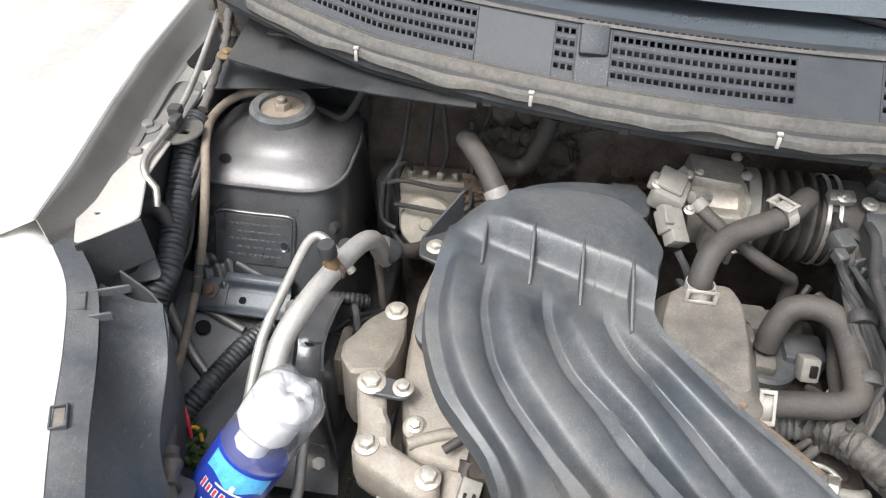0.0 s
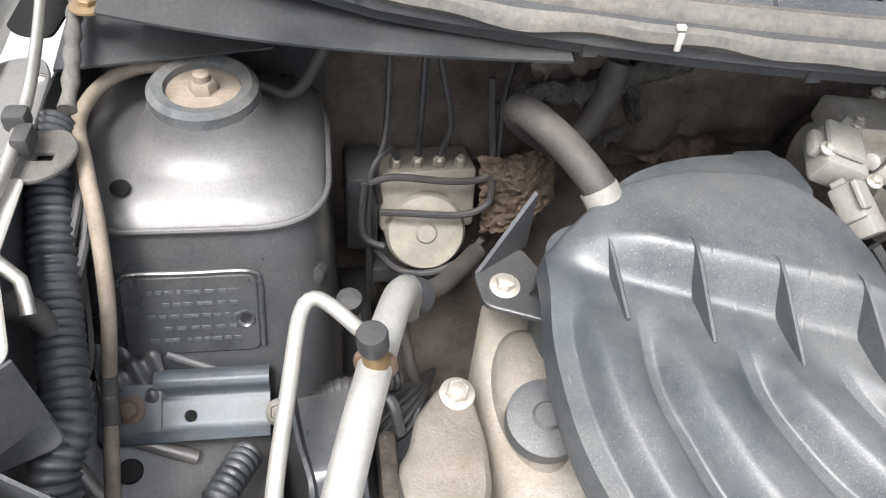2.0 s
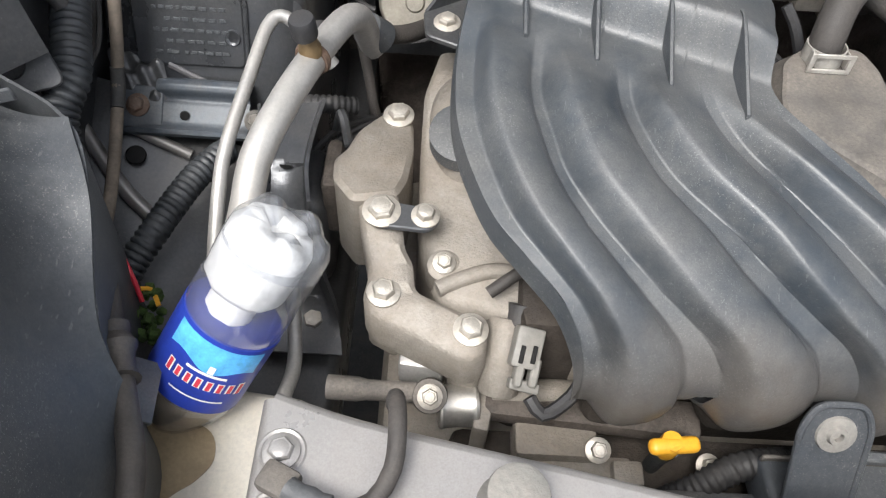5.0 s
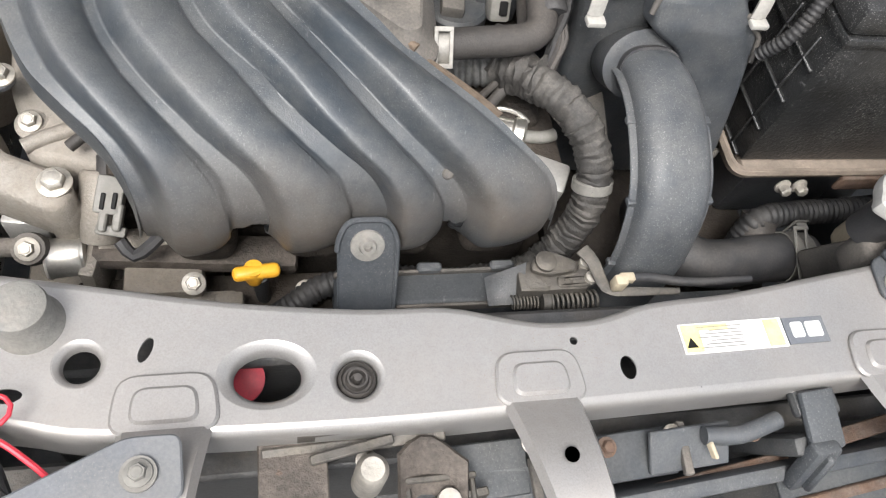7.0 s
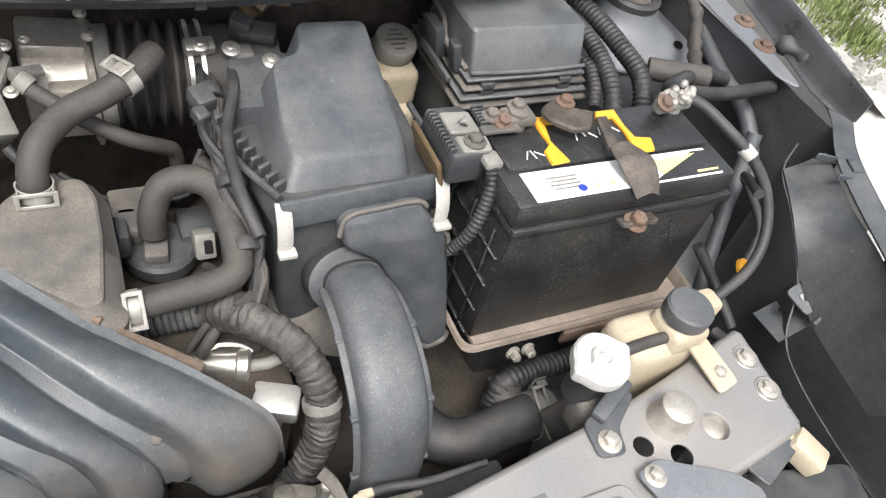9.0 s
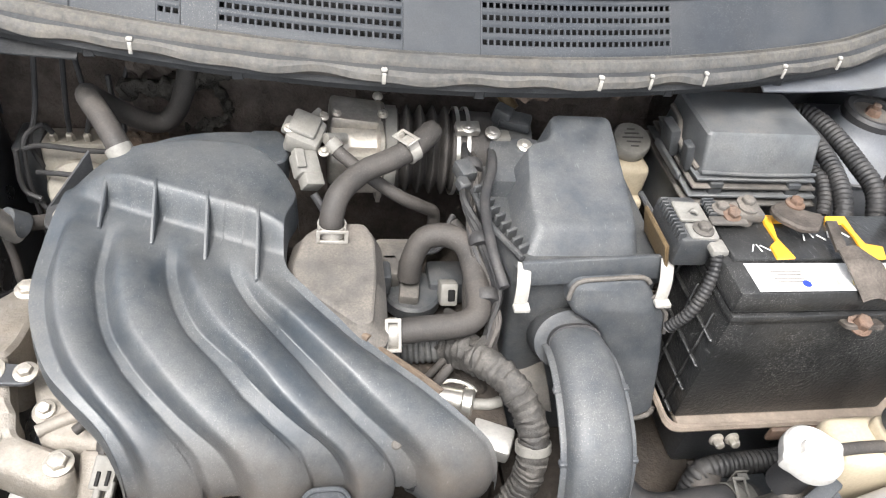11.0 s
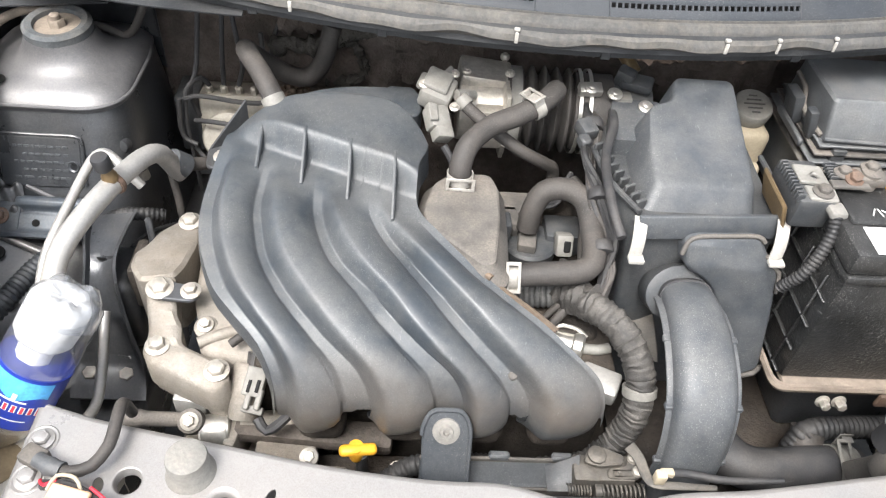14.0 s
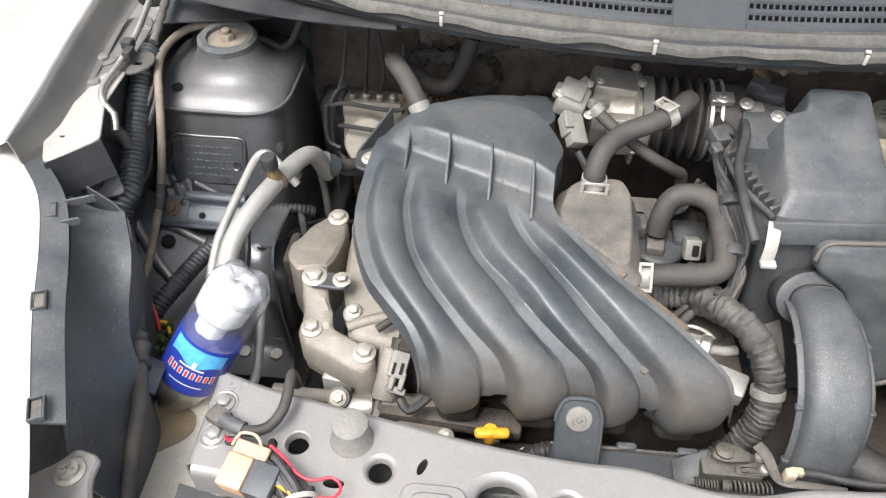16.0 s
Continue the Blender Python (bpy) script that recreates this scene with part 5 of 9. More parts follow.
def top_z(x, y):
    return 0.802 - 7.0 * max(0.0, -0.285 - x) ** 2 - 8.0 * max(0.0, x + 0.19) ** 2 - 0.9 * max(0.0, y - 0.755) ** 2


def runners(u, v):
    """The four ducts and the plenum they grow from; v from the rounded noses to the back."""
    U = -0.20 + 4.40 * u
    w = min(max(U, 0.0), 3.9999)
    share = 0.95 if w >= 3 else 0.70
    b0 = max(0.0, 1 - (2 * (w % 1.0) / share - 1) ** 2) ** 0.5 if (w % 1.0) < share else 0.0
    torn = 0.006 * noise.fractal(V(w * 6.0, 3.0, 1.0), 0.8, 2.2, 4)
    s0 = interp(0.674 + torn, SZ[:60], RUN[:60]) * (1 - b0 ** 0.7)
    back = 0.818 - 0.048 * abs(min(0, w - 2.2) / 2.2) ** 2.5 - 0.07 * (max(0, w - 2.0) / 2.0) ** 3
    s1 = interp(back, SY[LOW:], RUN[LOW:])
    s = s0 + (s1 - s0) * v
    y, z = interp(s, RUN, SY), interp(s, RUN, SZ)
    ty, tz = interp(s + 0.004, RUN, SY) - interp(s - 0.004, RUN, SY), interp(s + 0.004, RUN, SZ) - interp(s - 0.004, RUN, SZ)
    k = math.hypot(ty, tz)
    x = runner_x(w, y)
    h = interp(y, [0.49, 0.56, 0.68], [0.015, 0.018, 0.017])
    ridge = ridge_y(x)
    bl = bulge(w, y)
    bl += (0.50 - bl) * step01((y - (ridge - 0.088)) / 0.052)
    bl *= 0.35 + 0.65 * step01((s - s0) / 0.020)
    y, z = y - tz / k * h * bl, z + ty / k * h * bl
    p = step01((y - (ridge - 0.024)) / 0.022)
    z += (top_z(x, y) - z) * p
    z -= 0.024 * max(0.0, (v - 0.965) / 0.035) ** 2.2
    over = max(0.0, -U, U - 4)
    if over:
        x += (0.012 if U > 0 else -0.012) * over
        z -= 0.0035 * step01(over / 0.04) + (0.07 if p < 0.5 else 0.16) * max(0.0, over - 0.03)
    return (x, y, z)


man = thing("intake_manifold", (-0.18, 0.60, 0.60), "dusty black plastic intake manifold with four curved ducts", "intake manifold")
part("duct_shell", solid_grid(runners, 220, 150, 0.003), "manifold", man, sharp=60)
# dark filler boxes whose colour paints the shade below the rounded noses
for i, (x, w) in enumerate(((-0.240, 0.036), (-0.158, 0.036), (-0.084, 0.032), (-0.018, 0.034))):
    part("duct_mouth", box((x, 0.528, 0.622), (w * 1.3, 0.040, 0.050), 0.014, 3, rot=(-20, 0, 0)), "grime_and_shade", man, "dark box painted as the shaded duct mouth")


def supere(cx, cy, hx, hy, p, z, n=64):
    out = []
    for i in range(n):
        a = 2 * math.pi * i / n
        c, s = math.cos(a), math.sin(a)
        out.append((cx + hx * math.copysign(abs(c) ** (2 / p), c), cy + hy * math.copysign(abs(s) ** (2 / p), s), z))
    return out


part("plenum_body", loft([supere(-0.252, 0.762, 0.092, 0.044, 3.2, 0.64), supere(-0.252, 0.762, 0.094, 0.046, 3.2, 0.758)]), "manifold", man)
for x, y1, z1, y0, z0 in ((-0.317, 0.757, 0.793, 0.703, 0.778), (-0.271, 0.738, 0.802, 0.684, 0.776), (-0.225, 0.721, 0.802, 0.665, 0.775), (-0.181, 0.703, 0.802, 0.640, 0.776)):
    part("rib", moved(plate([(y1 + 0.012, z1 - 0.03), (y1 + 0.010, z1 - 0.001), (y1, z1 + 0.0015), (y1 - 0.010, z1 - 0.002), (y0, z0), (y0 - 0.003, z0 - 0.03)], (), -0.0015, 0.0015, 0.0011), Matrix(((0, 0, 1, x), (1, 0, 0, 0), (0, 1, 0, 0), (0, 0, 0, 1)))), "manifold", man)
part("rear_flange", moved(plate(smooth2([(-0.300, 0.795), (-0.285, 0.816), (-0.250, 0.832), (-0.210, 0.838), (-0.172, 0.836), (-0.158, 0.826), (-0.160, 0.790), (-0.20, 0.782), (-0.25, 0.782)], 4), (), -0.03, 0.0, 0.002), pose(0, 0, 0.789)), "manifold", man)
part("flange_step", moved(plate(rounded([(-0.196, 0.826), (-0.168, 0.824), (-0.160, 0.836), (-0.166, 0.846), (-0.194, 0.846)], 0.004), (), -0.03, 0.0, 0.002), pose(0, 0, 0.786)), "manifold", man)
part("hose_stub", lathe([(0.010, 0.0), (0.010, 0.02), (0.0085, 0.022)], 18, aim((-0.304, 0.784, 0.778), (-0.30, 0.35, 0.6))), "manifold", man)
part("stub_pad", lathe([(0.017, -0.008), (0.016, 0.002), (0.013, 0.004), (0.0, 0.004)], 24, aim((-0.303, 0.782, 0.788), (-0.15, 0.15, 1))), "manifold", man)
part("side_lug", plate(rounded([(-0.385, 0.760), (-0.388, 0.790), (-0.350, 0.812), (-0.332, 0.768), (-0.342, 0.742)], 0.006), (), 0.724, 0.728, 0.001), "blackpaint", man, "black steel corner lug")
part("side_lug", thick(grid(lambda u, v: (-0.387 + 0.040 * u, 0.790 + 0.026 * u, 0.727 + 0.050 * u * v), 6, 6), 0.003), "blackpaint", man)
add_bolt(man, (-0.369, 0.775, 0.728), (0, -0.1, 1), 0.007)
part("screw_boss", lathe([(0.0042, 0), (0.0042, 0.005), (0.003, 0.006), (0.0, 0.0055)], 16, aim((-0.068, 0.516, 0.708), (0, -0.5, 1))), "dustyplastic", man, "small dusty worn boss")
tabm = Matrix.Translation((-0.1245, 0.476, 0.672)) @ Matrix.Rotation(radians(56), 4, "X")
TAB = [(-0.0205, -0.055), (0.0205, -0.055), (0.0215, 0.008), (0.014, 0.024), (-0.014, 0.024), (-0.0215, 0.008)]
tab = part("front_tab", moved(plate(rounded(TAB, 0.008), (), -0.004, 0.0, 0.0015), tabm), "splash", man, "black front bracket tab")
part("tab_rim", moved(tube([(x, y, 0.0) for x, y in rounded(TAB, 0.008)[5:]], 0.0022, 8, 0.004), tabm), "splash", tab)
part("tab_washer", moved(lathe([(0.0125, 0.0), (0.012, 0.0018), (0.0065, 0.0022), (0.0055, 0.0045), (0.0030, 0.0045), (0.0026, 0.001), (0.0, 0.001)], 26), tabm @ pose(0, 0.004, 0.0)), "bumpstop", tab, "round dusty washer with hollow stud")
# side chamber beside the ducts
CHA = [(-0.142, 0.704), (-0.122, 0.722), (-0.084, 0.722), (-0.076, 0.700), (-0.077, 0.655), (-0.084, 0.598), (-0.096, 0.594), (-0.150, 0.645), (-0.152, 0.664)]
CHB = [(-0.150, 0.712), (-0.124, 0.732), (-0.078, 0.732), (-0.068, 0.705), (-0.068, 0.650), (-0.070, 0.592), (-0.086, 0.578), (-0.158, 0.634), (-0.162, 0.662)]
ring_at = lambda pts, z, r: [(x, y, z + 0.03 * (y - 0.66)) for x, y in rounded(pts, r, 4)]
part("resonator", loft([ring_at(CHB, 0.690, 0.008), ring_at(CHB, 0.748, 0.008), ring_at(CHA, 0.763, 0.008), ring_at([(x * 0.985 - 0.0017, 0.66 + 0.97 * (y - 0.66)) for x, y in CHA], 0.7665, 0.007), ring_at([(x * 0.93 - 0.008, 0.66 + 0.88 * (y - 0.66)) for x, y in CHA], 0.7680, 0.006)]), "dustyplastic", man, "brown dust covered side chamber", 24)
part("resonator_lip", thick(grid(lambda u, v: (-0.172 + 0.136 * v + 0.010 * u, 0.640 - 0.096 * v + 0.008 * u, plane_z(0.640 - 0.096 * v) - 0.002 - 0.004 * u + 0.003 * (u > 0.7)), 8, 30), 0.004), "mudbrown", man, "mud caked inner rim", 50)
part("chamber_ridge", tube([(-0.154, 0.651, 0.757), (-0.120, 0.620, 0.757), (-0.088, 0.590, 0.755)], 0.0035, 10), "mudbrown", man)

# ---- hoses round the manifold ----
def hose(name, pts, r, material, label, n=14, clamps=()):
    t = thing(name, pts[0], label, "hose")
    part("hose_body", tube(pts, r, n, 0.005), material, t, sharp=60)
    for p, d, rr, l in clamps:
        part("clamp", clamp_bm(p, d, rr, 0.011, rr > 0.0121, l), "clampzinc" if 0.0121 < rr < 0.02 else "gasket", t, "pale spring clamp")
    return t


hose("breather_hose", [(-0.116, 0.706, 0.766), (-0.116, 0.712, 0.786), (-0.108, 0.728, 0.801), (-0.086, 0.750, 0.808), (-0.058, 0.764, 0.813), (-0.036, 0.776, 0.819), (-0.026, 0.786, 0.822)], 0.0112, "rubber", "grey dusty rubber breather hose with spring clamps",
     clamps=[((-0.116, 0.707, 0.775), (0, 0.1, 1), 0.0122, (0, -1, 0)), ((-0.040, 0.774, 0.818), (0.8, 0.5, 0.3), 0.0122, (-0.3, 0.1, 1))])
hose("return_hose", [(-0.075, 0.612, 0.735), (-0.045, 0.614, 0.737), (-0.005, 0.617, 0.739), (0.010, 0.622, 0.742), (0.017, 0.637, 0.746), (0.016, 0.680, 0.757), (0.010, 0.700, 0.762), (-0.006, 0.712, 0.762), (-0.026, 0.714, 0.755), (-0.036, 0.708, 0.735), (-0.038, 0.703, 0.712)], 0.0118, "rubber", "grey dusty rubber hose bent like a square hook",
     clamps=[((-0.066, 0.612, 0.7355), (1, 0.03, 0), 0.0125, (0, -0.75, 0.65))])
hose("coolant_hose", [(-0.116, 0.800, 0.805), (-0.105, 0.790, 0.798), (-0.075, 0.772, 0.783), (-0.047, 0.763, 0.768), (-0.020, 0.768, 0.750), (-0.006, 0.776, 0.735), (-0.004, 0.778, 0.705)], 0.0068, "rubber", "thin grey rubber coolant hose",
     clamps=[((-0.112, 0.797, 0.803), (0.6, -0.5, -0.4), 0.0075, (0, -0.5, 0.8))])
hose("vacuum_hose", [(-0.305, 0.785, 0.782), (-0.313, 0.796, 0.797), (-0.328, 0.820, 0.808), (-0.344, 0.846, 0.813), (-0.351, 0.864, 0.809), (-0.348, 0.880, 0.794), (-0.334, 0.893, 0.774), (-0.312, 0.903, 0.754), (-0.292, 0.910, 0.748), (-0.277, 0.914, 0.762), (-0.268, 0.918, 0.785), (-0.262, 0.925, 0.81)], 0.0112, "rubber", "grey rubber vacuum hose looping off the manifold",
     clamps=[((-0.311, 0.792, 0.793), (-0.4, 0.5, 0.6), 0.0115, (0.2, -1, 0.3))])

# ---- throttle body and intake duct ----
t = thing("throttle_body", (-0.10, 0.85, 0.70), "cast aluminium throttle body with pale connectors", "throttle body")
part("housing", join(lathe([(0.036, -0.03), (0.038, -0.028), (0.038, 0.028), (0.036, 0.03)], 32, aim((-0.085, 0.852, 0.760), (1, 0, 0))), box((-0.085, 0.862, 0.795), (0.06, 0.045, 0.022), 0.004, 2, rot=(0, 6, 0)), box((-0.080, 0.815, 0.760), (0.034, 0.018, 0.050), 0.004), box((-0.062, 0.85, 0.762), (0.008, 0.085, 0.085), 0.006)), "bolt", t, "dull cast housing")
part("motor_cover", join(box((-0.140, 0.812, 0.803), (0.034, 0.038, 0.024), 0.005, 2, rot=(10, 14, -16)), box((-0.140, 0.812, 0.818), (0.028, 0.030, 0.006), 0.003, 2, rot=(10, 14, -16)), box((-0.126, 0.830, 0.816), (0.014, 0.012, 0.004), 0.001, 1, rot=(24, 20, -40)), box((-0.156, 0.818, 0.812), (0.010, 0.020, 0.010), 0.003, 2, rot=(10, 14, -16))), "gasket", t, "pale grey plastic motor cover")
conn = part("connector", join(box((-0.140, 0.778, 0.793), (0.024, 0.026, 0.018), 0.003, 2, rot=(28, 18, 24)), box((-0.134, 0.763, 0.785), (0.020, 0.014, 0.016), 0.002, 2, rot=(28, 18, 24)), box((-0.148, 0.781, 0.797), (0.004, 0.022, 0.010), 0.001, 1, rot=(28, 18, 24))), "gasket", t, "pale cream plug connector")
part("lock_tab", box((-0.145, 0.772, 0.806), (0.010, 0.020, 0.004), 0.001, 1, rot=(28, 18, 20)), "gasket", conn)
part("cable", tube([(-0.132, 0.752, 0.778), (-0.122, 0.742, 0.765), (-0.112, 0.735, 0.74), (-0.11, 0.74, 0.70)], 0.004, 8), "blackrubber", t)
for p in ((-0.155, 0.806, 0.816), (-0.122, 0.830, 0.815), (-0.108, 0.846, 0.810), (-0.060, 0.846, 0.810), (-0.122, 0.790, 0.800), (-0.060, 0.812, 0.740), (-0.062, 0.888, 0.805)):
    add_bolt(t, p, (0, -0.3, 1), 0.0038, "bolt", h=0.005)
part("spigot", tube([(-0.120, 0.803, 0.807), (-0.100, 0.815, 0.80)], 0.006, 10), "steel", t)

t = thing("intake_duct", (0.0, 0.845, 0.70), "black corrugated rubber intake duct with steel clamps", "air duct")
part("bellows", tube([(-0.058, 0.852, 0.762), (-0.03, 0.850, 0.764), (0.02, 0.846, 0.766), (0.058, 0.842, 0.768)], lambda d, s: 0.043 + (0.0055 * math.cos(2 * math.pi * d / 0.0135) if 0.018 < d < 0.075 else 0.001), 36, 0.0017), "rubber", t, sharp=70)
for x in (0.020, 0.031):
    part("ring_clamp", lathe([(0.0475, -0.002), (0.0485, -0.002), (0.0485, 0.002), (0.0475, 0.002), (0.0475, -0.002)], 40, aim((x, 0.846, 0.766), (1, -0.05, 0.02))), "steel", t, "bright steel band")
part("ring_clamp", lathe([(0.0455, -0.006), (0.0465, -0.006), (0.0465, 0.006), (0.0455, 0.006), (0.0455, -0.006)], 40, aim((-0.050, 0.852, 0.763), (1, -0.05, 0.02))), "gasket", t, "pale band with printed marks")
part("clamp_screw", join(box((0.026, 0.822, 0.812), (0.026, 0.014, 0.010), 0.002, 2, rot=(20, 0, 4)), bolt_bm((0.026, 0.818, 0.816), (0, -0.4, 1), 0.005, 0.004)), "steel", t, "steel clamp screw")
part("nozzle", lathe([(0.0115, 0.0), (0.0115, 0.02), (0.009, 0.026), (0.0, 0.028)], 20, aim((-0.030, 0.783, 0.818), (0.6, 0.6, 0.3))), "rubber", t)
for i in range(4):
    part("printed_mark", box((-0.0535 + 0.0012 * i, 0.8085, 0.778 + 0.0001 * i), (0.0006, 0.001, 0.006), 0, 1, rot=(-12, 0, 0)), "ink_and_shade", t)

# ---- air filter box ----
ab = thing("air_filter_box", (0.10, 0.68, 0.60), "dusty black plastic air filter box with pale clips", "air filter box")


def lid_ring(z, x0f, x1f, yf, x0b, x1b, yb, r=0.012, rise=0.0):
    """A rounded four-sided ring; rise lifts its back."""
    return [(x, y, z + rise * (y - yf) / (yb - yf)) for x, y in rounded([(x0f, yf), (x1f, yf), (x1b, yb), (x0b, yb)], r, 5)]


LB = [(0.050, 0.645), (0.166, 0.645), (0.184, 0.812), (0.092, 0.812), (0.088, 0.780), (0.060, 0.774), (0.052, 0.700)]
LT = [(0.066, 0.666), (0.163, 0.666), (0.168, 0.804), (0.104, 0.804), (0.099, 0.772), (0.073, 0.764), (0.066, 0.712)]


def lid_at(k, lift=0.0, inset=0.0):
    """A ring between the lid's foot (k = 0) and its sloping top (k = 1)."""
    cx, cy = 0.118, 0.735
    out = []
    for (x0, y0), (x1, y1) in zip(rounded(LB, 0.012, 5), rounded(LT, 0.010, 5)):
        x, y = x0 + (x1 - x0) * k, y0 + (y1 - y0) * k
        x, y = x + (cx - x) * inset, y + (cy - y) * inset
        out.append((x, y, 0.786 + (0.024 + 0.25 * (y - 0.666)) * k + lift))
    return out


part("lid", loft([lid_at(0.0), lid_at(0.5), lid_at(0.93), lid_at(1.0, 0.0002, 0.015), lid_at(1.0, 0.0012, 0.05), lid_at(1.0, 0.0020, 0.12)]), "greyplastic", ab, "faded lid", 30)
part("lid_step", loft([[(x, y, z) for x, y in rounded([(0.036, 0.742), (0.105, 0.742), (0.105, 0.815), (0.050, 0.815)], 0.010, 5)] for z in (0.77, 0.806)]), "greyplastic", ab)
part("lid_rim", loft([lid_ring(0.770, 0.044, 0.190, 0.637, 0.026, 0.200, 0.80, 0.008, -0.01), lid_ring(0.789, 0.044, 0.188, 0.637, 0.026, 0.200, 0.80, 0.008, -0.01), lid_ring(0.793, 0.047, 0.185, 0.640, 0.029, 0.197, 0.797, 0.008, -0.01)]), "plastic", ab)
part("front_band", box((0.117, 0.634, 0.792), (0.140, 0.006, 0.026), 0.002, 2, rot=(-8, -3, 1)), "greyplastic", ab)
for i in range(9):
    k = i / 8
    part("side_tooth", box((0.052 - 0.026 * k, 0.655 + 0.085 * k, 0.796), (0.012, 0.004, 0.014), 0.001, 1, rot=(0, 0, 25)), "plastic", ab)
part("side_rail", tube([(0.048, 0.640, 0.800), (0.028, 0.690, 0.797), (0.022, 0.745, 0.792)], 0.003, 8), "plastic", ab)
part("side_rail", tube([(0.183, 0.640, 0.800), (0.196, 0.690, 0.797), (0.200, 0.745, 0.792)], 0.003, 8), "plastic", ab)
part("lower_body", loft([lid_ring(0.56, 0.060, 0.190, 0.62, 0.06, 0.195, 0.80, 0.012), lid_ring(0.70, 0.050, 0.188, 0.632, 0.05, 0.196, 0.80, 0.012), lid_ring(0.775, 0.046, 0.188, 0.639, 0.028, 0.198, 0.798, 0.010)]), "plastic", ab)
fp = Matrix.Translation((0.150, 0.600, 0.715)) @ Matrix.Rotation(radians(73), 4, "X")
CH = [(-0.058, 0.070), (-0.050, 0.078), (0.013, 0.081), (0.0255, 0.060), (0.041, 0.0435), (0.0485, -0.012), (0.0535, -0.074), (0.031, -0.084), (0.016, -0.055), (-0.003, -0.010), (-0.024, 0.027), (-0.052, 0.044)]
part("front_chamber", moved(plate(rounded(CH, 0.008), (), -0.040, 0.0, 0.004), fp), "greyplastic", ab, "flat fronted side chamber", 50)
part("chamber_rim", moved(tube([(-0.058, 0.058, -0.001), (-0.055, 0.071, -0.001), (-0.046, 0.077, -0.001), (-0.02, 0.079, -0.001), (0.010, 0.080, -0.001), (0.018, 0.074, -0.001)], 0.0024, 10), fp), "dustyplastic", ab, "dust covered top edge")
part("chamber_step", moved(tube([(0.024, 0.060, -0.001), (0.032, 0.050, -0.001), (0.041, 0.042, -0.001), (0.044, 0.02, -0.001)], 0.0022, 10), fp), "dustyplastic", ab)
part("lower_lip", moved(tube([(0.0535, -0.070, -0.003), (0.050, -0.079, -0.003), (0.033, -0.083, -0.003), (0.027, -0.078, -0.003)], 0.003, 10), fp), "dustyplastic", ab)
for x, y, z in ((0.0490, 0.636, 0.800), (0.1810, 0.632, 0.808)):
    c = part("latch", thick(grid(lambda u, v: (x + 0.0125 * (u - 0.5), y - 0.004 * math.sin(math.pi * v) - 0.016 * v - 0.0015 * math.sin(math.pi * u), z - 0.036 * v), 5, 14), 0.003), "white", ab, "pale plastic latch")
    part("latch_foot", box((x + 0.001, y - 0.019, z - 0.039), (0.015, 0.010, 0.005), 0.0015, 2), "white", c)
part("sensor_tube", lathe([(0.036, -0.03), (0.036, 0.012), (0.040, 0.014), (0.040, 0.03)], 32, aim((0.070, 0.842, 0.770), (-1, 0.05, 0))), "plastic", ab)
s = part("flow_sensor", join(box((0.080, 0.835, 0.815), (0.034, 0.020, 0.012), 0.003, 2, rot=(14, 0, -20)), box((0.066, 0.838, 0.820), (0.020, 0.014, 0.022), 0.003, 2, rot=(14, 10, -30))), "plastic", ab, "black air flow sensor plug")
for p in ((0.052, 0.815, 0.812), (0.084, 0.800, 0.808)):
    part("screw", bolt_bm(p, (0, -0.3, 1), 0.0055, 0.004), "steel", s)
part("sensor_tab", box((0.062, 0.818, 0.806), (0.020, 0.016, 0.008), 0.002, 2), "gasket", ab)
part("duct_socket", lathe([(0.030, -0.025), (0.034, -0.02), (0.0355, 0.0), (0.036, 0.005), (0.031, 0.007)], 36, moved and aim((0.103, 0.612, 0.722), (0.05, -0.80, 0.55)) @ Matrix.Diagonal((1.0, 0.8, 1, 1))), "plastic", ab)

# ---- intake snorkel ----
t = thing("intake_snorkel", (0.09, 0.50, 0.60), "curved black plastic intake snorkel with side seams", "air duct")
path = [(0.105, 0.620, 0.712), (0.105, 0.598, 0.727), (0.105, 0.568, 0.732), (0.104, 0.535, 0.727), (0.103, 0.503, 0.712), (0.103, 0.484, 0.686), (0.101, 0.471, 0.650), (0.092, 0.462, 0.610), (0.080, 0.455, 0.58)]


def flat_sweep(pts, hw, hh, side, n=28, step=0.006, p=2.6):
    """A flattened duct: hw across, hh deep; side is its crosswise direction."""
    L, rings = spline(pts, step), []
    for i, c in enumerate(L):
        d = (L[min(i + 1, len(L) - 1)] - L[max(i - 1, 0)]).normalized()
        s = (V(*side) - d * V(*side).dot(d)).normalized()
        u = s.cross(d)
        k = i / (len(L) - 1)
        w, h = (hw(k) if callable(hw) else hw), (hh(k) if callable(hh) else hh)
        ring = []
        for j in range(n):
            a = 2 * math.pi * j / n
            ca, sa = math.cos(a), math.sin(a)
            ring.append(c + s * w * math.copysign(abs(ca) ** (2 / p), ca) + u * h * math.copysign(abs(sa) ** (2 / p), sa))
        rings.append(ring)
    return loft(rings)


part("duct", flat_sweep(path, lambda k: 0.0235 + 0.0055 * math.sin(math.pi * min(1, k * 1.05)), 0.0185, (1, 0.06, 0)), "greyplastic", t, sharp=60)
part("collar", flat_sweep(path[:2], 0.0262, 0.0208, (1, 0.06, 0)), "blackrubber", t, "dark rubber collar")
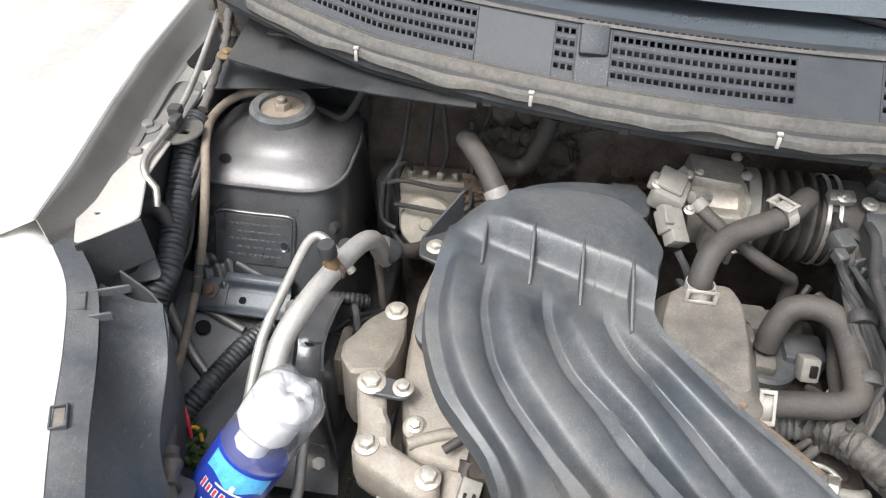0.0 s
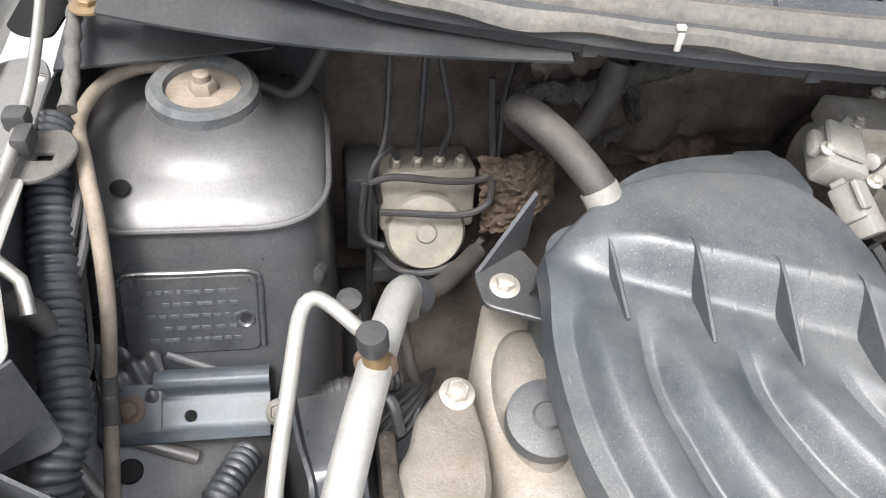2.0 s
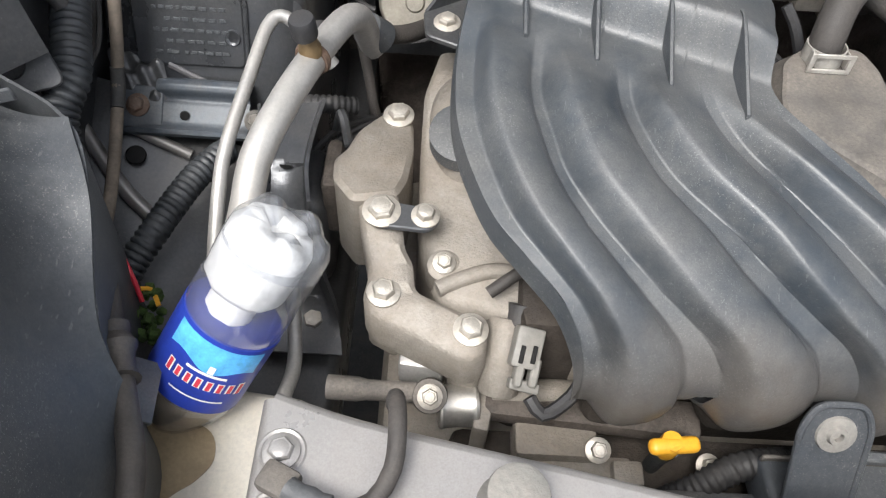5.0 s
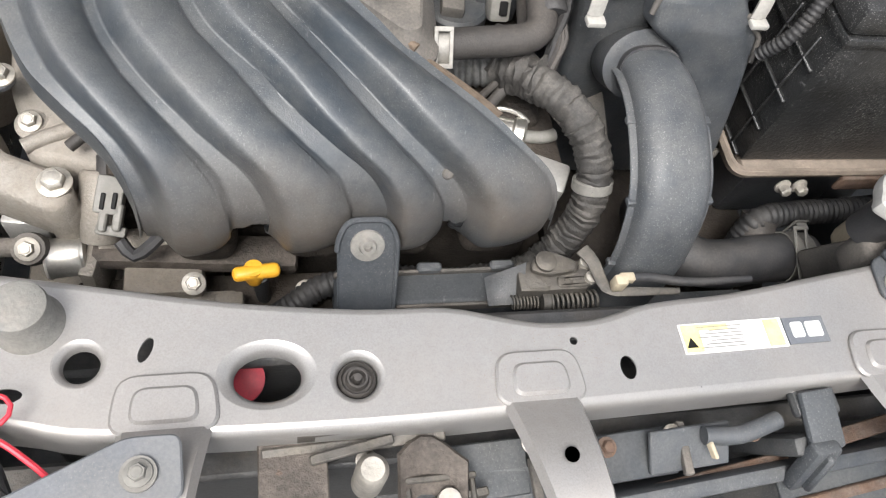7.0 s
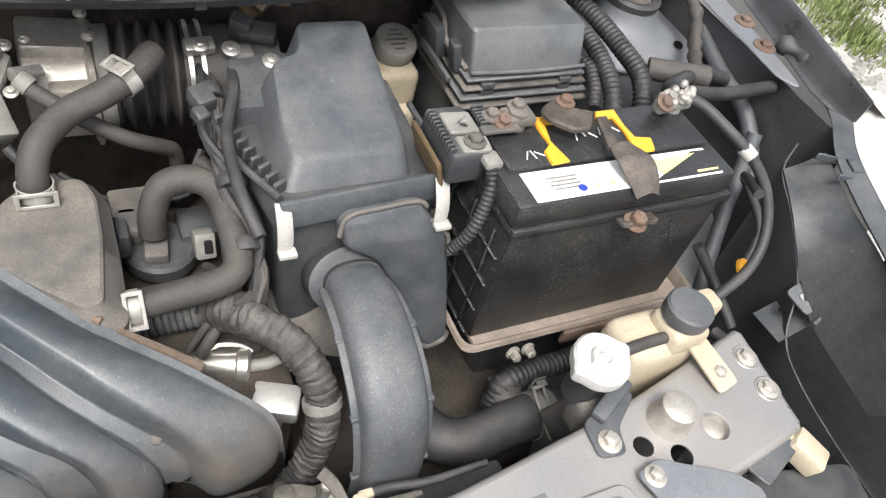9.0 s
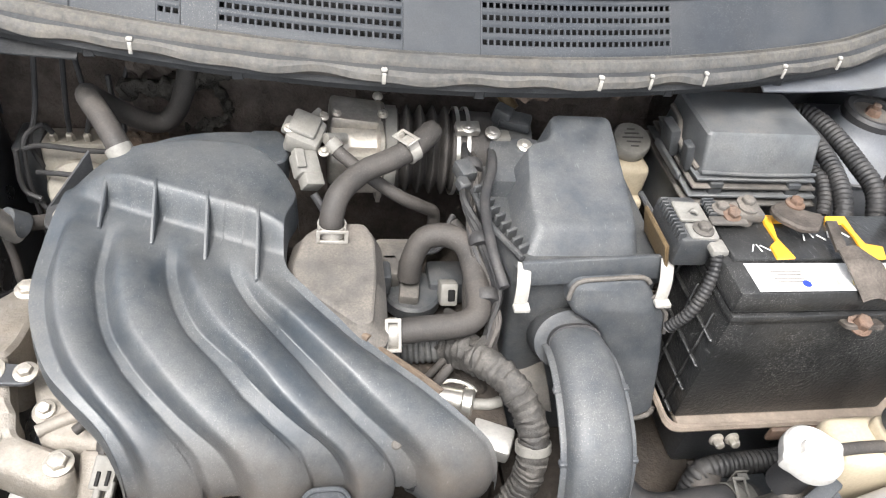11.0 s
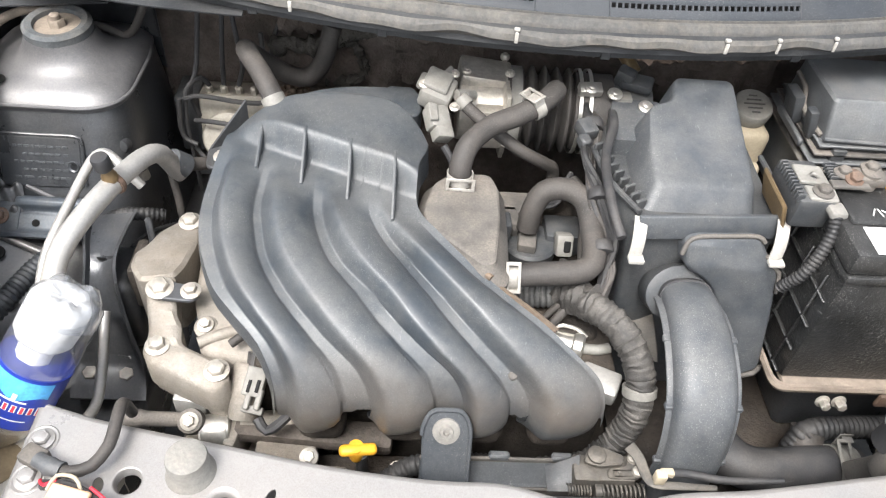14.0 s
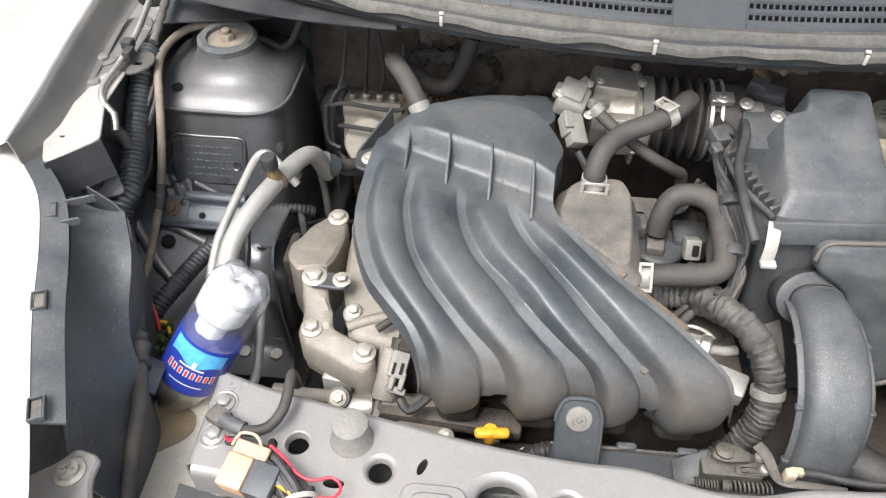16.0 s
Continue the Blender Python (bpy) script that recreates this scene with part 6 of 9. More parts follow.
for sx in (-1, 1):
    L = spline([(x + sx * (0.0235 + 0.0055 * math.sin(math.pi * i / 8)), y, z) for i, (x, y, z) in enumerate(path)], 0.006)
    seam = part("seam", flat_sweep(L[2:], 0.0055, 0.0016, (1, 0.06, 0), 12, 0.006), "greyplastic", t, "flat moulded edge flange")
    for i in range(12, len(L) - 6, 9):
        part("seam_tooth", box(tuple(L[i] + V(sx * 0.003, 0, 0)), (0.007, 0.007, 0.005), 0.001, 1), "greyplastic", seam)

# ---- battery ----
t = thing("battery", (0.345, 0.62, 0.625), "dusty black car battery with white label", "battery")
BX0, BX1, BY0, BY1 = 0.218, 0.452, 0.566, 0.668
cx, cy = (BX0 + BX1) / 2, (BY0 + BY1) / 2
part("case", box((cx, cy, 0.725), (BX1 - BX0, BY1 - BY0, 0.146), 0.004, 2), "battery", t)
part("case_rim", box((cx, cy, 0.800), (BX1 - BX0 + 0.006, BY1 - BY0 + 0.006, 0.010), 0.002, 2), "battery", t)
lid = part("lid", box((cx - 0.004, cy, 0.818), (BX1 - BX0 + 0.002, BY1 - BY0 + 0.002, 0.024), 0.005, 2, top=(0.985, 0.97)), "battery", t, "glossy black lid")
part("lid_raised", box((cx - 0.004, cy + 0.018, 0.831), (0.216, 0.060, 0.006), 0.003, 2), "battery", lid)
part("label", box((cx - 0.004, BY0 + 0.0195, 0.8306), (0.198, 0.033, 0.0008), 0, 1), "labelwhite", lid, "white printed label strip")
part("label_dark", moved(plate([(-0.030, -0.0145), (0.046, -0.0145), (0.046, 0.013), (0.030, 0.0135)], (), 0, 0.0006, 0), pose(cx + 0.048, BY0 + 0.0195, 0.8311)), "battery", lid, "black part of the printed label")
part("label_yellow", moved(plate([(-0.018, -0.0085), (0.030, 0.0105), (-0.024, 0.0085)], (), 0, 0.0006, 0), pose(cx + 0.050, BY0 + 0.0195, 0.8319)), "labelyellow", lid)
part("text_bar", box((cx + 0.080, BY0 + 0.0085, 0.8319), (0.024, 0.0024, 0.0004), 0, 1), "labelyellow", lid)
part("label_dot", lathe([(0.004, 0), (0.004, 0.0006), (0, 0.0006)], 16, pose(cx - 0.055, BY0 + 0.011, 0.831)), "blue", lid)
for i in range(3):
    part("label_mark", moved(plate([(-0.003, -0.003), (0.003, -0.003), (0, 0.004)], (), 0, 0.0006, 0), pose(cx - 0.04 + 0.016 * i, BY0 + 0.012, 0.831)), "labelyellow", lid)
for i in range(4):
    part("text_bar", box((cx - 0.068, BY0 + 0.026 - 0.0042 * i, 0.8312), (0.030 - 0.004 * (i % 2), 0.0018, 0.0003), 0, 1), "gasket", lid)
for outline in ([(0.2750, 0.6610), (0.3250, 0.6590), (0.3200, 0.6510), (0.2820, 0.6510), (0.2760, 0.6290), (0.2810, 0.6040), (0.2630, 0.6030), (0.2640, 0.6190), (0.2730, 0.6260), (0.2730, 0.6480)],
                [(0.3420, 0.6600), (0.3630, 0.6600), (0.3610, 0.6380), (0.3620, 0.6220), (0.3780, 0.6180), (0.3720, 0.6030), (0.3520, 0.6030), (0.3560, 0.6310), (0.3550, 0.6500), (0.3370, 0.6510)]):
    part("handle_strip", plate(outline, (), 0.834, 0.8365, 0.0006), "yellow", lid, "yellow folding handle strip")
for i in range(7):
    part("hand_mark", box((cx - 0.03 + 0.009 * i, 0.632 + 0.004 * (i % 2), 0.8345), (0.0012, 0.009, 0.0006), 0, 1, rot=(0, 0, 30 * (i % 3) - 20)), "labelwhite", lid)
for i in range(3):
    part("hand_mark", box((cx - 0.088 + 0.006 * i, 0.618, 0.8345), (0.001, 0.010, 0.0005), 0, 1, rot=(0, 0, 40 * i - 30)), "labelwhite", lid)
for i in range(4):
    z = 0.655 + 0.036 * i
    part("side_rib", box((BX0 - 0.002, cy, z), (0.004, BY1 - BY0 - 0.01, 0.003), 0.001, 1), "battery", t)
for i in range(4):
    part("side_rib", box((BX0 - 0.002, BY0 + 0.020 + 0.036 * i, 0.71), (0.004, 0.003, 0.15), 0.001, 1), "battery", t)
for x, mt in ((BX0 + 0.036, "dustyplastic"), (BX1 - 0.022, "bumpstop")):
    tp = part("terminal", join(lathe([(0.010, 0), (0.009, 0.018), (0.0, 0.019)], 18, pose(x, 0.656, 0.832)), box((x, 0.656, 0.843), (0.030, 0.020, 0.010), 0.003, 2), box((x - 0.018, 0.652, 0.842), (0.014, 0.012, 0.014), 0.003, 2)), mt, t, "corroded terminal clamp")
    part("nut", bolt_bm((x - 0.018, 0.650, 0.846), (0, -0.5, 1), 0.006, 0.006), "rust", tp)
crust = [box((BX1 - 0.022 + random.uniform(-0.016, 0.016), 0.656 + random.uniform(-0.010, 0.010), 0.850 + random.uniform(-0.006, 0.006)), (0.008, 0.007, 0.007), 0.002, 1, rot=(random.uniform(0, 90), 0, random.uniform(0, 90))) for _ in range(14)]
tagged(part("corrosion", join(*crust), "clampzinc", t, "white crusty corrosion"), kind="stuff")

t = thing("battery_clamp", (0.345, 0.60, 0.80), "rusty brown steel hold-down clamp across battery", "clamp")
part("strap", thick(grid(lambda u, v: (0.331 - 0.008 * v + (u - 0.5) * 0.011, 0.640 - 0.036 * v, 0.848 - 0.003 * v), 4, 10), 0.003), "darkrust", t)
part("clamp_arch", thick(grid(lambda u, v: (0.330 + 0.010 * v + (u - 0.5) * (0.024 + 0.012 * math.sin(math.pi * v)), 0.604 - 0.044 * v, 0.846 + 0.005 * math.sin(math.pi * u) - 0.040 * max(0, v - 0.35) ** 1.5), 12, 20), 0.003), "darkrust", t)
part("foot", moved(plate(rounded([(-0.018, -0.010), (0.020, -0.012), (0.022, 0.010), (-0.016, 0.012)], 0.006), (), 0, 0.004, 0.001), pose(0.338, 0.560, 0.797, -20, 0, 0)), "darkrust", t)
part("top_hook", plate(rounded([(0.2760, 0.6570), (0.2950, 0.6680), (0.3030, 0.6560), (0.3270, 0.6470), (0.3110, 0.6260), (0.2940, 0.6260), (0.2770, 0.6420)], 0.006), (), 0.845, 0.850, 0.002), "darkrust", t)
add_bolt(t, (0.336, 0.556, 0.800), (0, -0.3, 1), 0.0075, "rust", "rusty nut", 0.010)
add_bolt(t, (0.303, 0.660, 0.850), (0, 0, 1), 0.006, "rust", "rusty nut")

t = thing("fusible_link_block", (0.205, 0.65, 0.79), "black terminal fuse block with corroded metal plates", "fuse block")
part("body", box((0.198, 0.654, 0.822), (0.036, 0.062, 0.032), 0.004, 2), "plastic", t)
for i in range(11):
    part("fin", box((0.1815, 0.628 + 0.0048 * i, 0.838), (0.007, 0.0022, 0.010), 0.0006, 1), "plastic", t)
for i in range(6):
    part("fin", box((0.222, 0.652 + 0.0040 * i, 0.843), (0.012, 0.0018, 0.006), 0.0005, 1), "plastic", t)
part("plate", plate(rounded([(0.187, 0.647), (0.214, 0.645), (0.214, 0.671), (0.187, 0.673)], 0.003), [circle(0.203, 0.656, 0.0036)], 0.839, 0.842, 0.001), "gasket", t, "pale corroded plate")
part("plate", plate(rounded([(0.190, 0.626), (0.216, 0.624), (0.218, 0.643), (0.190, 0.645)], 0.003), (), 0.837, 0.840, 0.001), "bumpstop", t)
part("bus_bar", box((0.232, 0.645, 0.842), (0.036, 0.010, 0.004), 0.001, 1), "dustyplastic", t, "brown stained bar")
part("lug", box((0.214, 0.620, 0.832), (0.016, 0.018, 0.008), 0.003, 2), "bumpstop", t)
for p, q in (((0.204, 0.635, 0.840), 0.0065), ((0.229, 0.657, 0.845), 0.006), ((0.256, 0.662, 0.848), 0.0065)):
    add_bolt(t, p, (0, 0, 1), q, "dustyplastic")
part("cable", sleeve([(0.214, 0.616, 0.830), (0.212, 0.606, 0.816), (0.206, 0.598, 0.795), (0.198, 0.594, 0.775), (0.19, 0.60, 0.75)], 0.0060, 0.0042, 0.0012, 12), "corrug", t, sharp=75)
part("side_cover", box((0.1765, 0.655, 0.812), (0.004, 0.058, 0.034), 0.002, 1, rot=(0, -18, 0)), "brass", t, "brown stained cover")

t = thing("battery_tray", (0.34, 0.62, 0.60), "rusty dust-covered steel battery tray", "battery tray")
part("pan", box((0.350, 0.648, 0.647), (0.258, 0.180, 0.008), 0.003, 2), "traydust", t)
part("rim", thick(loft([[(x, y, z) for x, y in rounded([(0.2115 - o, 0.735), (0.2115 - o, 0.5565 - o), (0.482 + o, 0.5565 - o), (0.482 + o, 0.735)], 0.016, 6)] for o, z in ((0.0, 0.642), (0.001, 0.654), (0.004, 0.660), (0.0075, 0.6605), (0.009, 0.656))], False), 0.0015), "traydust", t, "rolled dusty tan rim")
part("bracket", box((0.365, 0.546, 0.646), (0.10, 0.006, 0.018), 0.003, 2), "rust", t)
part("support", box((0.35, 0.65, 0.582), (0.16, 0.12, 0.124), 0.01, 2), "blackpaint", t)
part("strut", tube([(0.50, 0.545, 0.63), (0.53, 0.60, 0.72), (0.555, 0.64, 0.80)], 0.008, 10), "greyplastic", t)
for x in (0.258, 0.275, 0.372, 0.42):
    add_bolt(t, (x, 0.544, 0.645), (0, -1, 0.2), 0.005, "bolt", h=0.010)

# ---- relay and fuse box, brake fluid ----
t = thing("fuse_box", (0.36, 0.84, 0.70), "dusty black plastic fuse and relay box", "fuse box")
part("lower_box", box((0.348, 0.840, 0.725), (0.150, 0.108, 0.075), 0.006, 2), "plastic", t)
for i in range(4):
    g = 0.004 + 0.0030 * i
    part("rim", box((0.347, 0.832, 0.7905 - 0.0090 * i), (0.136 + 2 * g, 0.114 + 2 * g, 0.0035), 0.001, 1), "dustyplastic" if i % 2 else "dustygrey", t)
part("rim_core", box((0.347, 0.834, 0.773), (0.140, 0.116, 0.038), 0.003, 2), "plastic", t)
cov = part("cover", loft([lid_ring(0.790, 0.281, 0.416, 0.775, 0.279, 0.414, 0.888, 0.006), lid_ring(0.8345, 0.279, 0.415, 0.7905, 0.279, 0.413, 0.880, 0.006), lid_ring(0.8375, 0.2815, 0.4125, 0.7935, 0.2815, 0.4105, 0.877, 0.005)]), "dustygrey", t, "dust greyed lid", 30)
part("cover_lip", tube([(0.279, 0.776, 0.797), (0.35, 0.773, 0.797), (0.418, 0.776, 0.797)], 0.0022, 8), "dustygrey", cov)
part("left_latch", join(box((0.271, 0.800, 0.802), (0.010, 0.016, 0.034), 0.003, 2, rot=(0, -14, 0)), box((0.266, 0.838, 0.800), (0.012, 0.030, 0.036), 0.003, 2, rot=(0, -14, 0)), box((0.262, 0.820, 0.783), (0.006, 0.070, 0.010), 0.002, 1)), "plastic", t)
part("side_groove", tube([(0.277, 0.875, 0.818), (0.275, 0.845, 0.816), (0.272, 0.830, 0.805), (0.273, 0.812, 0.800), (0.280, 0.785, 0.795)], 0.003, 8), "dustyplastic", t)
for x in (0.300, 0.395):
    part("latch", box((x, 0.772, 0.778), (0.016, 0.008, 0.020), 0.002, 2), "plastic", t)

t = thing("brake_fluid_reservoir", (0.245, 0.88, 0.70), "cream plastic brake fluid reservoir with grey cap", "reservoir")
part("tank", join(box((0.235, 0.880, 0.725), (0.060, 0.075, 0.050), 0.010, 3), box((0.240, 0.855, 0.690), (0.046, 0.050, 0.04), 0.008, 3), lathe([(0.020, 0), (0.020, 0.014)], 28, aim((0.241, 0.880, 0.748), (0, -0.3, 1)))), "cream", t)
cap = part("cap", lathe([(0.023, 0.0), (0.024, 0.002), (0.024, 0.014), (0.022, 0.017), (0.0, 0.0175)], 36, aim((0.241, 0.878, 0.757), (0, -0.35, 1))), "gasket", t, "grey ribbed cap with raised bars")
for i in range(5):
    part("text_bar", moved(box((0, 0.012 - 0.006 * i, 0.018), (0.026 - 0.008 * abs(i - 2), 0.002, 0.0008), 0.0002, 1), aim((0.241, 0.878, 0.757), (0, -0.35, 1))), "seal", cap)

# ---- radiator end: cap, hose, tank ----
t = thing("radiator_filler", (0.265, 0.455, 0.60), "radiator neck with pale pressure cap", "radiator cap")
rc = V(0.262, 0.462, 0.752)
part("neck", lathe([(0.015, -0.05), (0.015, -0.014), (0.022, -0.009), (0.022, -0.003)], 28, aim(rc, (0, -0.05, 1))), "blackrubber", t)


def cap_ring(r, z, n=56):
    out = []
    for i in range(n):
        a = 2 * math.pi * i / n
        k = 0.86 * r * (1 + 0.20 * max(0, math.cos(2 * a)) ** 10)
        out.append((k * math.cos(a), k * math.sin(a), z))
    return out


part("cap", moved(loft([cap_ring(0.0275, -0.008), cap_ring(0.029, -0.004), cap_ring(0.0285, 0.0035), cap_ring(0.026, 0.006), cap_ring(0.018, 0.0045), cap_ring(0.0125, 0.0045), cap_ring(0.011, 0.0085), cap_ring(0.008, 0.0085), cap_ring(0.006, 0.0065), cap_ring(0.003, 0.0085)]), aim(rc, (0, -0.05, 1), 0.15)), "capwhite", t, "worn whitish pressure cap with two ears", 24)
part("overflow_pipe", tube([rc + V(0.024, 0.006, -0.008), rc + V(0.06, 0.010, -0.012), rc + V(0.10, 0.012, -0.016)], 0.0055, 10), "rubber", t)
part("tank_end", box((0.272, 0.450, 0.690), (0.040, 0.028, 0.040), 0.008, 3), "dustyplastic", t)
t = thing("coolant_tank", (0.36, 0.47, 0.60), "yellowed plastic coolant expansion tank with grey cap", "coolant tank")
part("tank", join(box((0.348, 0.485, 0.675), (0.085, 0.050, 0.12), 0.012, 3), box((0.366, 0.480, 0.735), (0.042, 0.040, 0.03), 0.008, 3), box((0.402, 0.492, 0.742), (0.026, 0.024, 0.022), 0.006, 2)), "cream", t)
part("mount_tab", moved(plate(rounded([(-0.013, -0.055), (0.013, -0.055), (0.011, 0.012), (-0.011, 0.012)], 0.006), (), 0, 0.004, 0.0015), pose(0.378, 0.472, 0.730, 12, 0, 12)), "cream", t)
add_bolt(t, (0.386, 0.4335, 0.722), (0, 0, 1), 0.0062)
part("cap", lathe([(0.0205, 0.0), (0.0215, 0.002), (0.0215, 0.014), (0.0195, 0.0165), (0.0, 0.017)], 32, aim((0.366, 0.482, 0.750), (0, 0, 1))), "greyplastic", t, "dark grey screw cap")
hose("radiator_hose", [(0.160, 0.575, 0.545), (0.160, 0.548, 0.575), (0.162, 0.524, 0.590), (0.171, 0.504, 0.594), (0.188, 0.495, 0.594), (0.211, 0.493, 0.594), (0.240, 0.496, 0.594), (0.271, 0.498, 0.593), (0.300, 0.497, 0.592)], 0.0225, "blackrubber", "thick black rubber radiator hose with clamp", 22,
     clamps=[((0.276, 0.498, 0.593), (1, 0.02, -0.03), 0.023, (0, -0.4, 1)), ((0.288, 0.4975, 0.5925), (1, 0.0, -0.03), 0.023, None)])
single("hose_bracket", box((0.288, 0.470, 0.640), (0.040, 0.030, 0.050), 0.004, 2, rot=(20, 0, 10)), "dustyplastic", "dusty steel plate beside radiator hose end", "bracket")

# ---- bottle pushed neck-down into the washer tank ----
t = thing("washer_tank", (-0.52, 0.42, 0.42), "stained translucent washer fluid tank", "washer tank")
part("tank", box((-0.512, 0.428, 0.542), (0.118, 0.190, 0.13), 0.014, 3, rot=(0, 0, -6)), "tankplastic", t)
part("stain", plate(smooth2([(-0.560, 0.462), (-0.556, 0.486), (-0.535, 0.494), (-0.512, 0.486), (-0.506, 0.468), (-0.514, 0.454), (-0.524, 0.446), (-0.536, 0.438), (-0.546, 0.448)], 5), (), 0.6075, 0.6082, 0.0), "sludge", t, "brown rust stain")
A, B = V(-0.5570, 0.4870, 0.5800), V(-0.4550, 0.5640, 0.7410)
ax = (B - A).normalized()
BL = (B - A).length
bt = thing("plastic_bottle", tuple(A), "upturned clear plastic bottle with blue label", "bottle")
at = aim(A, ax)
r0 = 0.0325
prof = [(0.011, 0.0), (0.011, 0.018), (0.014, 0.026), (0.024, 0.045), (0.031, 0.062), (r0, 0.070), (r0 - 0.0015, 0.074), (r0 - 0.0015, 0.128), (r0, 0.132), (r0, 0.150), (r0 - 0.001, 0.160), (r0, 0.168), (r0, BL - 0.022)]
part("bottle_wall", lathe(prof, 48, at), "clear", bt, "", 60).data.polygons


def petal(r, z, k, n=60):
    out = []
    for i in range(n):
        a = 2 * math.pi * i / n
        out.append((r * math.cos(a), r * math.sin(a), z + k * math.cos(5 * a)))
    return out


part("bottle_base", moved(loft([petal(r0, BL - 0.022, 0.0), petal(r0 - 0.001, BL - 0.010, 0.001), petal(r0 - 0.006, BL - 0.002, 0.003), petal(r0 - 0.014, BL + 0.001, 0.003), petal(r0 - 0.024, BL - 0.008, 0.001), petal(0.003, BL - 0.012, 0.0)]), at), "clear", bt, "ridged clear base", 60)
def lumpy(r, z, k, n=48):
    return [((r + k * noise.noise(V(3 * math.cos(a), 3 * math.sin(a), z * 90))) * math.cos(a), (r + k * noise.noise(V(3 * math.cos(a), 3 * math.sin(a), z * 90))) * math.sin(a), z + k * noise.noise(V(2 * math.cos(a), 2 * math.sin(a), z * 70 + 5))) for a in (2 * math.pi * i / n for i in range(n))]


wad_at = Matrix.Translation((-0.0045, 0.001, 0.001)) @ at
part("filter_wad", moved(loft([lumpy(0.002, BL - 0.054, 0.0), lumpy(0.0235, BL - 0.053, 0.001), lumpy(0.0262, BL - 0.049, 0.0015), lumpy(0.0270, BL - 0.030, 0.002), lumpy(0.0265, BL - 0.014, 0.002), lumpy(0.0225, BL - 0.006, 0.003), lumpy(0.012, BL - 0.006, 0.004), lumpy(0.002, BL - 0.008, 0.001)]), wad_at), "foam", bt, "crumpled white wad inside", 80)
part("inner_roll", moved(loft([lumpy(0.0135, 0.075, 0.001), lumpy(0.0145, BL - 0.090, 0.002), lumpy(0.0160, BL - 0.050, 0.001)]), wad_at), "foam", bt, "rolled white paper inside", 80)
part("liquid_tint", lathe([(0.009, 0.004), (0.013, 0.028), (0.023, 0.046), (0.0285, 0.062), (0.0285, 0.066), (0.0, 0.066)], 32, at), "sludge", bt, "dirty brown residue in the neck")
labl = part("label", lathe([(r0 + 0.0003, 0.072), (r0 + 0.0003, 0.130)], 48, at), "blue", bt, "dark blue printed wrap label")


def on_label(a0, a1, h0, h1, off=0.0007, n=16, wave=0.0):
    """A printed patch on the label, between two angles and heights."""
    def f(u, v):
        a = a0 + (a1 - a0) * u
        h = h0 + (h1 - h0) * v + wave * math.sin(u * 9) * (1 - v)
        return at @ V((r0 + off) * math.cos(a), (r0 + off) * math.sin(a), h)
    return grid(f, n, 3)


face_a = math.atan2((at.to_3x3().inverted() @ V(0.25, -0.75, 0.6)).y, (at.to_3x3().inverted() @ V(0.25, -0.75, 0.6)).x)
part("sky_print", on_label(face_a - 1.0, face_a + 0.85, 0.108, 0.127, wave=0.003), "skyblue", labl, "light blue wave print")
for i in range(8):
    a = face_a - 0.80 + 0.21 * i
    hgt = 0.008 + 0.002 * (i in (0, 7))
    part("logo_bar", join(on_label(a, a + 0.14, 0.096 - hgt / 2, 0.096 + hgt / 2, 0.0009, 4)), "labelwhite", labl)
    part("logo_bar", join(on_label(a + 0.03, a + 0.11, 0.0965 - hgt / 2, 0.0955 + hgt / 2, 0.0012, 4)), "redprint", labl)
part("text_bar", on_label(face_a - 0.45, face_a + 0.35, 0.1035, 0.1055, 0.0012, 8), "labelwhite", labl)
part("text_bar", on_label(face_a - 0.55, face_a + 0.55, 0.0825, 0.0838, 0.0009, 8), "labelwhite", labl)
part("drop_print", on_label(face_a - 0.06, face_a + 0.06, 0.106, 0.112, 0.0013, 6), "labelwhite", labl)


# ---- engine front, timing cover, mount ----
eng = thing("engine", (-0.2, 0.65, 0.25), "dust-caked cast aluminium engine block and cylinder head", "engine")
part("timing_cover", plate(rounded([(-0.370, 0.602), (-0.364, 0.574), (-0.328, 0.566), (-0.300, 0.556), (-0.235, 0.545), (-0.235, 0.80), (-0.372, 0.81), (-0.384, 0.76), (-0.384, 0.69), (-0.381, 0.636)], 0.008), (), 0.30, 0.655, 0.006, lambda x, y: 0.12 * (y - 0.62)), "alu", eng, "beige timing chain cover", 50)
part("cover_ridge", tube([(-0.366, 0.582, 0.650), (-0.345, 0.592, 0.652), (-0.325, 0.598, 0.653), (-0.300, 0.598, 0.650)], 0.006, 10), "alu", eng)
part("vent_tube", tube([(-0.331, 0.572, 0.664), (-0.318, 0.580, 0.670), (-0.300, 0.592, 0.674)], 0.0045, 12), "rubber", eng, "short grey rubber tube")
part("cover_dome", moved(lathe([(0.034, -0.03), (0.033, 0.012), (0.027, 0.021), (0.012, 0.025), (0.0, 0.0255)], 36), Matrix.Translation((-0.350, 0.725, 0.664)) @ Matrix.Diagonal((0.85, 1.6, 1, 1))), "alu", eng, "domed beige cover", 50)
part("cover_boss", lathe([(0.013, -0.03), (0.012, 0.0), (0.008, 0.002), (0.0, 0.002)], 20, aim((-0.362, 0.601, 0.652), (0, -0.3, 1))), "alu", eng)
add_bolt(eng, (-0.362, 0.601, 0.655), (0, -0.3, 1), 0.0055)
part("cam_cap", lathe([(0.026, -0.01), (0.026, 0.004), (0.022, 0.006), (0.010, 0.006), (0.008, 0.009), (0.0, 0.009)], 30, aim((-0.352, 0.694, 0.690), (-0.05, -0.2, 1))), "greyplastic", eng, "round dusty cover cap")
part("head", box((-0.13, 0.68, 0.55), (0.36, 0.26, 0.22), 0.012, 2), "grime_and_shade", eng, "grimy dark cylinder head")
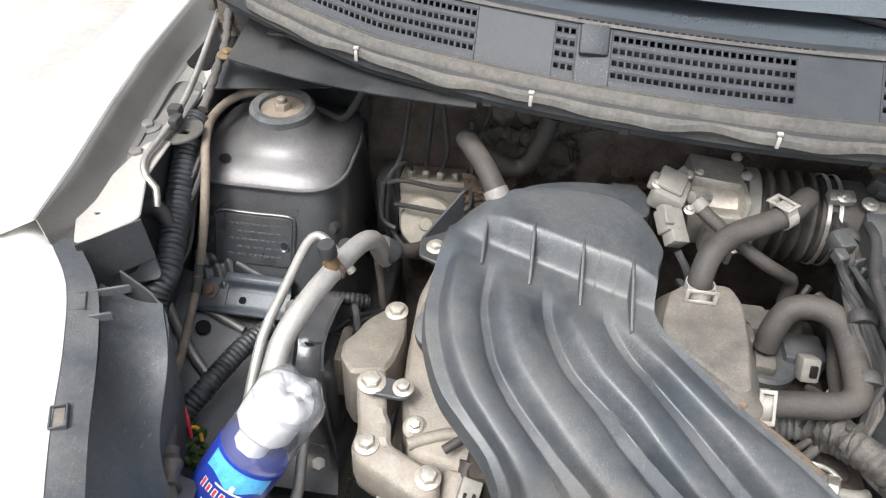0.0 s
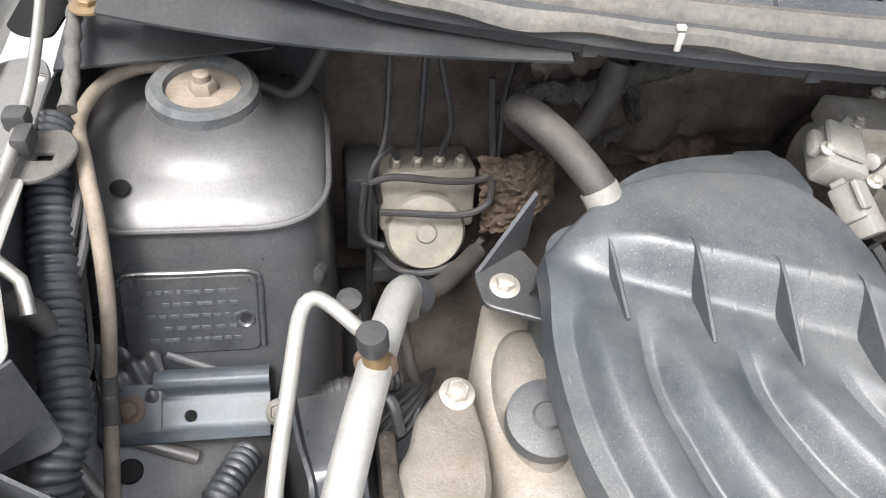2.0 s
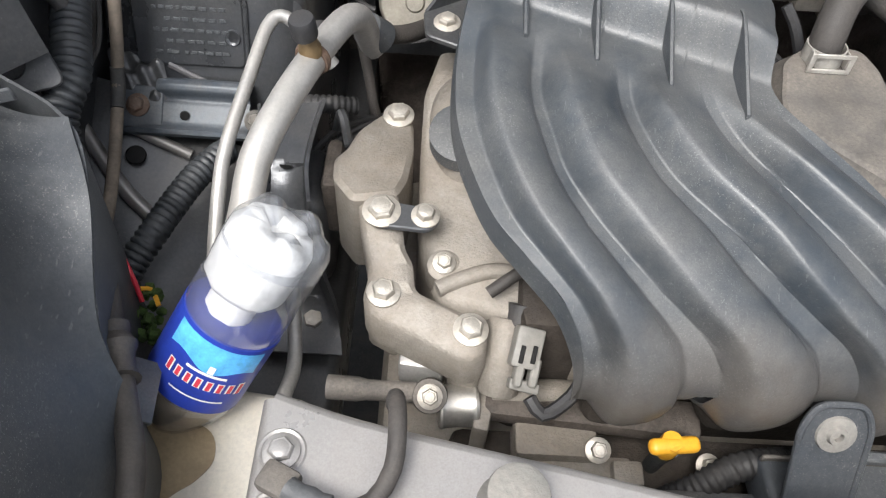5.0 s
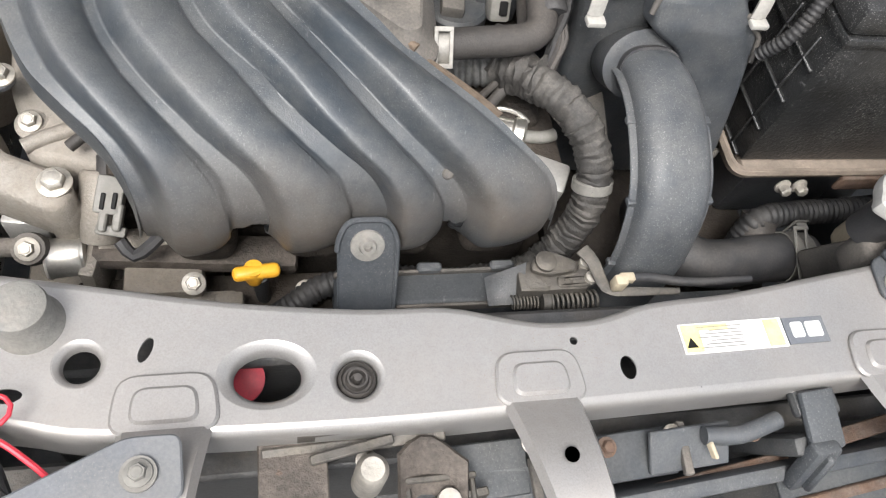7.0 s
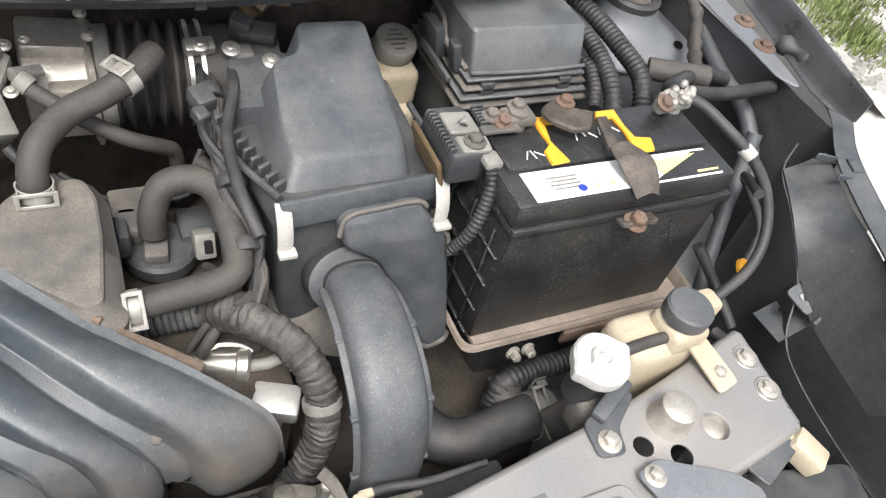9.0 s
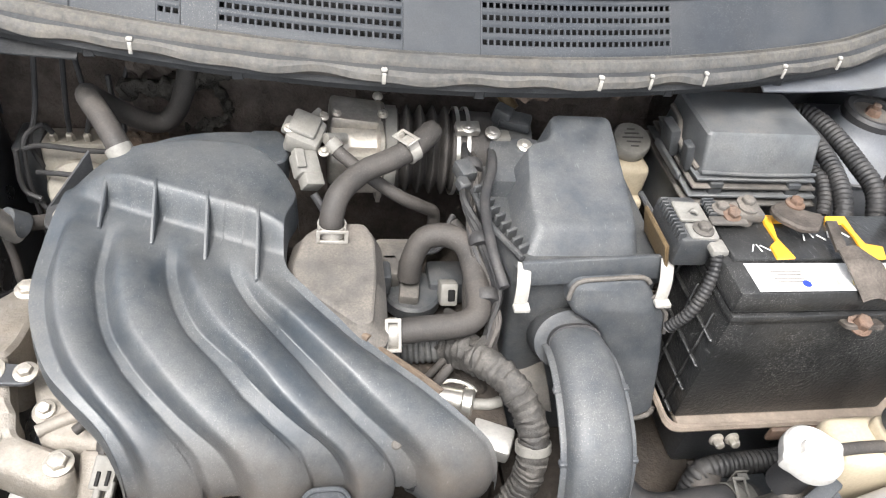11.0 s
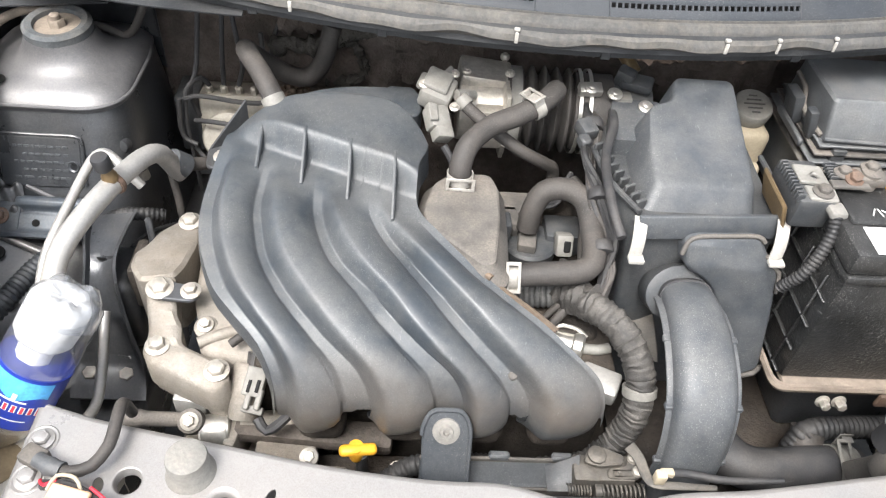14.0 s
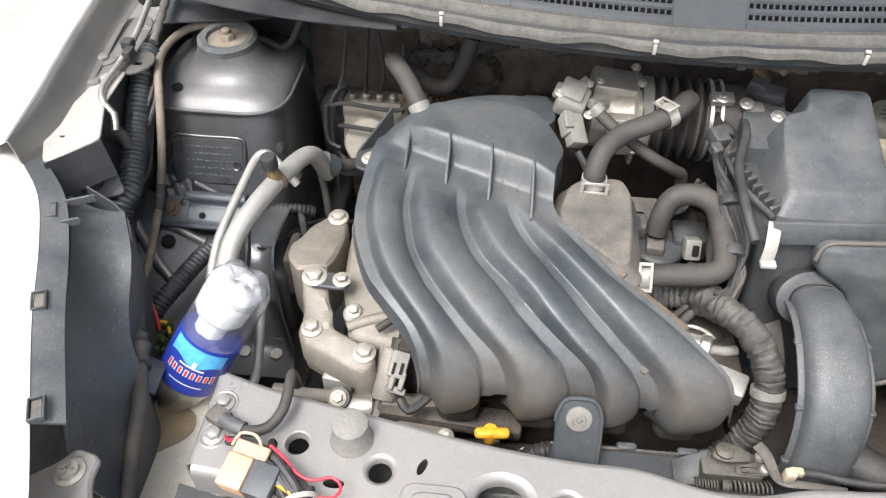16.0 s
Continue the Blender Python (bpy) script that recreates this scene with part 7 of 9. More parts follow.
part("block", box((-0.18, 0.66, 0.35), (0.46, 0.34, 0.28), 0.02, 2), "alu", eng)
part("front_rail", box((-0.25, 0.525, 0.585), (0.16, 0.030, 0.018), 0.006, 2, rot=(0, 0, -4)), "darkrust", eng)
part("front_step", join(box((-0.275, 0.505, 0.57), (0.060, 0.030, 0.030), 0.004, 2), box((-0.255, 0.485, 0.56), (0.070, 0.022, 0.030), 0.003, 2)), "alu", eng)
part("front_step", box((-0.225, 0.482, 0.575), (0.022, 0.018, 0.016), 0.003, 2), "alu", eng)
part("lower_front", box((-0.17, 0.50, 0.48), (0.36, 0.05, 0.14), 0.01, 2), "grime_and_shade", eng)
part("pulley", lathe([(0.010, -0.015), (0.016, -0.014), (0.0165, -0.012), (0.0155, -0.010), (0.0155, 0.010), (0.0165, 0.012), (0.016, 0.014), (0.010, 0.015)], 36, aim((-0.346, 0.524, 0.586), (1, 0.1, 0))), "steel", eng, "bright steel idler pulley")
part("tensioner_rod", tube([(-0.440, 0.528, 0.598), (-0.405, 0.526, 0.600), (-0.375, 0.526, 0.600)], lambda d, q: 0.0075 if q > 0.35 else 0.009, 14), "dustyplastic", eng)
part("rod_eye", lathe([(0.012, -0.010), (0.013, 0.0), (0.012, 0.010)], 18, aim((-0.367, 0.524, 0.600), (0, -0.5, 1))), "dustyplastic", eng)
add_bolt(eng, (-0.367, 0.519, 0.609), (0, -0.5, 1), 0.006)
part("web", box((-0.326, 0.528, 0.565), (0.012, 0.050, 0.056), 0.003, 2, rot=(0, 0, -10)), "alu", eng)
part("front_pipe", tube([(-0.322, 0.533, 0.584), (-0.29, 0.535, 0.585), (-0.262, 0.536, 0.584), (-0.240, 0.532, 0.582)], 0.0125, 16), "alu", eng)
for p in ((-0.25, 0.49, 0.60), (-0.165, 0.492, 0.575), (-0.11, 0.495, 0.575)):
    add_bolt(eng, p, (0, -0.4, 1), 0.006)

mb = thing("engine_mount_bracket", (-0.39, 0.63, 0.55), "beige cast aluminium engine mount bracket with bolts", "mount bracket")
part("upper_arm", plate(rounded([(-0.446, 0.655), (-0.448, 0.678), (-0.440, 0.690), (-0.433, 0.715), (-0.413, 0.742), (-0.398, 0.744), (-0.391, 0.725), (-0.389, 0.691), (-0.392, 0.658), (-0.398, 0.640), (-0.430, 0.632)], 0.006), (), 0.590, 0.6735, 0.004, lambda x, y: -0.15 * (y - 0.70)), "alu", mb, "", 45)
part("lower_arm", plate(rounded([(-0.428, 0.645), (-0.419, 0.608), (-0.414, 0.588), (-0.418, 0.571), (-0.410, 0.558), (-0.344, 0.529), (-0.333, 0.533), (-0.329, 0.546), (-0.335, 0.559), (-0.382, 0.579), (-0.384, 0.597), (-0.390, 0.605), (-0.398, 0.645)], 0.006), (), 0.616, 0.6525, 0.004, lambda x, y: 0.42 * (y - 0.575) if y > 0.575 else 0.16 * (y - 0.575)), "alu", mb, "", 45)
part("lower_leg", box((-0.373, 0.556, 0.592), (0.034, 0.028, 0.030), 0.004, 2, rot=(0, 0, -6)), "alupipe", mb, "bright machined foot")
part("end_boss", box((-0.341, 0.546, 0.606), (0.026, 0.026, 0.052), 0.008, 3, rot=(0, 0, -18)), "alu", mb)
part("left_web", box((-0.400, 0.576, 0.606), (0.028, 0.022, 0.05), 0.006, 2, rot=(0, 0, -28)), "alu", mb)
for p, r in (((-0.403, 0.729, 0.672), 0.0085), ((-0.408, 0.625, 0.680), 0.0095), ((-0.403, 0.575, 0.653), 0.0082), ((-0.342, 0.551, 0.649), 0.0085)):
    add_bolt(mb, p, (0, -0.1, 1), r, flange=1.45, h=0.008)
strap = part("link_strap", moved(plate(rounded([(-0.412, 0.613), (-0.374, 0.610), (-0.366, 0.620), (-0.372, 0.630), (-0.410, 0.636), (-0.420, 0.625)], 0.008), (), 0, 0.004, 0.001), pose(0, 0, 0.6765)), "blackpaint", mb, "dark steel link strap")
part("nut", bolt_bm((-0.377, 0.622, 0.681), (0, -0.1, 1), 0.0068, 0.007), "bolt", strap)
t = thing("cam_sensor", (-0.30, 0.55, 0.60), "beige solenoid with white plug connector", "sensor")
part("barrel", lathe([(0.013, -0.03), (0.0145, -0.028), (0.0145, 0.022), (0.012, 0.026)], 22, aim((-0.317, 0.550, 0.622), (0.05, 0.55, 0.5))), "alu", t)
part("collar", lathe([(0.0105, 0.0), (0.0105, 0.024)], 20, aim((-0.307, 0.556, 0.634), (0.05, 0.55, 0.5))), "blackrubber", t)
plug = part("plug", join(box((-0.304, 0.541, 0.647), (0.019, 0.028, 0.018), 0.002, 2, rot=(30, 8, -8)), box((-0.309, 0.526, 0.640), (0.006, 0.020, 0.014), 0.0015, 1, rot=(30, 8, -8)), box((-0.299, 0.526, 0.640), (0.006, 0.020, 0.014), 0.0015, 1, rot=(30, 8, -8)), box((-0.305, 0.520, 0.632), (0.021, 0.008, 0.012), 0.002, 2, rot=(30, 8, -8))), "gasket", t, "white plug connector")
for dx in (-0.004, 0.004):
    part("slot", box((-0.304 + dx, 0.5325, 0.6528), (0.003, 0.012, 0.003), 0.0005, 1, rot=(30, 8, -8)), "ink_and_shade", plug)
part("cable", tube([(-0.300, 0.515, 0.625), (-0.29, 0.505, 0.62), (-0.272, 0.515, 0.63), (-0.262, 0.53, 0.64)], 0.005, 8), "blackrubber", t)
t = thing("engine_mount", (-0.48, 0.65, 0.50), "black steel engine mount bolted to frame rail", "engine mount")
MR = spline([(-0.461, 0.742, 0.668), (-0.465, 0.710, 0.666), (-0.467, 0.679, 0.661), (-0.465, 0.660, 0.645), (-0.463, 0.652, 0.615), (-0.457, 0.640, 0.578), (-0.447, 0.624, 0.550), (-0.443, 0.603, 0.540), (-0.440, 0.585, 0.536)], 0.004)
ML = spline([(-0.516, 0.738, 0.662), (-0.510, 0.706, 0.660), (-0.503, 0.680, 0.655), (-0.503, 0.662, 0.635), (-0.508, 0.652, 0.605), (-0.518, 0.641, 0.574), (-0.526, 0.624, 0.548), (-0.524, 0.603, 0.540), (-0.520, 0.585, 0.536)], 0.004)


def mount_at(u, v):
    """The pressed sheet, u across and v from its top to its foot, with a turned-up edge."""
    a, b = ML[round(v * (len(ML) - 1))], MR[round(v * (len(MR) - 1))]
    p = a.lerp(b, u)
    k = max(0.0, u - 0.90) / 0.10 + max(0.0, 0.08 - u) / 0.08
    p += V(0, -0.004, 0.009) * k ** 1.5 * (1 - step01((v - 0.80) / 0.12))
    return p - V(0, 0, 0.004) * math.sin(math.pi * u) * (0.25 < v < 0.8)


part("bridge", thick(grid(mount_at, 30, 60), 0.003), "blackpaint", t, "black pressed mount sheet with turned edges", 50)
part("body", box((-0.480, 0.690, 0.585), (0.050, 0.070, 0.11), 0.014, 3), "blackpaint", t)
for p in ((-0.467, 0.614, 0.5415), (-0.506, 0.614, 0.5415)):
    add_bolt(t, p, (0, -0.2, 1), 0.0085)
for p in ((-0.483, 0.718, 0.6655), (-0.486, 0.682, 0.6600)):
    part("slot", lathe([(0.0, 0.0005), (0.0055, 0.0005)], 14, aim(p, (0, -0.1, 1))), "ink_and_shade", t)
part("rubber_block", box((-0.452, 0.690, 0.628), (0.014, 0.052, 0.060), 0.006, 2), "darkrust", t, "dusty rubber block beside the sheet")
part("stay", tube([(-0.456, 0.742, 0.640), (-0.448, 0.728, 0.672), (-0.442, 0.712, 0.655)], 0.004, 8), "blackpaint", t)

# ---- refrigerant pipes ----
t = thing("refrigerant_pipe", (-0.48, 0.6, 0.60), "thick bare aluminium refrigerant pipe with black valve cap", "pipe")
part("pipe", tube([(-0.520, 0.520, 0.600), (-0.508, 0.555, 0.660), (-0.492, 0.590, 0.712), (-0.486, 0.620, 0.735), (-0.473, 0.665, 0.744), (-0.458, 0.715, 0.744), (-0.445, 0.755, 0.739), (-0.437, 0.775, 0.728), (-0.433, 0.788, 0.705), (-0.430, 0.80, 0.68)], 0.0105, 18), "alupipe", t, sharp=70)
part("joint", join(lathe([(0.012, -0.012), (0.014, -0.010), (0.014, 0.010), (0.012, 0.012)], 22, aim((-0.428, 0.800, 0.695), (0.4, 0.3, -0.5)))), "greyplastic", t)
part("rear_pipe", tube([(-0.428, 0.800, 0.694), (-0.405, 0.820, 0.680), (-0.385, 0.845, 0.670), (-0.365, 0.87, 0.665)], 0.008, 12), "rubber", t)
v = part("valve", lathe([(0.008, 0.0), (0.008, 0.006), (0.0065, 0.008), (0.0065, 0.018)], 16, aim((-0.461, 0.702, 0.752), (-0.1, -0.1, 1))), "brass", t, "brass service valve")
part("valve_cap", lathe([(0.0085, 0.0), (0.009, 0.002), (0.009, 0.013), (0.008, 0.015), (0.0, 0.0155)], 20, aim((-0.463, 0.700, 0.768), (-0.1, -0.1, 1))), "blackrubber", v, "black screw cap")
part("valve_ring", lathe([(0.0125, -0.003), (0.0135, 0.0), (0.0125, 0.003)], 20, aim((-0.461, 0.706, 0.7445), (0.3, 0.9, 0.05))), "rust", t)
t = thing("refrigerant_pipe", (-0.52, 0.62, 0.60), "thin bare aluminium refrigerant pipe beside a thick one", "pipe")
part("pipe", tube([(-0.525, 0.545, 0.600), (-0.524, 0.590, 0.650), (-0.522, 0.630, 0.685), (-0.520, 0.660, 0.700), (-0.512, 0.715, 0.715), (-0.505, 0.762, 0.725), (-0.496, 0.773, 0.727), (-0.485, 0.770, 0.722), (-0.470, 0.757, 0.716), (-0.455, 0.752, 0.700)], 0.0052, 14, 0.004), "alupipe", t, sharp=70)
v = part("valve", lathe([(0.007, 0.0), (0.007, 0.008), (0.006, 0.016)], 14, aim((-0.471, 0.800, 0.672), (-0.05, -0.2, 1))), "steel", t, "service valve")
part("valve_cap", lathe([(0.008, 0.0), (0.009, 0.002), (0.009, 0.013), (0.0, 0.015)], 20, aim((-0.472, 0.797, 0.688), (-0.05, -0.2, 1))), "blackrubber", v, "black screw cap")
part("lower_run", tube([(-0.470, 0.515, 0.600), (-0.468, 0.55, 0.590), (-0.475, 0.60, 0.600), (-0.48, 0.64, 0.62)], 0.0055, 12), "alupipe", t)
part("line", tube([(-0.440, 0.800, 0.70), (-0.432, 0.785, 0.66), (-0.425, 0.770, 0.63), (-0.41, 0.775, 0.60)], 0.0045, 10), "rubber", t)

# ---- anti-lock brake unit ----
t = thing("brake_hydraulic_unit", (-0.40, 0.94, 0.58), "dusty metal brake hydraulic unit with bent pipes", "hydraulic unit")
part("block", box((-0.398, 0.965, 0.655), (0.086, 0.050, 0.060), 0.004, 2, rot=(-12, 0, 3)), "abs", t)
part("motor", lathe([(0.036, -0.02), (0.036, 0.010), (0.033, 0.014), (0.010, 0.015), (0.008, 0.018), (0.0, 0.018)], 36, aim((-0.400, 0.930, 0.636), (0, -0.85, 0.45))), "abs", t, "round pump motor")
part("control_unit", box((-0.455, 0.965, 0.645), (0.030, 0.055, 0.085), 0.005, 2), "plastic", t, "black control unit")
for i in range(4):
    part("fitting", lathe([(0.005, 0.0), (0.005, 0.010), (0.003, 0.012)], 6, aim((-0.426 + 0.019 * i, 0.955, 0.688), (0, -0.2, 1))), "abs", t)
BP = [[(-0.425, 0.952, 0.70), (-0.432, 0.945, 0.715), (-0.448, 0.930, 0.705), (-0.452, 0.920, 0.66), (-0.450, 0.918, 0.62), (-0.45, 0.92, 0.55)],
      [(-0.450, 0.925, 0.695), (-0.430, 0.925, 0.701), (-0.380, 0.925, 0.695), (-0.350, 0.930, 0.695), (-0.342, 0.935, 0.715), (-0.340, 0.95, 0.76), (-0.33, 0.97, 0.79)],
      [(-0.440, 0.918, 0.668), (-0.420, 0.912, 0.672), (-0.375, 0.912, 0.668), (-0.352, 0.917, 0.672), (-0.345, 0.925, 0.69), (-0.352, 0.95, 0.78)],
      [(-0.445, 0.915, 0.628), (-0.425, 0.903, 0.612), (-0.395, 0.898, 0.612), (-0.365, 0.900, 0.628), (-0.352, 0.905, 0.645)],
      [(-0.407, 0.955, 0.70), (-0.405, 0.960, 0.74), (-0.402, 0.98, 0.80)], [(-0.388, 0.955, 0.70), (-0.380, 0.955, 0.73), (-0.385, 0.965, 0.76), (-0.392, 0.98, 0.79)], [(-0.44, 0.94, 0.66), (-0.445, 0.935, 0.70), (-0.435, 0.95, 0.735), (-0.43, 0.99, 0.82)],
      [(-0.455, 0.918, 0.70), (-0.458, 0.912, 0.66), (-0.452, 0.908, 0.645), (-0.438, 0.905, 0.640)]]
for L in BP:
    part("brake_pipe", tube(L, 0.0031, 8), "blackrubber", t, "thin dark brake pipe")
part("bracket", box((-0.40, 0.945, 0.585), (0.10, 0.05, 0.02), 0.004, 2), "blackpaint", t)
for i, L in enumerate(([(-0.345, 0.962, 0.748), (-0.323, 0.962, 0.741), (-0.285, 0.963, 0.741), (-0.245, 0.965, 0.739)], [(-0.325, 0.962, 0.712), (-0.310, 0.962, 0.724), (-0.290, 0.963, 0.727), (-0.245, 0.965, 0.724)])):
    single("brake_line", tube(L, 0.003, 8), "blackrubber", "thin dark brake line along the firewall", "brake line", "firewall brake lines")
single("tower_stay", tube([(-0.545, 0.936, 0.786), (-0.530, 0.943, 0.777), (-0.515, 0.945, 0.768), (-0.503, 0.945, 0.774), (-0.494, 0.945, 0.787), (-0.486, 0.945, 0.803), (-0.478, 0.945, 0.820), (-0.470, 0.945, 0.850)], 0.0048, 12), "rubber", "thin steel stay beside the strut tower", "stay rod")

# ---- engine top between manifold and filter box ----
t = thing("ignition_area_cover", (-0.03, 0.70, 0.62), "dark valve cover with coil plugs under dust", "valve cover")
part("cover", box((-0.03, 0.70, 0.640), (0.13, 0.21, 0.06), 0.012, 3), "grime_and_shade", t)
part("oil_cap", lathe([(0.030, 0.0), (0.030, 0.012), (0.027, 0.015), (0.0, 0.015)], 32, pose(-0.033, 0.702, 0.682)), "plastic", t, "round black oil filler cap")
part("cap_grip", box((-0.036, 0.704, 0.700), (0.020, 0.046, 0.014), 0.003, 2, rot=(0, 0, -8)), "dustyplastic", t)
part("coil", join(box((-0.048, 0.742, 0.700), (0.040, 0.036, 0.030), 0.005, 2), box((-0.055, 0.720, 0.705), (0.018, 0.030, 0.020), 0.003, 2)), "dustyplastic", t, "dusty ignition coil")
part("coil", box((0.004, 0.718, 0.690), (0.040, 0.036, 0.030), 0.004, 2), "plastic", t)
plug = part("plug", box((0.001, 0.690, 0.704), (0.018, 0.020, 0.024), 0.003, 2, rot=(-30, 0, 0)), "gasket", t, "light grey plug connector")
part("slot", box((0.003, 0.681, 0.709), (0.007, 0.004, 0.012), 0.001, 1, rot=(-30, 0, 0)), "ink_and_shade", plug)
part("side_clip", box((-0.062, 0.700, 0.715), (0.010, 0.024, 0.026), 0.003, 2), "plastic", t)
part("pipe", tube([(-0.052, 0.640, 0.690), (-0.01, 0.645, 0.692), (0.02, 0.648, 0.69)], 0.012, 14), "gasket", t)
add_bolt(t, (0.020, 0.660, 0.702), (0, -0.3, 1), 0.006)
single("engine_lift_plate", thick(grid(lambda u, v: (0.045 + 0.050 * u, 0.655 - 0.075 * v * (0.4 + 0.6 * u), 0.672 - 0.012 * math.sin(3 * u) - 0.02 * v * v), 10, 10), 0.002), "dustyplastic", "dusty bent steel lifting plate", "bracket")
t = thing("thermostat_housing", (0.03, 0.60, 0.55), "bright cast housing under the wiring harness", "housing")
part("housing", join(box((0.018, 0.574, 0.628), (0.058, 0.040, 0.030), 0.005, 2, rot=(0, 6, -28)), box((0.030, 0.553, 0.648), (0.040, 0.028, 0.024), 0.004, 2, rot=(10, 0, -24))), "alupipe", t, "bright cast flange")
part("cap", lathe([(0.0, -0.024), (0.010, -0.024), (0.012, -0.021), (0.012, 0.010), (0.0145, 0.012), (0.0145, 0.020), (0.012, 0.022), (0.0, 0.022)], 26, aim((-0.004, 0.592, 0.660), (0.9, -0.32, 0.05))), "steel", t, "shiny metal cylinder")
part("stub", tube([(0.014, 0.585, 0.662), (0.030, 0.582, 0.664), (0.042, 0.585, 0.664)], 0.0055, 12), "gasket", t)
part("lever", tube([(-0.020, 0.604, 0.668), (-0.004, 0.604, 0.674), (0.012, 0.600, 0.672), (0.020, 0.594, 0.668)], 0.0022, 8), "steel", t)

hs = thing("engine_harness", (0.04, 0.58, 0.55), "black corrugated wiring harness over the engine", "wiring harness")
part("branch", sleeve([(-0.105, 0.640, 0.668), (-0.06, 0.636, 0.680), (-0.02, 0.630, 0.690), (0.002, 0.625, 0.697)], 0.0140, 0.0058, 0.0022, 18), "dustysleeve", hs, sharp=75)
part("main_run", wrapped([(0.002, 0.616, 0.702), (0.018, 0.597, 0.712), (0.036, 0.575, 0.714), (0.051, 0.554, 0.703), (0.060, 0.536, 0.683), (0.060, 0.522, 0.660), (0.054, 0.512, 0.635), (0.040, 0.502, 0.610), (0.015, 0.492, 0.595), (-0.03, 0.488, 0.585)], 0.0132, 2.0, 0.0062), "tapewrap", hs, "harness wound in dusty tape", 60)
part("tape_knot", ragged(wrapped([(-0.004, 0.628, 0.697), (0.006, 0.614, 0.706), (0.018, 0.600, 0.713)], 0.0165, 5.0, 0.006), 0.004, 110, 2.0), "tapewrap", hs, "wrinkled tape wrapping", 60)
part("tape_band", lathe([(0.0152, -0.005), (0.0164, -0.004), (0.0164, 0.004), (0.0152, 0.005)], 24, aim((0.0605, 0.530, 0.672), (0.05, -0.55, -0.85))), "gasket", hs, "pale tape band")
for L, r in (([(0.010, 0.630, 0.705), (0.016, 0.650, 0.712), (0.020, 0.68, 0.715), (0.026, 0.715, 0.722), (0.020, 0.740, 0.735), (0.012, 0.755, 0.738)], 0.0075), ([(0.004, 0.615, 0.702), (-0.012, 0.602, 0.690), (-0.022, 0.596, 0.676)], 0.005), ([(0.008, 0.625, 0.715), (0.002, 0.650, 0.712), (-0.002, 0.668, 0.70)], 0.004), ([(0.004, 0.62, 0.71), (-0.010, 0.612, 0.70), (-0.03, 0.606, 0.672)], 0.0035)):
    part("wire_branch", tube(L, r, 10), "rubber", hs)
single("filter_box_wire_loop", tube([(0.024, 0.605, 0.800), (0.018, 0.640, 0.812), (0.022, 0.70, 0.815), (0.040, 0.755, 0.812), (0.05, 0.80, 0.80)], 0.0048, 10), "blackrubber", "black taped cable along the air filter box", "cable")
single("filter_box_cable", tube([(0.020, 0.72, 0.752), (0.028, 0.68, 0.748), (0.034, 0.655, 0.735), (0.036, 0.63, 0.72), (0.030, 0.615, 0.705)], 0.0055, 10, 0.006, 0.5), "rubber", "flat grey cable hanging beside the filter box", "cable")
single("tan_pipe", tube([(0.055, 0.93, 0.82), (0.075, 0.90, 0.815), (0.09, 0.88, 0.80)], 0.008, 12), "brass", "brown stained metal pipe at the firewall", "pipe")

# ---- dipstick, fan shroud, hood latch ----
t = thing("oil_dipstick", (-0.203, 0.488, 0.55), "oil dipstick with yellow plastic pull handle", "dipstick")
part("handle", join(box((-0.203, 0.4885, 0.619), (0.036, 0.0115, 0.010), 0.0045, 3, rot=(10, 4, 8)), lathe([(0.0060, -0.016), (0.0072, -0.012), (0.0078, 0.0), (0.0070, 0.0045), (0.0, 0.005)], 20, pose(-0.205, 0.490, 0.619))), "yellow", t)
part("tube", tube([(-0.200, 0.491, 0.608), (-0.200, 0.497, 0.57), (-0.195, 0.505, 0.50)], 0.006, 12), "plastic", t)
t = thing("fan_shroud", (-0.02, 0.45, 0.45), "black plastic radiator fan shroud with dusty rim", "fan shroud")
part("top_beam", box((-0.062, 0.470, 0.600), (0.166, 0.034, 0.034), 0.005, 3, rot=(-8, 0, 0)), "splash", t, "dusty blue-black top bar")
part("top_rim", box((-0.062, 0.484, 0.617), (0.166, 0.003, 0.008), 0.001, 1), "dustyplastic", t)
part("front_rim", box((-0.062, 0.454, 0.616), (0.166, 0.003, 0.010), 0.001, 1), "dustyplastic", t)
part("panel", box((-0.04, 0.458, 0.50), (0.52, 0.020, 0.19), 0.004, 2), "plastic", t)
for x in (-0.07, -0.01):
    part("clip", box((x, 0.486, 0.621), (0.020, 0.008, 0.008), 0.002, 1), "greyplastic", t)
part("radiator_core", box((0.0, 0.415, 0.45), (0.74, 0.03, 0.42), 0.004, 1), "coresteel", t, "dark radiator core")
part("fan_hub", lathe([(0.03, 0.0), (0.03, 0.02), (0.0, 0.024)], 24, aim((-0.214, 0.397, 0.640), (0, -0.3, 1)) @ Matrix.Scale(0.55, 4)), "redprint", t, "small red cap deep below the beam")
single("shroud_harness", sleeve([(-0.205, 0.466, 0.560), (-0.18, 0.472, 0.585), (-0.150, 0.484, 0.600), (-0.10, 0.490, 0.598), (-0.05, 0.489, 0.592), (0.02, 0.486, 0.592)], 0.0105, 0.005, 0.0016, 14), "corrug", "black corrugated cable behind the fan shroud", "cable", sharp=75)
lt = thing("hood_latch", (0.02, 0.45, 0.60), "dusty steel hood latch with spring", "hood latch")
part("housing", box((0.020, 0.462, 0.637), (0.056, 0.026, 0.024), 0.003, 2), "latchsteel", lt)
part("guard", thick(grid(lambda u, v: (-0.030 + 0.028 * u, 0.446 + 0.024 * v, 0.632 + 0.024 * u * v), 6, 6), 0.002), "plastic", lt)
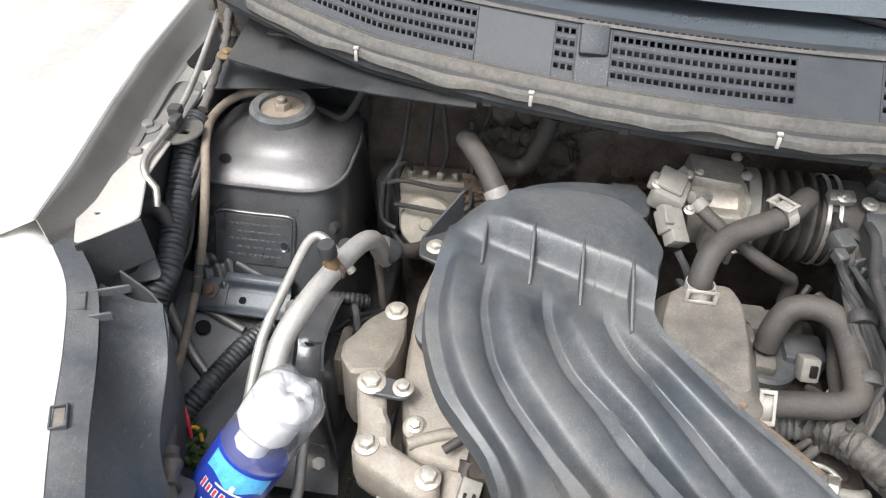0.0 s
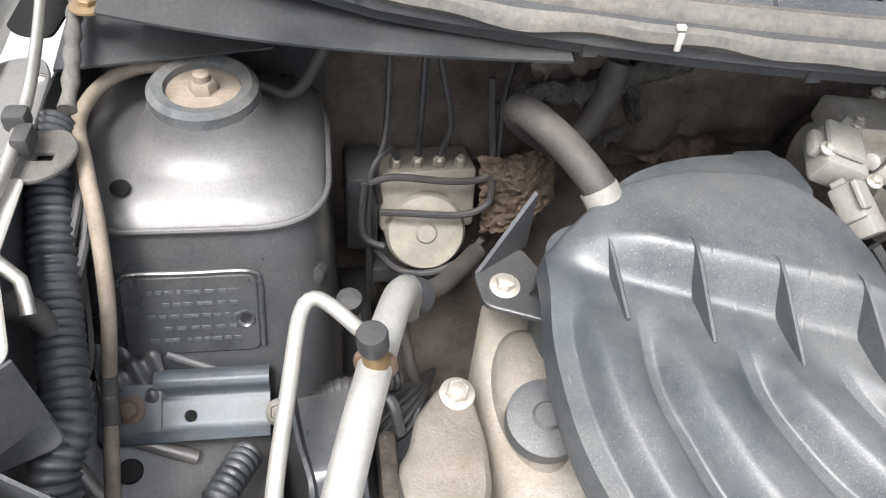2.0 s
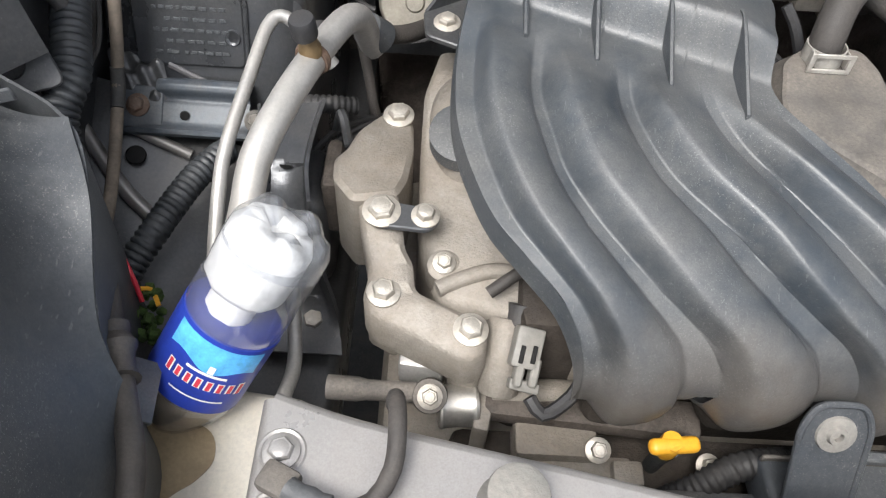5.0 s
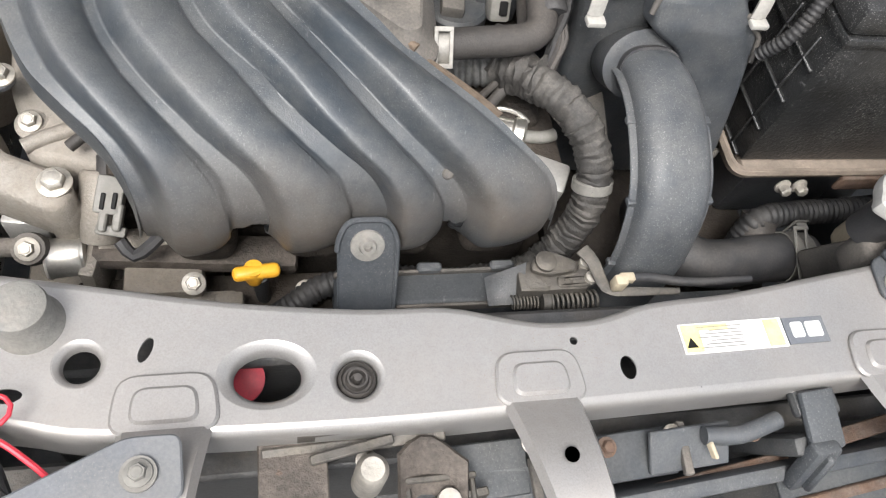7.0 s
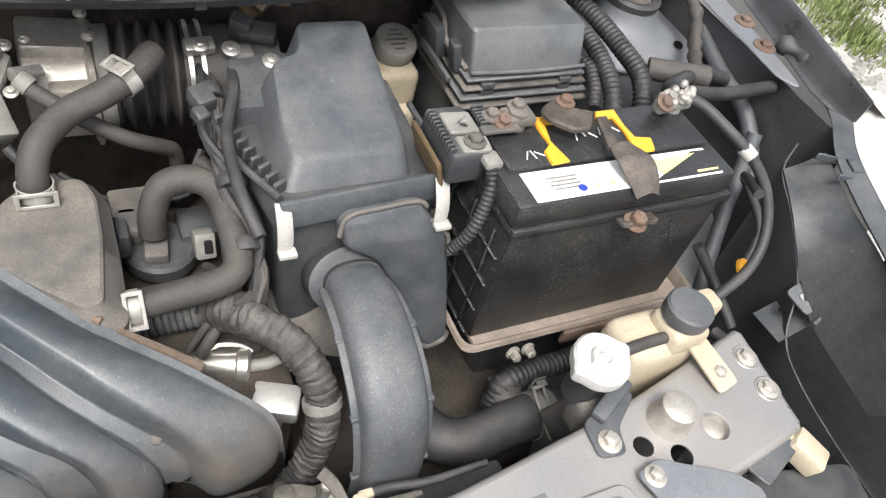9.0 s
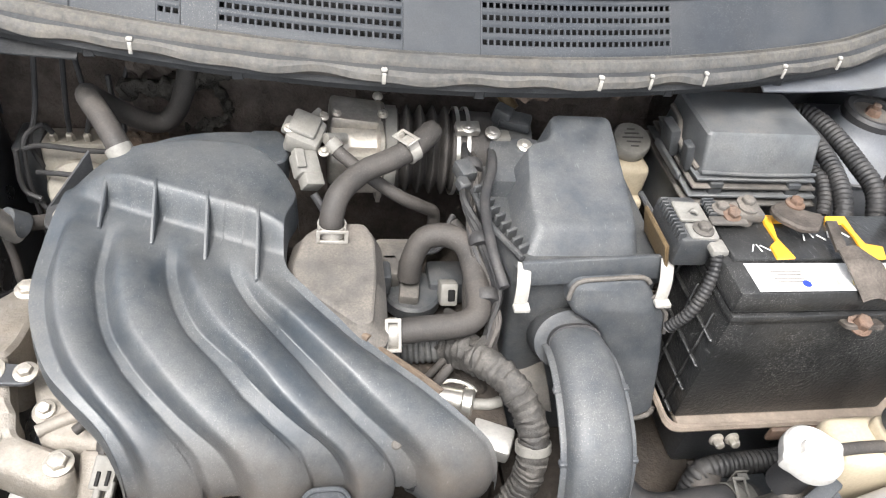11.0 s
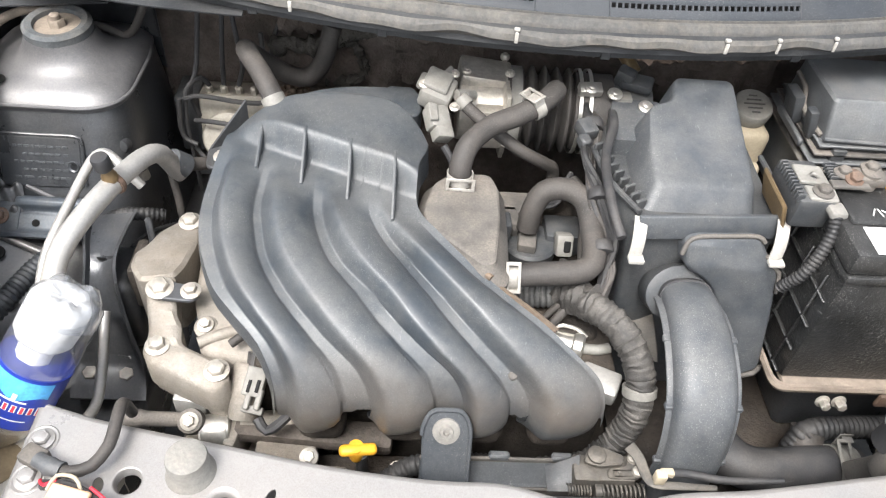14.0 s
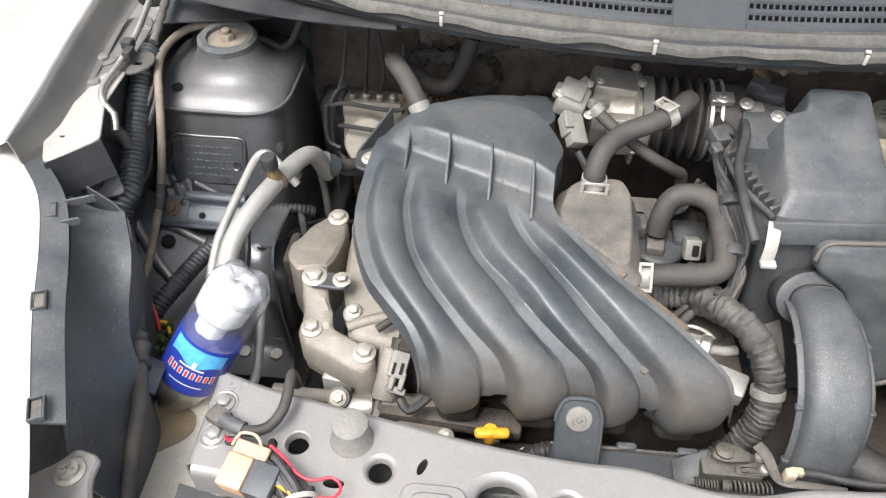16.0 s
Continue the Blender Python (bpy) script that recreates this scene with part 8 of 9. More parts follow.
jaw = part("jaw", plate(rounded([(0.000, 0.464), (0.006, 0.475), (0.020, 0.479), (0.039, 0.470), (0.037, 0.462), (0.014, 0.459)], 0.005), (), 0.652, 0.657, 0.0012), "latchsteel", lt, "worn grey latch jaw")
part("rivet", lathe([(0.0085, 0.0), (0.0085, 0.003), (0.006, 0.0045), (0.0, 0.005)], 20, pose(0.013, 0.469, 0.657)), "latchsteel", jaw)
lever = part("lever", plate(rounded([(0.022, 0.451), (0.050, 0.451), (0.057, 0.460), (0.052, 0.475), (0.043, 0.475), (0.041, 0.464), (0.022, 0.460)], 0.004), [circle(0.031, 0.4555, 0.0025, n=10)], 0.646, 0.651, 0.0012), "latchsteel", lt, "worn grey latch lever")
for x, y in ((0.050, 0.457), (0.048, 0.470)):
    part("rivet", lathe([(0.0055, 0.0), (0.005, 0.003), (0.0, 0.004)], 16, pose(x, y, 0.651)), "bolt", lever)
part("second_lever", plate(rounded([(-0.004, 0.450), (0.016, 0.449), (0.022, 0.456), (0.014, 0.461), (-0.004, 0.459)], 0.004), (), 0.644, 0.649, 0.0012), "latchsteel", lt)
coil = [V(0.018 + 0.041 * k / 160, 0.446 + 0.0075 * math.cos(2 * math.pi * k / 16), 0.634 + 0.0075 * math.sin(2 * math.pi * k / 16)) for k in range(161)]
part("spring", tube(coil, 0.0013, 7, 0.004), "latchsteel", lt, "bare coil spring", 75)
coil = [V(-0.012 + 0.022 * k / 128, 0.447 + 0.005 * math.cos(2 * math.pi * k / 16), 0.634 + 0.005 * math.sin(2 * math.pi * k / 16)) for k in range(129)]
part("spring", tube(coil, 0.0010, 7, 0.004), "latchsteel", lt, "small coil spring", 75)
part("spring_seat", lathe([(0.009, -0.003), (0.009, 0.003), (0.004, 0.004)], 18, aim((0.0145, 0.446, 0.634), (1, 0, 0))), "latchsteel", lt)
part("side_arm", flat_sweep([(0.044, 0.478, 0.660), (0.050, 0.466, 0.661), (0.054, 0.448, 0.660), (0.060, 0.441, 0.661), (0.080, 0.438, 0.664), (0.112, 0.436, 0.666)], lambda k: 0.0055 - 0.003 * k, 0.0012, (0.4, 0.9, 0.3), 12, 0.004), "latchsteel", lt, "bent steel side arm")
part("release_cable", tube([(0.066, 0.446, 0.670), (0.085, 0.447, 0.670), (0.12, 0.441, 0.671), (0.17, 0.440, 0.674)], lambda d, q: 0.0042 - 0.0012 * q, 10), "blackrubber", lt)
part("cable_end", join(box((0.062, 0.443, 0.670), (0.010, 0.009, 0.014), 0.002, 2), box((0.068, 0.446, 0.672), (0.012, 0.007, 0.007), 0.001, 1)), "cream", lt, "cream cable end clip")

# ---- front left corner ----
RET = [(-0.728, 0.695, 0.806), (-0.700, 0.640, 0.808), (-0.654, 0.585, 0.806), (-0.621, 0.520, 0.804), (-0.590, 0.445, 0.802), (-0.555, 0.371, 0.800), (-0.524, 0.306, 0.796), (-0.490, 0.22, 0.785)]


def mirrored(pts, sx):
    return [(-sx * x, y, z) for x, y, z in pts]


def strip(pts, inner, drop, sx, lift=0.0):
    """A sheet along a line: from it inwards by inner, ending lower by drop."""
    L = spline(mirrored(pts, sx), 0.012)

    def f(u, v):
        i = min(int(v * (len(L) - 1)), len(L) - 2)
        k = v * (len(L) - 1) - i
        p = L[i].lerp(L[i + 1], k)
        return (p.x - sx * inner * u, p.y + 0.25 * inner * u, p.z + lift - drop * u ** 1.5)
    return f, len(L) - 1


for sx, lab in ((-1, "white painted bumper cover corner"), (1, "white painted bumper corner in shade")):
    f, n = strip(RET, -0.24, 0.0, sx)
    g = lambda u, v, f=f, sx=sx: V(*f(u, v)) + V(0, -0.10 * u * u, 0.012 * math.sin(min(1, u * 8) * math.pi) * 0.5 - 0.01 * u - 0.35 * max(0, u - 0.25) ** 1.6)
    t = thing("bumper_cover", (sx * 0.62, 0.4, 0.5), lab, "bumper", "bumper corners")
    part("skin", thick(grid(g, 30, n), -0.003), "bumper", t, sharp=60)
    part("edge_roll", tube(mirrored([(x - 0.004, y, z + 0.001) for x, y, z in RET], sx), 0.003, 8, 0.012), "bumper", t)
    rt = thing("bumper_retainer", (sx * 0.60, 0.5, 0.70), "dark grey plastic bumper retainer with slots", "retainer strip", "bumper retainers")
    f, n = strip(RET[:6] + [(-0.546, 0.352, 0.799)], 0.024, 0.006, sx, 0.002)
    part("strip", thick(grid(f, 6, n), 0.003), "greyplastic", rt)
    for k, (x, y) in enumerate(((-0.694, 0.667), (-0.634, 0.569), (-0.591, 0.462), (-0.543, 0.362))):
        c, turn = V(-sx * x, y, 0.8045), -sx * 24
        w = part("slot_frame", join(*[box((c.x + dx * math.cos(radians(turn)) - dy * math.sin(radians(turn)), c.y + dx * math.sin(radians(turn)) + dy * math.cos(radians(turn)), c.z), size, 0.0006, 1, rot=(0, 0, turn)) for dx, dy, size in ((-0.0055, 0, (0.0016, 0.020, 0.005)), (0.0055, 0, (0.0016, 0.020, 0.005)), (0, 0.0095, (0.0125, 0.0016, 0.005)), (0, -0.0095, (0.0125, 0.0016, 0.005)))]), "splash", rt)
        part("slot", box((c.x, c.y, c.z - 0.0006), (0.008, 0.016, 0.002), 0.0005, 1, rot=(0, 0, turn)), "dustyplastic", w)
        if k == 1:
            for dy in (-0.014, 0.018):
                part("web", box((c.x - sx * 0.016, c.y + 0.002 + dy, c.z - 0.004), (0.036, 0.0025, 0.009), 0.001, 1, rot=(0, 8 * sx, -sx * 14)), "splash", rt)
    ip = thing("splash_panel", (sx * 0.58, 0.48, 0.60), "faded dark plastic splash panel behind headlamp", "splash panel", "splash panels")
    top = [(-0.636, 0.604, 0.793), (-0.602, 0.535, 0.792), (-0.574, 0.460, 0.790), (-0.548, 0.392, 0.776), (-0.530, 0.345, 0.735)]
    bot = [(-0.586, 0.606, 0.775), (-0.562, 0.556, 0.764), (-0.554, 0.500, 0.720), (-0.530, 0.455, 0.675), (-0.528, 0.370, 0.652)]
    if sx > 0:
        bot = bot[:2] + [(-0.556, 0.500, 0.722), (-0.548, 0.455, 0.702), (-0.533, 0.36, 0.698)]
    Lt, Lb = spline(mirrored(top, sx), 0.006), spline(mirrored(bot, sx), 0.006)

    def pf(u, v, Lt=Lt, Lb=Lb, sx=sx):
        a, b = Lt[round(v * (len(Lt) - 1))], Lb[round(v * (len(Lb) - 1))]
        p = a.lerp(b, u)
        p.z -= (0.018 if sx < 0 else 0.004) * math.sin(math.pi * u) * (0.4 + 0.6 * v)
        return p
    part("sheet", thick(grid(pf, 16, 48), 0.0025), "splash" if sx < 0 else "plastic", ip)
    if sx > 0:
        part("seam_ridge", tube([(0.548, 0.458, 0.706), (0.60, 0.468, 0.765), (0.622, 0.475, 0.797)], 0.003, 8), "plastic", ip)
        part("hole_tab", moved(plate(rounded([(-0.020, -0.016), (0.020, -0.020), (0.024, 0.012), (-0.016, 0.016)], 0.006), [circle(-0.006, 0.0, 0.0045, n=12)], 0, 0.0025, 0.001), pose(0.560, 0.487, 0.716, 0, -35, 12)), "greyplastic", ip)
    Lq = spline(mirrored([(-0.640, 0.64, 0.775), (-0.586, 0.606, 0.772), (-0.562, 0.556, 0.761), (-0.554, 0.500, 0.717), (-0.532, 0.455, 0.672), (-0.530, 0.370, 0.649), (-0.525, 0.25, 0.645)], sx), 0.01)
    part("liner", thick(grid(lambda u, v, Lq=Lq, sx=sx: Lq[round(v * (len(Lq) - 1))] + V(sx * 0.03 * u, 0, -0.42 * u), 6, 40), 0.002), "splash" if sx < 0 else "plastic", ip)
    part("lower_shield", box((sx * 0.66, 0.44, 0.50), (0.32, 0.62, 0.006), 0.002, 1), "plastic", ip)
    flap = part("flap", thick(grid(lambda u, v, sx=sx: (sx * (0.576 - 0.042 * u - 0.016 * v + 0.010 * u * v), 0.506 - 0.042 * v, 0.690 - 0.025 * u + 0.008 * v), 6, 8), 0.002), "greyplastic", ip, "stiff side flap")
    part("clip_hole", lathe([(0.0, 0), (0.004, 0)], 12, aim((sx * 0.545, 0.490, 0.688), (0, -0.2, 1))), "ink_and_shade", flap)

# out of view; added to keep open sky off the beam's front
t = thing("bumper_nose", (0, 0.2, 0.3), "unseen white painted bumper nose closing the front", "bumper", kind="structure")
part("skin", thick(grid(lambda u, v: (-0.50 + 1.0 * u, 0.205 - 0.05 * math.sin(math.pi * u) - 0.05 * math.sin(math.pi * min(1.0, 1.2 * v)), 0.675 - 0.45 * v), 40, 16), 0.003), "bumper", t, sharp=60)
part("grille", thick(grid(lambda u, v: (-0.48 + 0.96 * u, 0.215 - 0.05 * math.sin(math.pi * u) + 0.015 * v, 0.672 - 0.16 * v), 40, 8), 0.003), "plastic", t, "black plastic grille backing")

t = thing("headlamp_mount", (-0.53, 0.34, 0.72), "grey plastic headlamp lug with screw", "headlamp mount")
part("lug", moved(plate(rounded([(-0.572, 0.326), (-0.540, 0.352), (-0.533, 0.364), (-0.510, 0.358), (-0.511, 0.340), (-0.500, 0.315), (-0.478, 0.288), (-0.470, 0.262), (-0.572, 0.262)], 0.008), (), 0, 0.006, 0.002), pose(0, 0, 0.743)), "silver", t, "dull silver mounting plate")
part("screw", join(lathe([(0.012, 0), (0.012, 0.002), (0.008, 0.003), (0.008, 0.007), (0.0, 0.0075)], 24, pose(-0.528, 0.342, 0.749)), box((-0.528, 0.342, 0.7568), (0.010, 0.002, 0.001), 0, 1), box((-0.528, 0.342, 0.7568), (0.002, 0.010, 0.001), 0, 1)), "bolt", t)

hc = thing("apron_harness", (-0.60, 0.72, 0.60), "black corrugated wiring sleeve along the inner wing", "wiring harness")
part("sleeve", sleeve([(-0.658, 0.872, 0.796), (-0.655, 0.846, 0.792), (-0.651, 0.811, 0.777), (-0.645, 0.766, 0.753), (-0.636, 0.722, 0.737), (-0.630, 0.692, 0.727), (-0.634, 0.666, 0.715), (-0.630, 0.64, 0.690)], 0.0142, 0.0060, 0.0022, 18), "ribblack", hc, sharp=75)
part("sleeve", sleeve([(-0.545, 0.722, 0.628), (-0.552, 0.705, 0.634), (-0.562, 0.683, 0.636), (-0.573, 0.655, 0.634), (-0.582, 0.628, 0.632), (-0.592, 0.605, 0.626), (-0.600, 0.58, 0.615)], 0.0115, 0.0055, 0.0019, 16), "ribblack", hc, sharp=75)
for L in ([(-0.650, 0.860, 0.790), (-0.640, 0.850, 0.795), (-0.634, 0.82, 0.785), (-0.640, 0.78, 0.760)], [(-0.655, 0.862, 0.792), (-0.638, 0.845, 0.790), (-0.630, 0.80, 0.770), (-0.640, 0.76, 0.74)]):
    part("loose_wire", tube(L, 0.003, 8), "blackrubber", hc)
part("tape", tube([(-0.624, 0.640, 0.705), (-0.614, 0.615, 0.685), (-0.602, 0.59, 0.65)], 0.0135, 14), "blackrubber", hc)
t = thing("washer_hose", (-0.63, 0.75, 0.60), "brown dusty rubber hose round the strut tower", "hose")
part("hose_body", tube([(-0.585, 0.925, 0.803), (-0.610, 0.930, 0.802), (-0.636, 0.922, 0.794), (-0.646, 0.885, 0.790), (-0.630, 0.828, 0.796), (-0.622, 0.795, 0.772), (-0.622, 0.770, 0.728), (-0.629, 0.748, 0.676), (-0.625, 0.703, 0.652), (-0.616, 0.644, 0.642), (-0.617, 0.618, 0.636)], 0.0050, 12), "tanhose", t)
part("worn_band", tube([(-0.628, 0.752, 0.685), (-0.629, 0.745, 0.672), (-0.627, 0.728, 0.663)], 0.0055, 12), "seal", t)
t = thing("horn_wire", (-0.58, 0.55, 0.60), "thick grey taped wire down the splash panel", "wire")
part("wire", tube([(-0.595, 0.598, 0.680), (-0.588, 0.575, 0.690), (-0.572, 0.545, 0.695), (-0.556, 0.505, 0.690), (-0.540, 0.470, 0.690), (-0.525, 0.435, 0.695), (-0.521, 0.41, 0.690), (-0.521, 0.385, 0.669), (-0.523, 0.36, 0.64)], 0.0075, 12), "rubber", t)
part("tape_lump", tube([(-0.560, 0.515, 0.692), (-0.552, 0.497, 0.690), (-0.546, 0.482, 0.690)], lambda d, s: 0.011 + 0.002 * math.sin(d * 600), 14), "rubber", t)
for L, m in (([(-0.600, 0.600, 0.665), (-0.588, 0.592, 0.668), (-0.575, 0.575, 0.655), (-0.570, 0.565, 0.640)], "redwire"), ([(-0.572, 0.572, 0.645), (-0.566, 0.575, 0.640), (-0.560, 0.565, 0.635)], "yellow"), ([(-0.522, 0.372, 0.655), (-0.518, 0.360, 0.650), (-0.517, 0.35, 0.645)], "labelyellow")):
    part("thin_wire", tube(L, 0.0018, 6), m, t)
t = thing("plug_connector", (-0.54, 0.33, 0.63), "cream plastic plug connector hanging on wire", "connector")
part("plug", join(box((-0.526, 0.338, 0.640), (0.022, 0.034, 0.020), 0.002, 2, rot=(20, 0, -25)), box((-0.5175, 0.356, 0.648), (0.014, 0.010, 0.012), 0.002, 2, rot=(20, 0, -25)), box((-0.530, 0.330, 0.6525), (0.008, 0.018, 0.004), 0.001, 1, rot=(20, 0, -25))), "tankplastic", t)
single("moss_tuft", join(*[box((-0.570 + random.uniform(-0.012, 0.012), 0.560 + random.uniform(-0.02, 0.02), 0.628 + random.uniform(-0.008, 0.012)), (0.006, 0.006, 0.005), 0.001, 1, rot=(random.uniform(0, 90), random.uniform(0, 90), 0)) for _ in range(40)]), "moss", "small green moss tuft on the wiring", "moss", kind="stuff")

# hood hinge arm and washer line on the left flange
t = thing("hood_cable", (-0.66, 0.85, 0.80), "grey steel rod clipped along the fender flange", "rod")
part("rod", tube([(-0.690, 1.060, 0.850), (-0.676, 0.980, 0.842), (-0.668, 0.92, 0.832), (-0.662, 0.86, 0.824), (-0.660, 0.80, 0.819), (-0.660, 0.755, 0.817), (-0.650, 0.733, 0.812), (-0.640, 0.728, 0.803), (-0.637, 0.716, 0.790)], 0.0038, 10), "steel", t)
part("clip", join(box((-0.661, 0.835, 0.826), (0.014, 0.014, 0.012), 0.003, 2), box((-0.655, 0.820, 0.822), (0.010, 0.018, 0.012), 0.002, 2)), "blackrubber", t)
t = thing("wing_tab", (-0.645, 0.82, 0.80), "grey steel tab with square hole on flange", "bracket")
part("tab", plate(rounded([(-0.668, 0.80), (-0.664, 0.840), (-0.640, 0.848), (-0.628, 0.828), (-0.634, 0.806), (-0.650, 0.795)], 0.012), [[(-0.652, 0.815), (-0.642, 0.815), (-0.642, 0.823), (-0.652, 0.823)]], 0.808, 0.811, 0.001), "seal", t)
t = thing("hinge_cable", (-0.66, 1.0, 0.82), "grey cable with sleeve beside the hood hinge", "cable")
part("cable", tube([(-0.672, 1.040, 0.862), (-0.660, 1.0, 0.850), (-0.650, 0.96, 0.842), (-0.645, 0.92, 0.836), (-0.640, 0.88, 0.828), (-0.640, 0.855, 0.818)], lambda d, s: 0.005 + 0.001 * math.sin(d * 300), 10), "seal", t)
t = thing("corner_hinge", (-0.70, 1.05, 0.80), "dirty steel hood hinge in the corner", "hinge")
part("arm", join(box((-0.690, 1.050, 0.868), (0.012, 0.050, 0.030), 0.004, 2), box((-0.676, 1.065, 0.885), (0.006, 0.02, 0.05), 0.002, 2)), "dustyplastic", t)
part("pin", lathe([(0.008, 0), (0.008, 0.014), (0, 0.015)], 16, aim((-0.680, 1.04, 0.872), (1, -0.3, 0.2))), "cream", t)
for sx in (1,):
    single("apron_tube", tube([(sx * 0.668, 0.86, 0.775), (sx * 0.658, 0.80, 0.76), (sx * 0.650, 0.72, 0.745), (sx * 0.640, 0.66, 0.70)], 0.010, 14), "greyplastic", "dark plastic tube along the inner wing", "tube")
t = thing("rubber_boot", (-0.64, 0.66, 0.72), "dark rubber boot behind the headlamp bracket", "rubber boot")
part("boot", tube([(-0.676, 0.738, 0.762), (-0.662, 0.742, 0.768), (-0.648, 0.740, 0.764), (-0.640, 0.734, 0.752)], lambda d, s: 0.0105 - 0.0045 * s + 0.0008 * math.sin(d * 900), 16), "blackrubber", t)
part("bracket", moved(plate(rounded([(-0.03, -0.02), (0.03, -0.02), (0.02, 0.03), (-0.02, 0.03)], 0.01), [circle(0, 0.0, 0.009)], 0, 0.003, 0.001), pose(-0.654, 0.672, 0.752, 50, 0, 25)), "blackpaint", t)

# ---- hose, relay and wires on the beam's end ----
t = thing("beam_hose", (-0.41, 0.42, 0.715), "short grey rubber hose with fitting on beam", "hose")
part("hose_body", tube([(-0.388, 0.472, 0.700), (-0.386, 0.462, 0.730), (-0.384, 0.445, 0.736), (-0.385, 0.424, 0.732), (-0.394, 0.409, 0.728), (-0.408, 0.404, 0.727), (-0.418, 0.406, 0.727)], 0.0048, 14), "rubber", t)
part("fitting", tube([(-0.414, 0.405, 0.727), (-0.424, 0.408, 0.727), (-0.435, 0.414, 0.726)], lambda d, s: 0.0066 + 0.0008 * math.sin(d * 700), 14), "greyplastic", t)
part("elbow", box((-0.441, 0.419, 0.721), (0.020, 0.016, 0.010), 0.003, 2, rot=(0, 0, -25)), "dustyplastic", t)
t = thing("relay", (-0.40, 0.365, 0.715), "faded orange relay in dark grey socket", "relay")
part("relay_case", box((-0.406, 0.363, 0.731), (0.022, 0.027, 0.022), 0.002, 2, rot=(12, 0, -14)), "orange", t)
part("top_flap", box((-0.398, 0.380, 0.739), (0.030, 0.012, 0.004), 0.001, 1, rot=(12, 0, -14)), "orange", t)
part("socket", join(box((-0.384, 0.358, 0.731), (0.024, 0.028, 0.020), 0.003, 2, rot=(12, 0, -14)), box((-0.370, 0.364, 0.732), (0.012, 0.018, 0.014), 0.002, 2, rot=(12, 0, -14))), "greyplastic", t)
t = thing("loose_wires", (-0.36, 0.36, 0.715), "loose black and red wires over the beam", "wiring")
for L, r, m in (([(-0.425, 0.395, 0.724), (-0.405, 0.390, 0.733), (-0.385, 0.382, 0.733), (-0.368, 0.370, 0.733), (-0.352, 0.358, 0.730), (-0.335, 0.340, 0.722), (-0.325, 0.31, 0.70)], 0.0042, "blackrubber"),
                ([(-0.428, 0.398, 0.725), (-0.422, 0.392, 0.730), (-0.412, 0.394, 0.734)], 0.0015, "redwire"),
                ([(-0.385, 0.387, 0.738), (-0.372, 0.378, 0.738), (-0.358, 0.366, 0.736), (-0.345, 0.362, 0.735), (-0.330, 0.366, 0.735), (-0.322, 0.360, 0.733), (-0.326, 0.351, 0.732), (-0.342, 0.350, 0.732)], 0.0014, "redwire"),
                ([(-0.340, 0.350, 0.730), (-0.325, 0.342, 0.728), (-0.310, 0.330, 0.722), (-0.302, 0.322, 0.715)], 0.0017, "redwire"),
                ([(-0.418, 0.388, 0.731), (-0.412, 0.396, 0.737), (-0.398, 0.394, 0.738), (-0.390, 0.382, 0.737)], 0.0014, "cream"),
                ([(-0.372, 0.356, 0.735), (-0.360, 0.350, 0.735), (-0.350, 0.346, 0.733)], 0.0018, "yellow"),
                ([(-0.378, 0.350, 0.728), (-0.362, 0.343, 0.728), (-0.350, 0.335, 0.722), (-0.335, 0.318, 0.70)], 0.0035, "blackrubber"),
                ([(-0.352, 0.358, 0.726), (-0.342, 0.335, 0.720), (-0.330, 0.300, 0.700), (-0.31, 0.27, 0.68)], 0.0085, "blackrubber"),
                ([(-0.360, 0.352, 0.724), (-0.352, 0.328, 0.712), (-0.345, 0.295, 0.69)], 0.007, "corrug")):
    part("wire", tube(L, r, 8, 0.004), m, t)
part("cable_tie", lathe([(0.013, -0.002), (0.015, -0.002), (0.015, 0.002), (0.013, 0.002), (0.013, -0.002)], 24, aim((-0.352, 0.347, 0.728), (0.3, -0.8, -0.1))), "white", t, "white cable tie loop")

# ---- what lies in front of and below the beam ----
t = thing("condenser_side_tank", (-0.43, 0.33, 0.45), "dark plastic radiator side guide with holes", "radiator guide")
part("guide", thick(grid(lambda u, v: (-0.470 + 0.035 * u, 0.375 - 0.14 * v, 0.680 - 0.02 * v - 0.02 * u), 4, 8), 0.003), "greyplastic", t)
part("inner_box", box((-0.400, 0.300, 0.600), (0.055, 0.10, 0.10), 0.006, 2), "plastic", t)
part("lid", box((-0.402, 0.300, 0.655), (0.046, 0.090, 0.012), 0.004, 2), "plastic", t)
for i in range(5):
    part("hole", lathe([(0.0, 0), (0.0022, 0)], 10, pose(-0.452, 0.35 - 0.02 * i, 0.6775 - 0.003 * i)), "ink_and_shade", t)
t = thing("front_grille_carrier", (0.05, 0.27, 0.40), "black plastic grille carrier with many recesses", "grille carrier")
part("floor", box((0.0, 0.25, 0.50), (0.95, 0.22, 0.02), 0.004, 1), "plastic", t)
part("bar", box((0.09, 0.300, 0.640), (0.34, 0.012, 0.05), 0.004, 2, rot=(20, 0, 4)), "greyplastic", t)
part("bar", box((0.13, 0.255, 0.640), (0.40, 0.020, 0.03), 0.004, 2, rot=(10, 0, 3)), "plastic", t)
part("rusty_bar", box((0.15, 0.275, 0.650), (0.30, 0.008, 0.012), 0.002, 1, rot=(0, 0, 6)), "rust", t)
part("post", join(box((0.156, 0.318, 0.655), (0.026, 0.014, 0.080), 0.005, 2, rot=(15, 0, 4)), box((0.166, 0.336, 0.697), (0.034, 0.022, 0.010), 0.004, 2)), "plastic", t)
